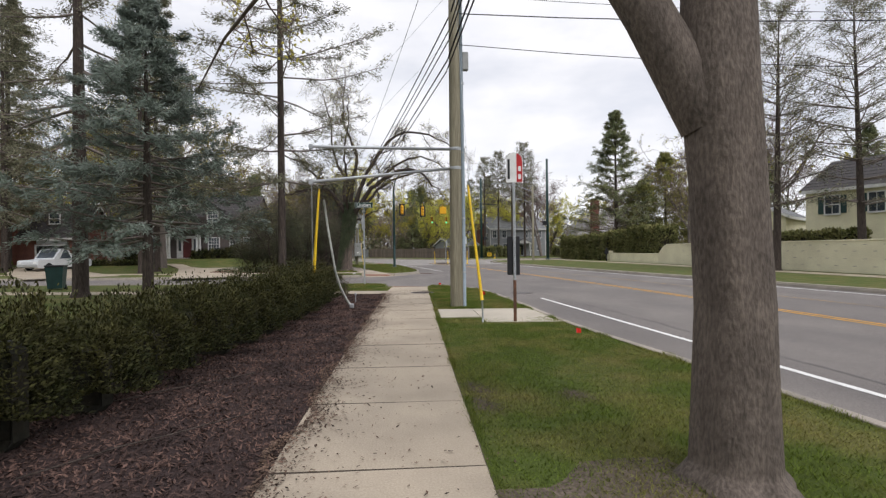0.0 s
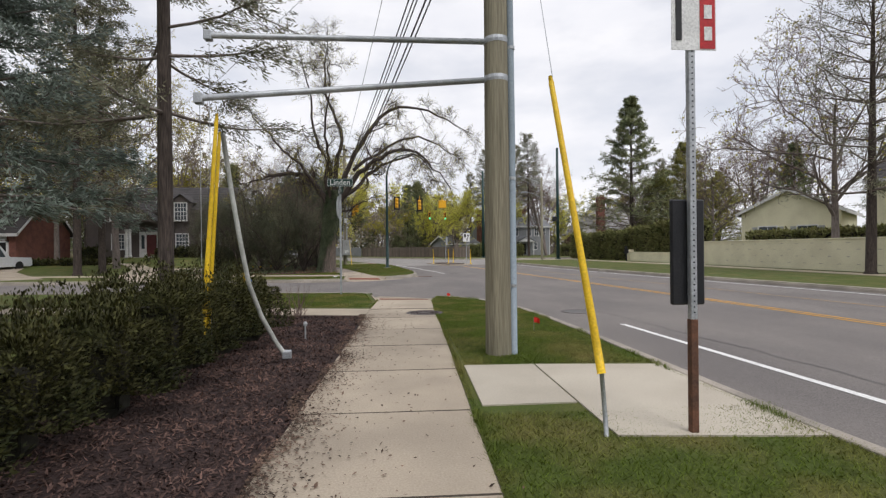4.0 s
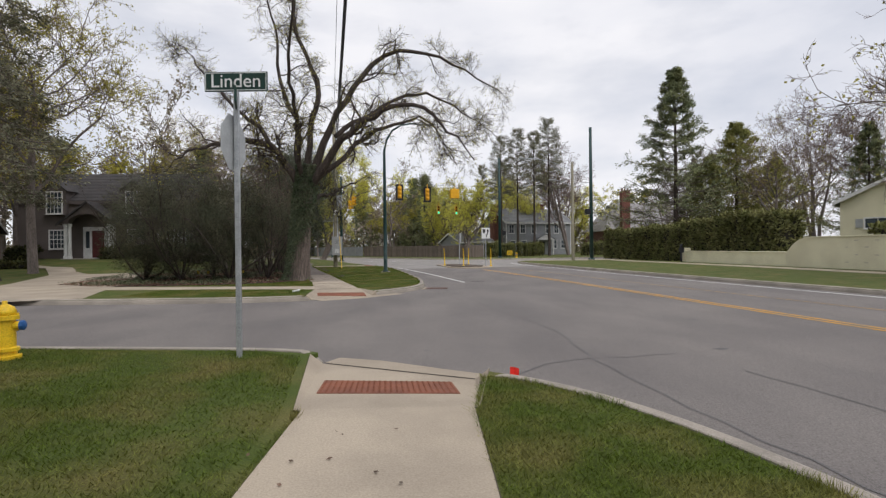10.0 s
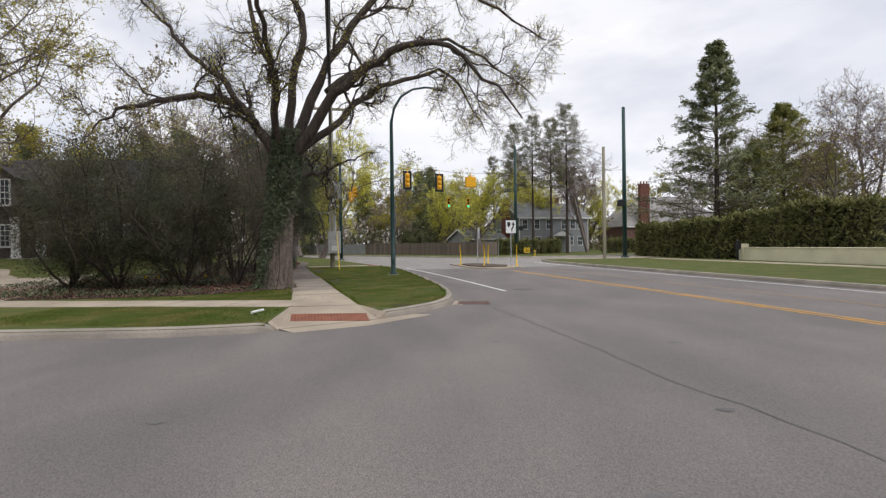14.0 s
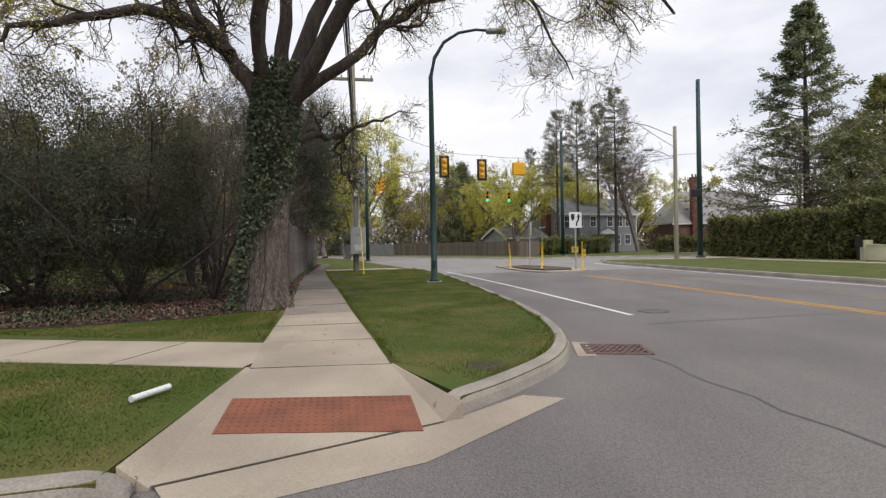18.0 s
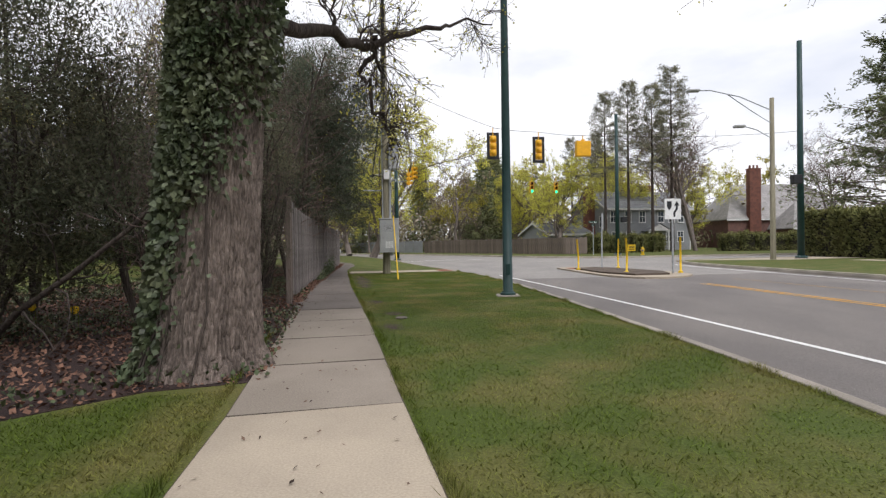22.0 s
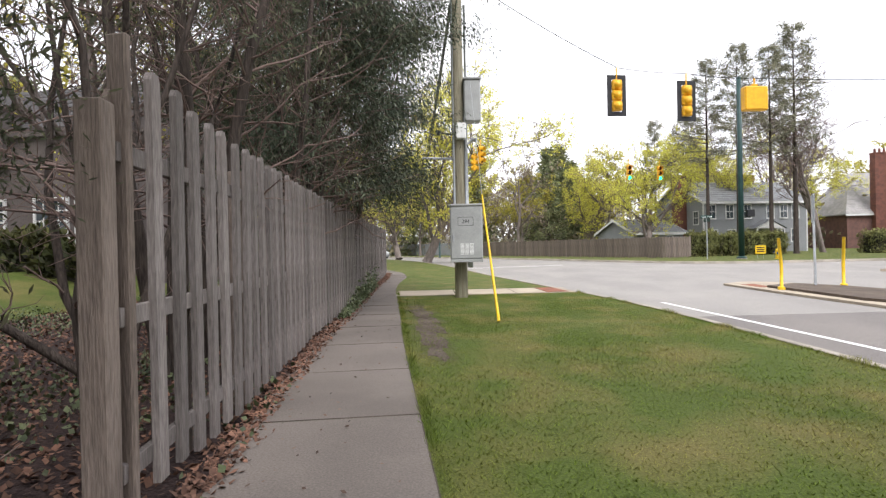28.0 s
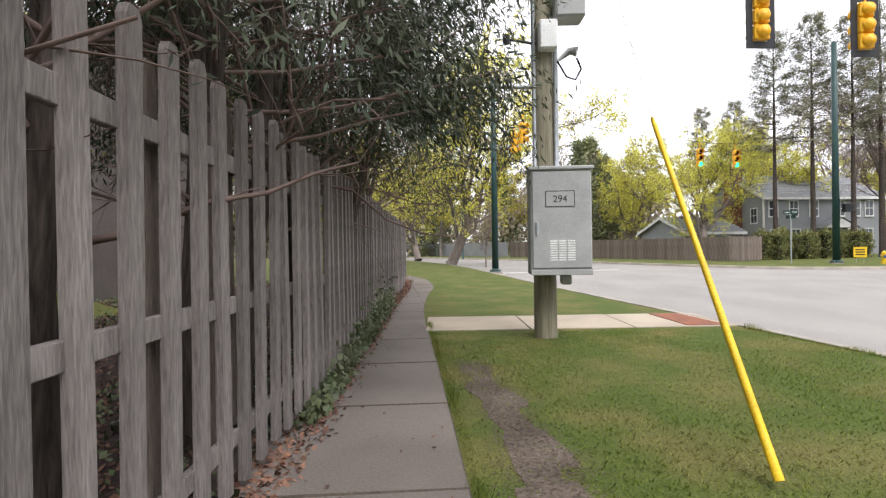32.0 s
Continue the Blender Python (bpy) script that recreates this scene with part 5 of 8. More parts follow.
def road_lid(at, r):
    o = thing("road_manhole", (*at, ROAD), "round iron manhole cover set in the road", "manhole cover", "road manholes")
    part("rim", Geo().lathe([(r, -0.02), (r, 0.006), (r - 0.05, 0.007), (r - 0.06, 0.003), (r - 0.06, -0.02)], 32), m_iron, o)
    part("lid", Geo().lathe([(r - 0.065, -0.02), (r - 0.065, 0.005), (0, 0.006)], 32), m_asphalt2, o)


road_lid((4.05, 18.5), 0.40)
road_lid((3.2, 38.6), 0.30)
gr = thing("storm_grate", (1.20, 35.06, ROAD), "rusty cast-iron storm drain grate in the gutter", "drain grate", turn=-8)
# Thin black plate stands in for the shade of the pit below.
part("pit_shade", Geo().box((-0.34, -0.25, 0.0), (0.34, 0.25, 0.003)), m_black, gr)
part("frame", Geo().box((-0.40, -0.31, -0.02), (0.40, -0.25, 0.016), 0.004).box((-0.40, 0.25, -0.02), (0.40, 0.31, 0.016), 0.004).box((-0.40, -0.25, -0.02), (-0.34, 0.25, 0.016), 0.004).box((0.34, -0.25, -0.02), (0.40, 0.25, 0.016), 0.004), m_grate, gr)
for r in range(3):
    for k in range(9):
        part("bar", Geo().box((-0.09, -0.014, 0.0), (0.09, 0.014, 0.018), 0.004), m_grate, gr, m=pose(-0.29 + k * 0.0725, -0.165 + r * 0.165, 0, 0, 0, 55))
    if r:
        part("cross_bar", Geo().box((-0.34, -0.012, 0.0), (0.34, 0.012, 0.018), 0.004), m_grate, gr, m=pose(0, -0.0825 + (r - 1) * 0.165, 0))
setting("drain_apron", Geo().prism([(0.62, 34.7), (0.85, 34.68), (0.98, 35.5), (0.78, 35.6)], -0.15, ROAD + 0.008), m_concrete, "pale concrete beside the drain", "gutter")

# ---- lamp posts, signal poles ----
lamp = thing("street_lamp", (-1.16, 46.3, 0), "dark green street lamp with a curved arm", "street lamp")
part("base_plate", Geo().box((-0.26, -0.26, -0.05), (0.26, 0.26, 0.03), 0.02), m_kerb, lamp, "concrete footing")
part("base", Geo().lathe([(0.18, 0.03), (0.18, 0.07), (0.15, 0.09), (0.13, 0.12)], 20), m_green_pole, lamp)
arc = [(0, 0, 0.05), (0, 0, 3.0), (0, 0, 6.0), (0.0, 0, 7.1), (0.14, 0, 7.75), (0.48, 0, 8.3), (1.0, 0, 8.62), (1.6, 0, 8.72), (2.0, 0, 8.68)]
part("pole", Geo().tube(arc, [0.115, 0.10, 0.085, 0.075, 0.065, 0.055, 0.05, 0.045, 0.045], 16), m_green_pole, lamp, soft=True)
part("lamp_head", Geo().box((1.95, -0.13, 8.58), (2.65, 0.13, 8.74), 0.05), m_grey_box, lamp, "grey cobra lamp head")
part("hand_hole", Geo().box((-0.05, -0.125, 0.5), (0.05, -0.10, 0.75), 0.008), m_green_pole, lamp)


def bolt_pole(name, at, h, r, label):
    o = thing(name, (*at, 0), label, "signal pole")
    part("footing", Geo().lathe([(0.35, -0.1), (0.35, 0.05), (0.33, 0.06), (0, 0.06)], 20), m_kerb, o, "concrete footing")
    part("base", Geo().lathe([(r * 1.7, 0.06), (r * 1.7, 0.12), (r * 1.15, 0.2)], 16), m_green_pole, o)
    part("pole", Geo().lathe([(r, 0.1), (r * 0.85, h * 0.5), (r * 0.7, h), (0, h + 0.02)], 16), m_green_pole, o, soft=True)
    for k in range(4):
        part("anchor_bolt", Geo().lathe([(0.02, 0.06), (0.02, 0.2)], 6, (r * 1.5 * math.cos(k * 1.571 + 0.78), r * 1.5 * math.sin(k * 1.571 + 0.78), 0)), m_galv, o)
    return o


sp1 = bolt_pole("signal_pole", (18.8, 66.85), 13.45, 0.20, "tall dark green signal pole on the far corner")
part("walk_signal", Geo().box((-0.75, -0.55, 4.6), (-0.2, -0.15, 5.15), 0.03), m_black, sp1, "black pedestrian signal box")
part("bracket", Geo().box((-0.25, -0.35, 4.8), (-0.1, -0.1, 4.86), 0.01), m_black, sp1)
sp2 = bolt_pole("signal_pole", (12.2, 82.2), 13.0, 0.20, "tall dark green signal pole before the grey house")
part("walk_signal", Geo().box((0.25, -0.45, 3.0), (0.75, -0.1, 3.5), 0.03), m_black, sp2, "black pedestrian signal box")
sp3 = bolt_pole("signal_pole", (-7.3, 74.5), 9.6, 0.17, "dark green signal pole with yellow signals")
part("arm", Geo().tube([(0, 0, 6.2), (0.9, -0.4, 6.25)], 0.03, 8), m_galv, sp3)


def head(at, turn, label, lit, size=1.0, backplate=True):
    """A three-lens traffic signal; its lenses look along -y before the turn."""
    o = thing("traffic_signal", at, label, "traffic signal", "signals over the junction", turn=turn)
    s = size
    for k in range(3):
        z = (k - 1) * 0.355 * s
        sec = part("signal_section", Geo().box((-0.17 * s, -0.08 * s, z - 0.172 * s), (0.17 * s, 0.09 * s, z + 0.172 * s), 0.03 * s), m_signal, o)
        part("back_dome", Geo().lathe([(0.15 * s, 0.0), (0.145 * s, 0.05 * s), (0.11 * s, 0.10 * s), (0.05 * s, 0.13 * s), (0, 0.135 * s)], 16, m=pose(0, 0.08 * s, z, -90, 0, 0)), m_signal, sec, soft=True)
        part("lens", Geo().lathe([(0.145 * s, 0.0), (0.13 * s, 0.02 * s), (0.0, 0.035 * s)], 18, m=pose(0, -0.08 * s, z, 90, 0, 0)), m_green_lamp if (lit and k == 0) else m_lens, sec, "lit green lens" if (lit and k == 0) else "dark lens", True)
        vis = Geo()
        for a in np.linspace(-0.5, math.pi + 0.5, 14)[:-1]:
            b = a + (math.pi + 1.0) / 13
            p = [(0.155 * s * math.cos(t), 0.155 * s * math.sin(t)) for t in (a, b)]
            q = [(0.147 * s * math.cos(t), 0.147 * s * math.sin(t)) for t in (a, b)]
            y0, y1 = -0.08 * s, -0.30 * s
            vis.add([(p[0][0], y0, z + p[0][1]), (p[1][0], y0, z + p[1][1]), (p[1][0], y1, z + p[1][1]), (p[0][0], y1, z + p[0][1]),
                     (q[0][0], y0, z + q[0][1]), (q[1][0], y0, z + q[1][1]), (q[1][0], y1, z + q[1][1]), (q[0][0], y1, z + q[0][1])],
                    [(0, 1, 2, 3), (7, 6, 5, 4), (3, 2, 6, 7)])
        part("visor", vis, m_signal, sec)
    if backplate:
        w, h, i, j = 0.33 * s, 0.70 * s, 0.18 * s, 0.545 * s
        part("backplate", Geo().box((-w, -0.02, j), (w, 0.0, h)).box((-w, -0.02, -h), (w, 0.0, -j)).box((-w, -0.02, -j), (-i, 0.0, j)).box((i, -0.02, -j), (w, 0.0, j)), m_black, o, "black louvred backplate")
    part("hanger", Geo().tube([(0, 0, 0.53 * s), (0, 0, 0.95 * s)], 0.025, 8), m_signal, o)
    return o


head((-0.5, 61.26, 6.33), 192, "yellow traffic signal seen from behind with a black backplate", False)
head((1.97, 61.94, 6.2), 192, "yellow traffic signal seen from behind with a black backplate", False)
head((4.05, 79.96, 6.17), 8, "traffic signal showing green, yellow housing", True, 0.98, False)
head((6.39, 81.11, 6.2), 8, "traffic signal showing green, yellow housing", True, 0.98, False)
head((-6.25, 74.0, 6.35), 100, "yellow side-facing traffic signal on a green pole", False, 0.95, False)
head((-5.85, 73.8, 6.75), 60, "yellow side-facing traffic signal on a green pole", False, 0.95, False)
case = thing("case_sign", (4.48, 62.63, 6.32), "yellow box sign hung on the span wire, seen from behind", "box sign", turn=10)
part("box", Geo().box((-0.42, -0.15, -0.42), (0.42, 0.15, 0.42), 0.04), m_signal, case)
part("hanger", Geo().tube([(0, 0, 0.4), (0, 0, 0.72)], 0.03, 8).box((-0.1, -0.06, 0.42), (0.1, 0.06, 0.52), 0.02), m_signal, case)
cable((-5.4, 56.3, 8.3), (-0.5, 61.26, 7.3), 0.1, 0.012)
cable((-0.5, 61.26, 7.28), (1.97, 61.94, 7.15), 0.05, 0.012)
cable((1.97, 61.94, 7.15), (4.48, 62.63, 7.05), 0.05, 0.012)
cable((4.48, 62.63, 7.05), (18.8, 66.85, 7.9), 0.2, 0.012)
cable((-7.3, 74.5, 8.4), (4.05, 79.96, 7.1), 0.25, 0.012)
cable((4.05, 79.96, 7.1), (6.39, 81.11, 7.1), 0.04, 0.012)
cable((6.39, 81.11, 7.1), (12.2, 82.2, 7.8), 0.1, 0.012)


# ---- cabinet pole by the junction ----
cp = thing("utility_pole", (-5.45, 56.3, 0), "weathered utility pole with boxes and conduits", "utility pole", turn=9)
part("post", Geo().lathe([(0.17, -0.1), (0.165, 0.0), (0.15, 3.0), (0.14, 7.0), (0.12, 11.5)], 20), m_wood_pole, cp, soft=True)
for x, y, z1 in ((0.16, -0.10, 5.2), (0.20, 0.02, 7.5), (-0.14, -0.10, 9.0)):
    part("conduit", Geo().tube([(x, y, 0.9), (x, y, 3.0), (x, y, z1)], 0.03, 8), m_galv, cp, "pale steel conduit", True)
part("crossarm", Geo().box((-1.1, -0.06, 10.3), (1.1, 0.06, 10.45), 0.01), m_wood_pole, cp, "wooden crossarm")
for x in (-1.0, -0.6, 0.6, 1.0):
    part("insulator", Geo().lathe([(0.02, 10.45), (0.05, 10.48), (0.04, 10.56), (0.05, 10.58), (0.02, 10.64)], 10, (x, 0, 0)), m_grey_box, cp)
part("upper_box", Geo().box((0.14, -0.30, 4.45), (0.56, 0.05, 5.50), 0.03), m_grey_box, cp, "grey-green upper equipment box")
part("box_hood", Geo().box((0.12, -0.33, 5.50), (0.58, 0.07, 5.55), 0.01), m_grey_box, cp)
part("meter_box", Geo().box((-0.08, -0.30, 4.02), (0.17, -0.12, 4.42), 0.02), m_sign_white, cp, "white meter box")
part("side_arm", Geo().tube([(-0.05, -0.05, 3.55), (-0.95, -0.1, 3.57)], 0.028, 8), m_galv, cp, "short steel side arm", True)
part("side_lamp", Geo().tube([(0.2, -0.12, 3.9), (0.34, -0.2, 4.0), (0.44, -0.24, 3.98)], [0.02, 0.05, 0.07], 10), m_grey_box, cp, "small grey lamp", True)
part("cable_loop", Geo().tube([(0.2, -0.1, 3.9), (0.3, -0.2, 3.65), (0.42, -0.22, 3.6), (0.5, -0.22, 3.75), (0.44, -0.22, 3.9)], 0.014, 6), m_cable, cp, soft=True)
part("bracket_arm", Geo().tube([(-0.1, -0.1, 4.15), (-0.5, -0.15, 4.2)], 0.02, 8).lathe([(0.05, 4.14), (0.05, 4.26)], 8, (-0.52, -0.15, 0)), m_black, cp)
cb = thing("control_cabinet", (-5.27, 55.93, 0.92), "grey steel traffic control cabinet numbered 294 on a pole", "control cabinet", turn=6)
part("body", Geo().box((-0.40, -0.20, 0.0), (0.40, 0.20, 1.40), 0.015), m_grey_box, cb)
part("hood", Geo().box((-0.43, -0.24, 1.38), (0.43, 0.22, 1.43), 0.012), m_grey_box, cb, "overhanging cabinet hood")
door = part("door", Geo().box((-0.375, -0.222, 0.09), (0.385, -0.202, 1.36), 0.008), m_grey_box, cb)
part("base_lip", Geo().box((-0.40, -0.225, 0.0), (0.40, -0.205, 0.07), 0.005), m_grey_box, cb)
part("handle", Geo().box((-0.335, -0.25, 0.52), (-0.305, -0.222, 0.70), 0.008), m_galv, door, "chrome handle")
for c in range(3):
    for r in range(9):
        part("vent_slot", Geo().box((-0.15 + c * 0.115, -0.2265, 0.19 + r * 0.031), (-0.055 + c * 0.115, -0.2225, 0.208 + r * 0.031)), m_sign_white, door)
plate = part("number_plate", Geo().box((-0.20, -0.2265, 0.90), (0.17, -0.2225, 1.10), 0.0), m_grey_box, door)
part("plate_border", Geo().box((-0.205, -0.229, 0.895), (0.175, -0.2262, 0.903)).box((-0.205, -0.229, 1.097), (0.175, -0.2262, 1.105)).box((-0.205, -0.229, 0.903), (-0.197, -0.2262, 1.097)).box((0.167, -0.229, 0.903), (0.175, -0.2262, 1.097)), m_black, door)
letters("294", 0.125, m_black, door, pose(-0.015, -0.2275, 0.995, 90, 0, 0), "number")
part("bottom_socket", Geo().box((0.02, -0.05, -0.14), (0.16, 0.1, 0.0), 0.02), m_grey_box, cb)
g5 = guard((-4.40, 51.78, 0), (0, 0.02, 0.05), (-0.31, 1.32, 2.30), "long yellow guy-wire guard leaning over the verge", 0.021)
part("guy_wire", Geo().tube([(-0.31, 1.32, 2.30), (-0.98, 4.4, 8.6)], 0.004, 5), m_galv, g5)

# ---- fence along the north pavement ----
fence = thing("picket_fence", (0, 0, 0), "tall weathered grey wooden board fence", "fence")
fl = along(rounded([(-5.93, 45.36), (-6.22, 46.6), (-6.66, 48.6), (-7.15, 50.8), (-7.55, 53.2), (-8.15, 56.4), (-8.85, 60.0), (-9.6, 64.5), (-10.6, 69)], 1), 0.258)
pk_f = Geo().prism([(-0.047, 0.06), (0.047, 0.06), (0.047, 2.06), (0.027, 2.10), (-0.027, 2.10), (-0.047, 2.06)], -0.019, 0.019, pose(0, 0, 0, 90, 0, 0)).mesh("picket")
pk_f.materials.append(m_fence)
pk_b = Geo().prism([(-0.045, 0.08), (0.045, 0.08), (0.045, 2.02), (0.025, 2.06), (-0.025, 2.06), (-0.045, 2.02)], -0.011, 0.011, pose(0, 0, 0, 90, 0, 0)).mesh("picket_back")
pk_b.materials.append(m_fence_back)
for i, (p, q) in enumerate(zip(fl, fl[1:])):
    t = math.degrees(math.atan2(q.y - p.y, q.x - p.x))
    n = Vector((q.y - p.y, p.x - q.x)).normalized()
    f0 = p + n * 0.035
    if not i:
        part("end_board", Geo().box((-0.055, -0.02, -0.1), (0.05, 0.02, 2.30), 0.008), m_fence_back, fence, "tall grey end board", m=pose(p.x, p.y, 0, 0, 0, t + 75))
    else:
        part("picket", pk_f, m_fence, fence, m=pose(f0.x, f0.y, random.uniform(-0.02, 0.02) + max(0.03, 0.14 - 0.025 * i), random.uniform(-0.6, 0.6), random.uniform(-0.5, 0.5), t + random.uniform(-2, 2)))
    b0 = p - n * 0.035
    if i % 3 == 0:
        part("back_picket", pk_b, m_fence_back, fence, m=pose(b0.x, b0.y, random.uniform(-0.02, 0.02), 0, random.uniform(-0.5, 0.5), t))
for i in range(0, len(fl) - 8, 8):
    p, q = fl[i], fl[i + 8]
    t, l = math.degrees(math.atan2(q.y - p.y, q.x - p.x)), (q - p).length
    for z in (0.32, 1.02, 1.76):
        part("rail", Geo().box((-0.06, -0.019, z - 0.045), (l + 0.0, 0.019, z + 0.045), 0.004), m_fence, fence, m=pose(p.x, p.y, 0, 0, 0, t))
    part("fence_post", Geo().box((-0.06, -0.055, -0.2), (0.05, 0.055, 1.98 if i else 1.95), 0.006), m_fence_back, fence, m=pose(p.x - (0.10 if i else -0.03), p.y - (0.03 if i else 0.17), 0, 0, 0, t))

# ---- ground cover west of the north pavement ----
bed = [(-3.95, 39.0), (-4.55, 41.0), (-5.33, 44.2), (-6.2, 47.6), (-6.95, 50.3), (-8.3, 55.9), (-8.9, 58.7), (-10.2, 66), (-17, 68), (-16, 46), (-14.5, 38.6), (-12, 37.0), (-9.5, 36.9), (-7.4, 37.05), (-5.5, 37.95), (-4.9, 38.65)]
setting("leafy_bed", Geo().prism(bed, -0.05, 0.006), m_mulch, "shaded bed of dead leaves and ivy under the trees", "planting bed")
rng = np.random.default_rng(51)


def inside(poly, p):
    x, y = p[:, 0], p[:, 1]
    ok = np.zeros(len(p), bool)
    for (x0, y0), (x1, y1) in zip(poly, poly[1:] + poly[:1]):
        hit = ((y0 > y) != (y1 > y)) & (x < (x1 - x0) * (y - y0) / (y1 - y0 + 1e-12) + x0)
        ok ^= hit
    return ok


def scatter(rng, poly, n, z=0.0):
    a = np.array(poly)
    p = rng.uniform(a.min(0), a.max(0), (n, 2))
    p = p[inside(poly, p)]
    return np.column_stack([p, np.full(len(p), z)])


def flat_bits(rng, at, size, long, tilt=0.35):
    """Scraps that lie about; a bent four-sided piece each."""
    n = len(at)
    a = rng.uniform(0, 6.28, n)
    d = np.stack([np.cos(a), np.sin(a), rng.normal(size=n) * tilt], 1)
    s = np.stack([-np.sin(a), np.cos(a), rng.normal(size=n) * tilt], 1)
    z = size * rng.uniform(0.5, 1.5, (n, 1))
    c = at + np.array([0, 0, 0.012]) + np.array([0, 0, 1]) * z * 0.3
    return np.stack([c - d * z * long / 2, c - s * z / 2, c + d * z * long / 2, c + s * z / 2], 1)


def stuff(name, me, material, label, category):
    return tagged(part(name, me, material), label, category, kind="stuff")


stuff("dead_leaves", fast_mesh("dead_leaves", flat_bits(rng, scatter(rng, bed, 90000), 0.033, 1.4, 0.5), 4), m_litter, "brown dead leaves under the trees", "dead leaves")
iv = scatter(rng, bed, 70000, 0.03)
iv = iv[(np.sin(iv[:, 0] * 1.7 + 3) + np.sin(iv[:, 1] * 1.3 + 3) + rng.normal(size=len(iv)) * 0.5) > -0.15]
iv[:, 2] += rng.uniform(0, 0.10, len(iv))
stuff("ground_ivy", fast_mesh("ground_ivy", leaves(rng, iv, 0.040, 1.2, np.array([0, 0, 0.5])), 4, np.array([0, 0, 1.0]) + rng.normal(size=(len(iv), 3)) * 0.35), m_ivy, "low green ivy covering the ground", "ground ivy")
# ivy and leaves along the foot of the fence
edge_pts = np.array([tuple(p) for p in along([tuple(q) for q in fl], 0.01)])
k = rng.integers(0, len(edge_pts), 9000)
c = np.column_stack([edge_pts[k] + rng.normal(size=(9000, 2)) * 0.05 + np.array([0.13, 0.02]) * rng.uniform(0.2, 1.7, (9000, 1)), np.zeros(9000)])
stuff("fence_litter", fast_mesh("fence_litter", flat_bits(rng, c, 0.024, 1.6, 0.5), 4), m_litter, "dry brown leaves along the fence foot", "dead leaves")
sel = edge_pts[(edge_pts[:, 1] > 52.3) & (edge_pts[:, 1] < 60)]
k = rng.integers(0, len(sel), 2000)
tall = np.clip((sel[k][:, 1] - 51) / 6, 0.05, 1)
c = np.column_stack([sel[k] + np.array([0.12, 0.03]) + rng.normal(size=(2000, 2)) * 0.05, np.abs(rng.normal(size=2000)) * 0.26 * tall + 0.02])
stuff("fence_ivy", fast_mesh("fence_ivy", leaves(rng, c, 0.055, 1.2), 4), m_ivy, "ivy growing at the foot of the fence", "ivy")

# ---- evergreens west of the north pavement ----
for i, (x, y, r, h, n, low, splay) in enumerate(((-6.6, 41.3, 1.25, 4.4, 7000, 0.20, 0.22), (-8.1, 40.5, 1.75, 5.1, 58000, 0.0, 0.42), (-10.2, 40.3, 1.85, 5.5, 56000, 0.0, 0.42), (-12.0, 40.7, 1.7, 4.9, 46000, 0.0, 0.40),
                                       (-7.6, 43.8, 1.5, 5.2, 5000, 0.28, 0.22), (-9.8, 43.2, 1.7, 5.4, 6000, 0.2, 0.22), (-6.2, 44.3, 0.75, 4.6, 26000, 0.03, 0.10))):
    shrub("yew_bush", (x, y), "dense dark evergreen bush with brown inner twigs", r, h, 60 + i, m_cedar, n if 0 < i < 4 or i == 6 else n * 2, (0.015, 0.021, 0.021, 0.021, 0.015, 0.015, 0.011)[i], low, (7, 9, 9, 9, 4, 4, 5)[i], splay=splay, long=3.2 if 0 < i < 4 else 4.0, clumps=330 if 0 < i < 4 else 90)

for x, y, h, k in ((-7.15, 46.5, 5.4, 91), (-7.9, 47.6, 6.0, 92)):
    shrub("bare_shrub", (x, y), "thin brown slanting stems with few needles", 1.1, h, k, m_cedar, 2500, 0.014, 0.62, 4, splay=0.26, long=4.0)


def cedar(at, h, r, seed, low, label, m=30000, lean=0.16):
    rng = np.random.default_rng(seed)
    ob = thing("cedar_tree", (*at, 0), label, "tree", "cedars behind the fence")
    n = 4
    d = rng.normal(size=(n, 3)) * lean + np.array([0, 0, 1.0])
    P1, R1 = limbs(rng, rng.normal(size=(n, 3)) * np.array([0.18, 0.3, 0]), d, h * 0.92, 0.085, 7, 0.05, 0.04, 0.2)
    a2, d2, r2 = fork(rng, P1, R1, 30, 1.15, 0.18)
    P2, R2 = limbs(rng, a2, d2, r * rng.uniform(0.5, 1.05, len(a2)), np.maximum(r2 * 0.28, 0.010), 6, 0.2, 0.02)
    a3, d3, r3 = fork(rng, P2, R2, 6, 0.7, 0.2)
    P3, R3 = limbs(rng, a3, d3, r * 0.34 * rng.uniform(0.5, 1.2, len(a3)), 0.0055, 4, 0.25)
    for j in range(n):
        part("trunk", tubes("trunk", P1[j:j + 1], R1[j:j + 1], 8), m_bark, ob)
    part("bough", tubes("bough", P2, R2, 4), m_twig, ob)["kind"] = "stuff"
    part("dry_twig", tubes("dry_twig", P3, R3, 3), m_twig, ob)["kind"] = "stuff"
    pool = np.concatenate([P3.reshape(-1, 3), P2[:, 3:].reshape(-1, 3)])
    pool = pool[(pool[:, 2] > low * h) & (np.hypot(pool[:, 0], pool[:, 1]) > r * 0.55 * np.clip((h - pool[:, 2]) / h * 1.3, 0, 1))]
    i = rng.integers(0, len(pool), m)
    c = pool[i] + rng.normal(size=(m, 3)) * 0.13
    out = unit(c * np.array([1, 1, 0]))
    part("foliage", fast_mesh("foliage", leaves(rng, c, 0.019, 4.8, out * 0.35 - np.array([0, 0, 0.25]), 0.4), 4, out + np.array([0, 0, 0.5]) + rng.normal(size=c.shape) * 0.4), m_cedar_dark if m > 20000 else m_cedar, ob)
    return ob


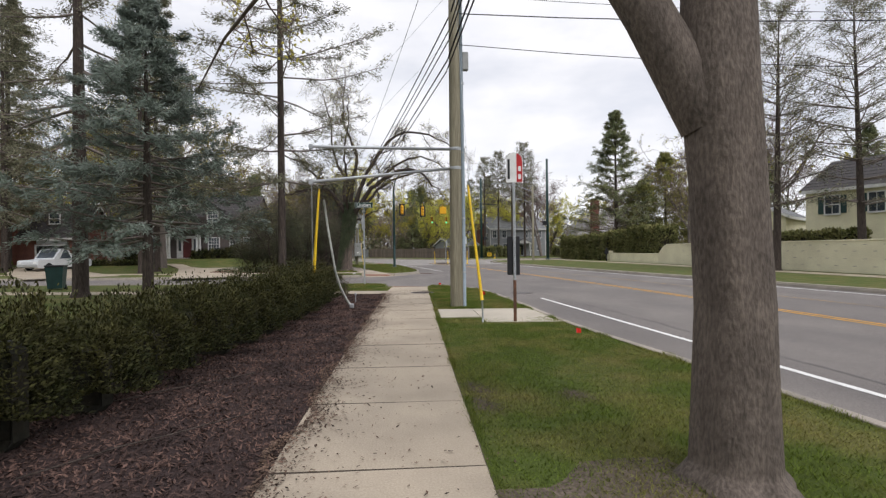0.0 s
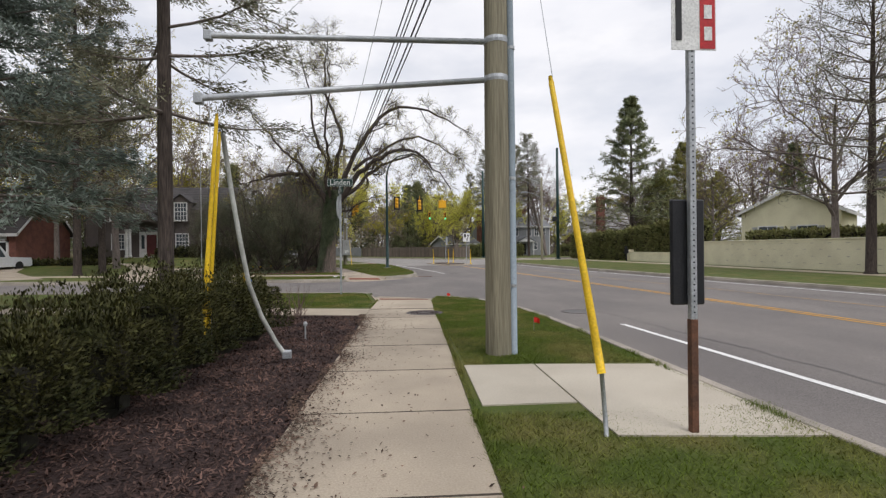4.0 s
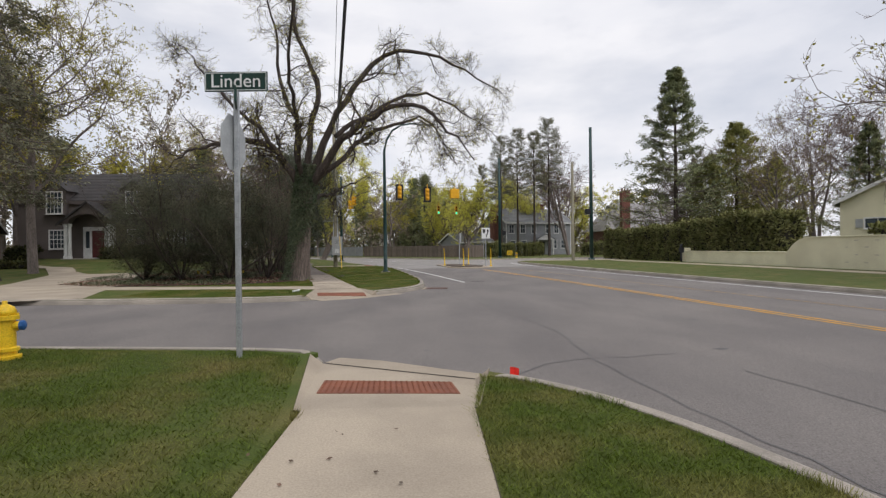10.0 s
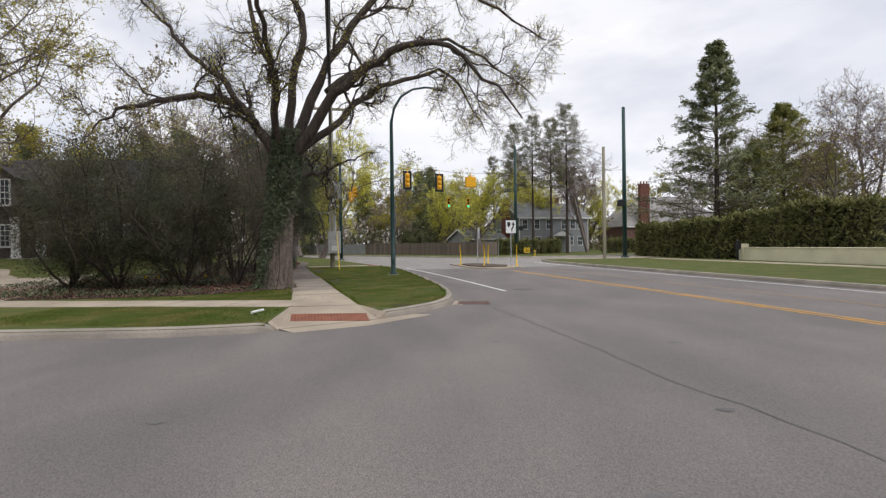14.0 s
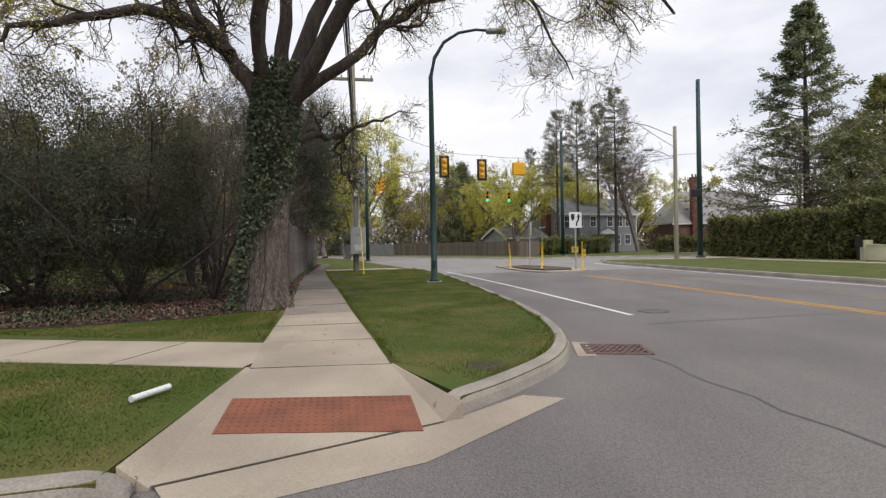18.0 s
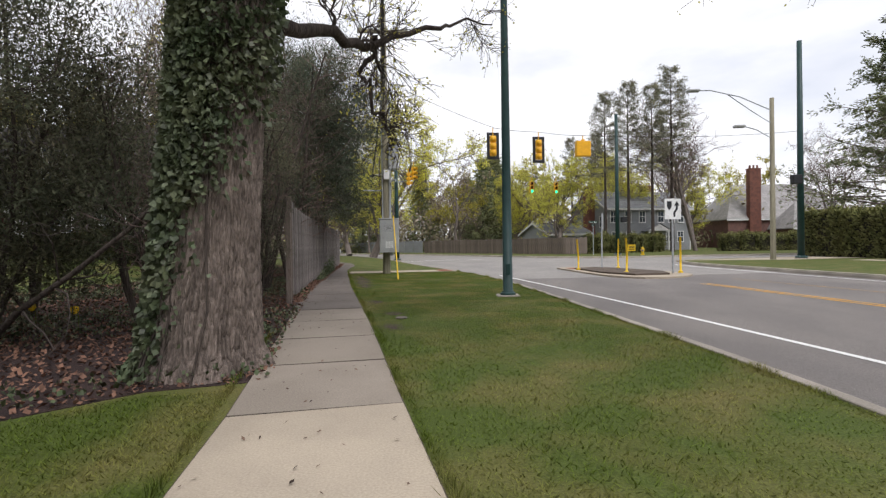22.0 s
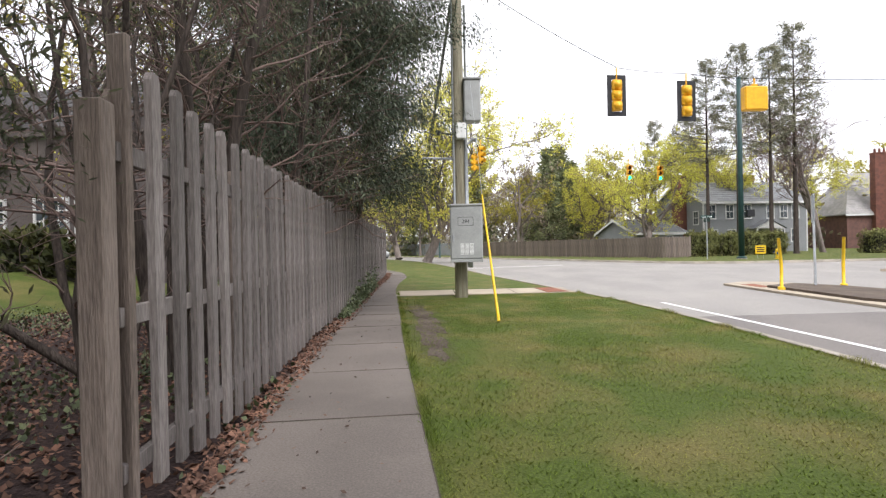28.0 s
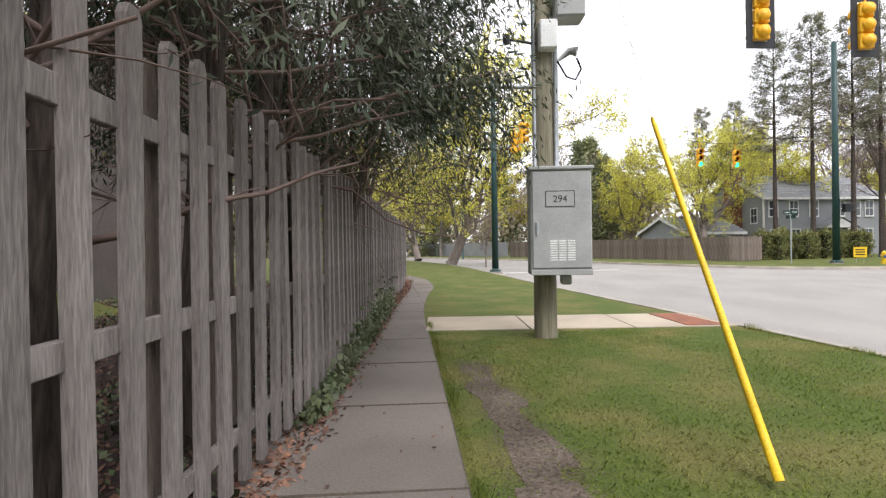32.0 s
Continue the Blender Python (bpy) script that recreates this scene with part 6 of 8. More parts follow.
for i, (x, y, h, r, low, n) in enumerate(((-7.6, 48.3, 7.4, 1.9, 0.40, 5000), (-8.0, 52.4, 8.0, 2.9, 0.27, 105000), (-8.6, 55.4, 8.8, 3.1, 0.27, 84000), (-9.4, 58.6, 8.6, 3.1, 0.24, 50000), (-10.4, 62.4, 8.2, 2.8, 0.2, 16000), (-9.2, 46.3, 6.2, 1.9, 0.3, 3500), (-7.9, 50.2, 7.6, 2.0, 0.42, 9000))):
    cedar((x, y), h, r, 80 + i, low, "dark cedar over the fence with bare brown inner branches", n, 0.09 if 0 < i < 4 else 0.14)


# ---- houses ----
def window(parent, m, w, h, cols=2, rows=2, sill=True, shutters=None):
    """A framed window before a wall that looks along -y."""
    f, d = 0.09, 0.05
    fr = part("window", Geo().box((-w / 2 - f, -d, -h / 2 - f), (w / 2 + f, 0.02, -h / 2)).box((-w / 2 - f, -d, h / 2), (w / 2 + f, 0.02, h / 2 + f)).box((-w / 2 - f, -d, -h / 2), (-w / 2, 0.02, h / 2)).box((w / 2, -d, -h / 2), (w / 2 + f, 0.02, h / 2)), m_trim, parent, "white-framed window", m=m)
    part("pane", Geo().box((-w / 2, -0.012, -h / 2), (w / 2, -0.004, h / 2)), m_glass, fr, "dark reflecting glass")
    g = Geo()
    for i in range(1, cols):
        x = -w / 2 + w * i / cols
        g.box((x - 0.018, -0.03, -h / 2), (x + 0.018, -0.013, h / 2))
    for j in range(1, rows):
        z = -h / 2 + h * j / rows
        e = 0.032 if j * 2 == rows else 0.018
        g.box((-w / 2, -0.034, z - e), (w / 2, -0.0135, z + e))
    part("muntin", g, m_trim, fr)
    if sill:
        part("sill", Geo().box((-w / 2 - 0.12, -0.10, -h / 2 - f - 0.04), (w / 2 + 0.12, 0.02, -h / 2 - f), 0.01), m_trim, fr)
    if shutters:
        for s in (-1, 1):
            part("shutter", Geo().box((s * (w / 2 + 0.32) - 0.2, -0.05, -h / 2), (s * (w / 2 + 0.32) + 0.2, 0.0, h / 2), 0.01), shutters, fr)
    return fr


def shell_house(name, at, turn, w, d, base, eave, ridge, wall, roof, label, over=0.35, siding=False, hip=0.0, trim=None):
    """Walls with gable ends left and right, and a pitched roof; the front looks along -y."""
    o = thing(name, (*at, 0), label, "house", turn=turn)
    g = Geo()
    prof = [(0, -0.1), (d, -0.1), (d, eave), (d / 2, eave if hip else ridge), (0, eave)]
    v = [(0, y, z) for y, z in prof] + [(w, y, z) for y, z in prof]
    g.add(v, [(4, 3, 2, 1, 0), (5, 6, 7, 8, 9), (0, 1, 6, 5), (1, 2, 7, 6), (2, 3, 8, 7), (3, 4, 9, 8), (4, 0, 5, 9)])
    part("wall", g, wall, o)
    if siding:
        for k in range(int((eave - base - 0.2) / 0.2)):
            z = base + 0.15 + k * 0.2
            part("clapboard", Geo().box((0.02, -0.022, z), (w - 0.02, 0.0, z + 0.18)), wall, o)
    th, run, rise = 0.16, d / 2, ridge - eave
    sl = rise / run
    for s in (0, 1):
        y0, y1 = (-over, run) if s == 0 else (d + over, run)
        z0 = eave - over * sl
        v = [(-over, y0, z0 + 0.02), (w + over, y0, z0 + 0.02), (w + over - hip, y1, ridge + 0.02), (-over + hip, y1, ridge + 0.02)]
        v += [(x, y, z + th) for x, y, z in v]
        slope = part("roof", Geo().add(v, [(3, 2, 1, 0), (4, 5, 6, 7), (0, 1, 5, 4), (1, 2, 6, 5), (2, 3, 7, 6), (3, 0, 4, 7)]), roof, o, "shingled roof slope")
        n = 9
        g = Geo()
        for k in range(n):
            u = k / n
            ya, za = y0 + (y1 - y0) * u, z0 + 0.02 + th + (ridge - z0) * u
            yb, zb = y0 + (y1 - y0) * (u + 1 / n), z0 + 0.02 + th + (ridge - z0) * (u + 1 / n)
            xa, xb = hip * u, hip * (u + 1 / n)
            g.add([(-over + xa, ya, za + 0.03), (w + over - xa, ya, za + 0.03), (w + over - xb, yb, zb + 0.005), (-over + xb, yb, zb + 0.005), (-over + xa, ya, za), (w + over - xa, ya, za)], [(0, 1, 2, 3), (4, 5, 1, 0)])
        part("shingle_course", g, roof, slope)["kind"] = "stuff"
        part("fascia", Geo().box((-over, y0 - 0.02, z0 - 0.08) if s == 0 else (-over, y0, z0 - 0.08), (w + over, y0, z0 + 0.18) if s == 0 else (w + over, y0 + 0.02, z0 + 0.18)), trim or m_trim, o)
    if hip:
        z0 = eave - over * sl
        for x0, x1 in ((-over, -over + hip), (w + over, w + over - hip)):
            v = [(x0, -over, z0 + 0.02), (x0, d + over, z0 + 0.02), (x1, run, ridge + 0.02)]
            v += [(x, y, z + th) for x, y, z in v]
            part("hip_slope", Geo().add(v, [(0, 1, 2), (5, 4, 3), (0, 3, 4, 1), (1, 4, 5, 2), (2, 5, 3, 0)]), roof, o, "hipped roof end")
    for x in (() if hip else (-over, w + over - 0.04)):
        g = Geo()
        for y0, y1 in ((-over, run), (d + over, run)):
            z0 = eave - over * sl
            g.add([(x, y0, z0 - 0.05), (x, y1, ridge - 0.05), (x, y1, ridge + 0.2), (x, y0, z0 + 0.2), (x + 0.04, y0, z0 - 0.05), (x + 0.04, y1, ridge - 0.05), (x + 0.04, y1, ridge + 0.2), (x + 0.04, y0, z0 + 0.2)],
                  [(3, 2, 1, 0), (4, 5, 6, 7), (0, 1, 5, 4), (2, 3, 7, 6)])
        part("rake_board", g, trim or m_trim, o, m=pose(-0.03 if x < 0 else 0.03, 0, 0))
    return o


def chimney(parent, lo, hi, pots=0):
    c = part("chimney", Geo().box(lo, hi, 0.01), m_brick, parent, "red brick chimney")
    part("chimney_cap", Geo().box((lo[0] - 0.08, lo[1] - 0.08, hi[2]), (hi[0] + 0.08, hi[1] + 0.08, hi[2] + 0.15), 0.02), m_brick, c)
    for k in range(pots):
        x = lo[0] + (hi[0] - lo[0]) * (k + 0.5) / pots
        part("chimney_pot", Geo().lathe([(0.17, hi[2] + 0.15), (0.14, hi[2] + 0.6), (0.16, hi[2] + 0.7), (0.0, hi[2] + 0.7)], 10, (x, (lo[1] + hi[1]) / 2, 0)), m_brick, c)
    g = Geo()
    for z in np.arange(lo[2] + 0.3, hi[2], 0.30):
        g.box((lo[0] - 0.006, lo[1] - 0.006, z), (hi[0] + 0.006, hi[1] + 0.006, z + 0.2))
    part("brick_course", g, m_brick, c)["kind"] = "stuff"
    return c


def at_front(x, z, y=0.0):
    return pose(x, y, z)


# the grey house beyond the junction
h2 = shell_house("grey_house", (17.2, 103.4), 16, 13.0, 9.5, 0.0, 5.75, 8.3, m_siding, m_roof, "grey clapboard house with white trim and brick chimneys", siding=True)
for x in (1.0, 3.2, 5.4, 8.3, 10.0, 11.5):
    window(h2, at_front(x, 4.6, -0.03), 0.85, 1.45, 2, 2)
for x in (1.2, 3.4, 9.6, 11.4):
    window(h2, at_front(x, 1.85, -0.03), 0.85, 1.35, 2, 2)
window(h2, pose(0, 5.6, 4.0, 0, 0, -90), 0.8, 1.4, 2, 2)
window(h2, pose(0, 1.3, 4.0, 0, 0, -90), 0.8, 1.4, 2, 2)
chimney(h2, (-0.9, 3.0, 0), (0.0, 4.6, 8.9))
chimney(h2, (9.6, 5.2, 7.0), (10.7, 6.0, 9.3))
for x in (0.0, 13.0):
    part("corner_board", Geo().box((x - 0.08, -0.045, 0), (x + 0.08, 0.08, 5.7), 0.01), m_trim, h2)
pg = part("porch", Geo().prism([(5.3, 2.65), (8.9, 2.65), (7.1, 3.55)], -0.1, 1.4, pose(0, 0, 0, 90, 0, 0)), m_trim, h2, "small white porch gable")
part("porch_roof", Geo().add([(5.1, -1.5, 2.62), (7.1, -1.5, 3.66), (7.1, 0, 3.66), (5.1, 0, 2.62), (9.1, -1.5, 2.62), (9.1, 0, 2.62)], [(0, 1, 2, 3), (1, 4, 5, 2)]), m_roof, pg)
for x in (5.6, 8.6):
    part("porch_column", Geo().box((x - 0.09, -1.3, 0), (x + 0.09, -1.12, 2.65), 0.01), m_trim, pg)
part("front_door", Geo().box((6.6, -0.06, 0.2), (7.6, 0.0, 2.3), 0.01), m_dark, h2, "dark front door")
ga = shell_house("grey_garage", (8.6, 98.6), 26.4, 6.5, 6.0, 0.0, 2.35, 3.7, m_siding, m_roof, "low grey garage beside the grey house")
window(ga, at_front(4.6, 1.5, -0.03), 0.7, 0.9, 2, 2)
rng = np.random.default_rng(71)
bx = []
for k in range(22):
    u = k / 21
    x, y = 11.6 + 9.6 * u + 0.3 * rng.normal(), 90.2 + 4.6 * u + 0.2 * rng.normal()
    if abs(u - 0.62) > 0.06:
        bx.append(((-0.45, -0.42, 0.0), (0.45, 0.42, rng.uniform(1.65, 2.15)), 26, (x, y)))
hedge("arborvitae", bx, "dark green upright evergreen shrub before the house", m_boxhedge, 260, 0.075, 0.25, 72, "shrub", "evergreens before the grey house")

# the brown house with white columns
h1 = shell_house("brown_house", (-30.0, 58.0), 0, 13.0, 8.0, 0.9, 5.3, 7.9, m_brown_wall, m_roof_dark, "dark brown house with white columns, dormers and a red door", over=0.12, trim=m_brown_wall)
for x in (-27.1, -21.2):
    lx = x + 30
    dm = part("dormer", Geo().prism([(-0.85, 4.3), (0.85, 4.3), (0.85, 6.25), (0, 6.85), (-0.85, 6.25)], -2.2, 0.30, pose(lx, 0, 0, 90, 0, 0)), m_brown_wall, h1, "gabled dormer")
    part("dormer_roof", Geo().add([(lx - 1.05, -0.45, 6.14), (lx, -0.45, 6.98), (lx, 2.4, 6.98), (lx - 1.05, 2.4, 6.14), (lx + 1.05, -0.45, 6.14), (lx + 1.05, 2.4, 6.14), (lx - 1.05, -0.45, 6.02), (lx, -0.45, 6.86), (lx + 1.05, -0.45, 6.02)], [(0, 1, 2, 3), (1, 4, 5, 2), (6, 7, 1, 0), (7, 8, 4, 1)]), m_roof_dark, dm)
    window(h1, at_front(lx, 5.24, -0.33), 1.05, 1.6, 4, 4)
for x, z in ((-27.1, 2.4), (-21.2, 2.4), (-18.9, 2.4), (-17.4, 2.4)):
    window(h1, at_front(x + 30, z, -0.03), 1.1, 1.35, 4, 4)
lx = -24.0 + 30
pr = part("portico", Geo().prism([(-2.0, 3.55), (-1.5, 3.55), (-1.2, 3.95), (-0.6, 4.22), (0, 4.3), (0.6, 4.22), (1.2, 3.95), (1.5, 3.55), (2.0, 3.55), (0, 5.1)], 0.9, 1.5, pose(lx, 0, 0, 90, 0, 0)), m_brown_wall, h1, "gabled portico with an arch")
part("portico_roof", Geo().add([(lx - 2.2, -1.65, 3.5), (lx, -1.65, 5.25), (lx, 0.6, 5.25), (lx - 2.2, 0.6, 3.5), (lx + 2.2, -1.65, 3.5), (lx + 2.2, 0.6, 3.5),
                                (lx - 2.2, -1.65, 3.34), (lx, -1.65, 5.09), (lx + 2.2, -1.65, 3.34)], [(0, 1, 2, 3), (1, 4, 5, 2), (6, 7, 1, 0), (7, 8, 4, 1)]), m_roof_dark, pr)
for s in (-1, 1):
    for dx in (1.45, 1.75):
        part("column", Geo().lathe([(0.17, 0.9), (0.17, 1.05), (0.13, 1.1), (0.12, 3.3), (0.16, 3.36), (0.17, 3.55)], 14, (lx + s * dx, -1.2, 0)), m_trim, pr, "white round column")
part("door_surround", Geo().box((lx - 1.15, -0.1, 0.9), (lx + 1.15, 0.0, 3.35), 0.01), m_trim, h1, "white door surround")
fd = part("front_door", Geo().box((lx - 0.45, -0.15, 0.95), (lx + 0.45, -0.101, 3.05), 0.01), m_door, h1, "dark red front door")
part("door_knob", Geo().lathe([(0.03, 0), (0.04, 0.03), (0.0, 0.06)], 8, m=pose(lx + 0.35, -0.15, 1.95, 90, 0, 0)), m_iron, fd)
for s in (-1, 1):
    part("sidelight", Geo().box((lx + s * 0.8 - 0.14, -0.115, 1.7), (lx + s * 0.8 + 0.14, -0.101, 3.0)), m_glass, h1)
part("step", Geo().box((lx - 1.9, -1.6, -0.1), (lx + 1.9, 0, 0.9), 0.02), m_kerb, h1, "front step")
# the lawn and drive that rise to it
rise = Geo()
nx, ny = 24, 10
for j in range(ny + 1):
    for i in range(nx + 1):
        x, y = -46 + 32 * i / nx, 44 + 14.6 * j / ny
        e = min(1, i / 3, (nx - i) / 3)
        rise.v.append((x, y, -0.02 + 0.93 * (3 * (j / ny) ** 2 - 2 * (j / ny) ** 3) * e))
rise.f = [(j * (nx + 1) + i, j * (nx + 1) + i + 1, (j + 1) * (nx + 1) + i + 1, (j + 1) * (nx + 1) + i) for j in range(ny) for i in range(nx)]
setting("lawn_bank", rise, m_lawn, "lawn that rises gently to the brown house", "lawn", True)


def drive(name, line, w, z, label):
    l, r, n = offset(line, -w / 2), offset(line, w / 2), len(line)
    g = Geo().add([(*p, z[i]) for i, p in enumerate(l)] + [(*p, z[i]) for i, p in enumerate(r)], [(i, n + i, n + i + 1, i + 1) for i in range(n - 1)])
    return setting(name, g, m_concrete, label, "drive")


drive("drive_brown_house", [(-11.5, 31.0), (-13.4, 36.0), (-15.3, 41.0), (-18.0, 47.5), (-21.0, 51.5), (-25, 53.2), (-30, 53.0), (-36, 49.5)], 4.6, [0.010, 0.010, 0.012, 0.10, 0.40, 0.56, 0.55, 0.30], "pale concrete drive curving to the house")
drive("drive_garage", [(-20.8, 33.6), (-25, 38.5), (-29.5, 44.0), (-32.5, 49.5)], 5.0, [0.010, 0.012, 0.03, 0.33], "pale concrete drive to the garage")
rng = np.random.default_rng(73)
hedge("foundation_shrub", [((-0.9, -0.5, 0.0), (0.9, 0.5, rng.uniform(1.5, 1.9)), 0, (x, 56.6)) for x in (-28.8, -22.0, -20.2, -18.4, -16.8)], "rounded dark shrub at the house front", m_yew, 130, 0.14, 0.3, 74, "shrub")
hedge("box_border", [((-1.6, -0.3, 0.0), (1.6, 0.3, 0.75), 8, (x, 50.5)) for x in (-29, -25.6)], "low clipped box border on the lawn", m_yew, 160, 0.12, 0.2, 75, "hedge")

# the brick house with the garage
h0 = shell_house("brick_house", (-46.5, 49.0), 0, 9.0, 9.0, 0, 5.4, 8.2, m_brick, m_roof_dark, "red brick house beside a garage")
for x in (5.2, 7.6):
    for z in (1.7, 4.2):
        window(h0, at_front(x, z, -0.03), 0.9, 1.4, 2, 4)
gg = shell_house("brick_garage", (-37.9, 52.0), 0, 5.8, 7.0, 0, 3.2, 6.4, m_brick, m_roof_dark, "brick garage with an open white-framed door")
# Dark panel on the wall stands in for the shaded garage interior.
part("garage_shade_panel", Geo().box((2.3, -0.05, 0.0), (5.1, -0.01, 2.3)), m_dark, gg, "dark panel for the shaded open garage doorway")
part("garage_frame", Geo().box((2.15, -0.12, 0), (2.3, 0, 2.45)).box((5.1, -0.12, 0), (5.25, 0, 2.45)).box((2.15, -0.12, 2.3), (5.25, 0, 2.45)), m_trim, gg, "white garage door frame")
part("raised_door", Geo().box((2.3, -0.10, 2.5), (5.1, -0.02, 2.9), 0.02), m_sign_back, gg)
dm = part("dormer", Geo().prism([(-0.8, 4.3), (0.8, 4.3), (0.8, 5.6), (0, 6.2), (-0.8, 5.6)], -2.0, -0.9, pose(3.4, 0, 0, 90, 0, 0)), m_brown_wall, gg, "small dormer")
window(gg, at_front(3.4, 5.0, 0.86), 0.9, 0.9, 2, 2)

# big brick house behind the hedge
h3 = shell_house("stone_roofed_house", (41.0, 118.8), 3, 21.0, 11.5, 0, 4.8, 10.6, m_brick_dark, m_slate, "large brick house with a pale slate roof and tall chimney", hip=4.5)
chimney(h3, (3.2, -0.7, 0), (5.0, 0.3, 12.6), 3)
shell_house("stone_roofed_wing", (48.0, 113.4), 3, 9.0, 6.0, 0, 3.2, 6.8, m_brick_dark, m_slate, "brick wing with a pale slate roof", hip=2.6)
for x in (9.5, 12.0, 14.5, 16.5):
    window(h3, at_front(x, 2.2, -0.03), 1.0, 1.5, 3, 3)
    window(h3, at_front(x, 4.6, -0.3), 0.8, 0.9, 2, 2)

bx = [((-0.9, -0.8, 0), (0.9, 0.8, 1.85 + 0.2 * math.sin(k * 1.7)), 3, (28.2 + 1.75 * k, 93.4 + 0.08 * k)) for k in range(8)]
hedge("garden_hedge", bx, "dark clipped garden hedge before the brick house", m_boxhedge, 150, 0.1, 0.3, 78)

# cream houses behind the wall
h4 = shell_house("cream_garage", (34.4, 44.0), 40, 9.0, 7.0, 0, 4.2, 6.0, m_cream, m_roof, "cream painted single-storey wing with white gable trim")
window(h4, pose(0.0, 2.2, 2.7, 0, 0, -90), 1.3, 0.6, 2, 1, shutters=m_grey_box)
window(h4, pose(0.0, 5.0, 2.7, 0, 0, -90), 1.3, 0.6, 2, 1, shutters=m_grey_box)
h5 = shell_house("cream_house", (33.0, 40.0), -70, 16.0, 9.0, 0, 6.0, 8.6, m_cream, m_roof_dark, "cream two-storey house with green shutters")
for x in (2.0, 5.0, 8.0, 11.0):
    window(h5, at_front(x, 4.7, -0.03), 1.0, 1.4, 2, 2, shutters=m_green_pole)
gd = part("garage_door", Geo().box((6.0, -0.06, 0.0), (9.2, 0.0, 2.3), 0.02), m_trim, h5, "white garage door with small panes")
for k in range(4):
    part("pane", Geo().box((6.25 + k * 0.75, -0.075, 1.8), (6.7 + k * 0.75, -0.062, 2.1)), m_glass, gd)

# ---- cream wall and clipped hedge on the far side ----
wl_ = thing("garden_wall", (23.4, 0, 0), "long cream painted brick garden wall with a curved step", "garden wall", kind="structure")
sections = [(-30, -18), (-18, -6), (-6, 6), (6, 18), (18, 30), (30, 44.6)]
for a_, b_ in sections:
    part("wall_section", Geo().box((0, a_ + 0.002, -0.1), (0.32, b_ - 0.002, 1.70)), m_cream, wl_)
    part("coping", Geo().box((-0.05, a_ + 0.002, 1.70), (0.37, b_ - 0.002, 1.78), 0.015), m_cream, wl_)
curve = [(44.6, -0.1), (44.6, 1.70)] + [(44.6 + 1.5 * u, 1.70 - 0.88 * (1 - math.cos(u * math.pi / 2))) for u in np.linspace(0.1, 1, 8)] + [(46.1, -0.1)]
part("curved_step", Geo().prism([(y, z) for y, z in curve], -0.32, 0.0, Matrix(((0, 0, -1, 0), (1, 0, 0, 0), (0, 1, 0, 0), (0, 0, 0, 1)))), m_cream, wl_, "curved wall step")
part("low_wall", Geo().box((0, 46.1, -0.1), (0.32, 57.4, 0.82)), m_cream, wl_)
part("low_coping", Geo().box((-0.05, 46.1, 0.82), (0.37, 57.4, 0.90), 0.015), m_cream, wl_)
part("end_pier", Geo().box((-0.1, 57.4, -0.1), (0.42, 57.95, 1.15), 0.02), m_cream, wl_)
# Darker raised bars stand in for the shade in recessed weep slots.
slots = Geo()
for r, z in enumerate((0.35, 0.75, 1.15, 1.5)):
    for k in range(60):
        y = -28 + k * 1.18 + (r % 2) * 0.59
        if y < 42:
            slots.box((-0.006, y, z), (0.0, y + 0.22, z + 0.03))
part("weep_slot_shade", slots, m_kerb, wl_)["kind"] = "stuff"
pl = thing("pier_lantern", (23.1, 57.6, 0), "dark lantern post with a house plaque at the wall end", "lantern post")
part("post", Geo().box((-0.06, -0.06, 0), (0.06, 0.06, 1.0), 0.01), m_black, pl)
part("plaque", Geo().box((-0.25, -0.09, 0.75), (0.25, -0.06, 1.2), 0.02), m_black, pl)
part("lantern", Geo().lathe([(0.08, 1.0), (0.11, 1.05), (0.11, 1.35), (0.14, 1.37), (0.0, 1.5)], 8), m_black, pl)
bx = [((-0.95, -1.65, 0), (0.95, 1.65, 3.5 + 0.2 * math.sin(k * 1.9)), -2, (25.6 - 0.12 * k + (0 if k < 4 else 0.0), 50.0 + 3.05 * k)) for k in range(4)]
bx += [((-0.95, -1.65, 0), (0.95, 1.65, 3.0 + 0.15 * math.sin(k * 2.3)), 6, (24.3 - 0.35 * k, 61.0 + 3.2 * k)) for k in range(4)]
hedge("tall_hedge", bx, "tall clipped green hedge behind the low wall", m_boxhedge, 210, 0.11, 0.22, 76, group="tall clipped hedge")
hedge("low_hedge", [((-0.6, -2.5, 0), (0.6, 2.5, 2.3), 0, (26.0, y)) for y in (30, 35, 40)], "clipped hedge showing above the wall", m_boxhedge, 120, 0.13, 0.15, 77)


# ---- trees farther off ----
def again(ob, x, y, turn, size, label=""):
    o = copy_thing(ob, pose(x, y, 0, 0, 0, turn) @ Matrix.Scale(size, 4))
    if label:
        o["label"] = label
    return o


fir = conifer("fir_tree", (30.0, 71.0), "tall pointed fir with layered green boughs", 20.8, 0.30, 8.4, 101, m_fir, low=0.06, whorls=23, per=7, droop=0.06, needle=0.085, needles=46000, fluff=0.13, thin=3.0, curve=0.92, gap=0.16)
wide = conifer("olive_conifer", (38.4, 73.0), "broad olive-green conifer beside the tall fir", 15.2, 0.26, 6.8, 105, m_olive, low=0.05, whorls=17, per=7, droop=0.05, needle=0.085, needles=36000, fluff=0.15, thin=2.8, curve=0.7, gap=0.06)
again(wide, 34.2, 71.5, 80, 0.72)
again(wide, 44.0, 74.0, 200, 0.75)
again(fir, 51.0, 69.0, 20, 0.70, "dark green conifer behind the cream house")
again(fir, 58.0, 60.0, 120, 0.8, "dark green conifer behind the cream house")
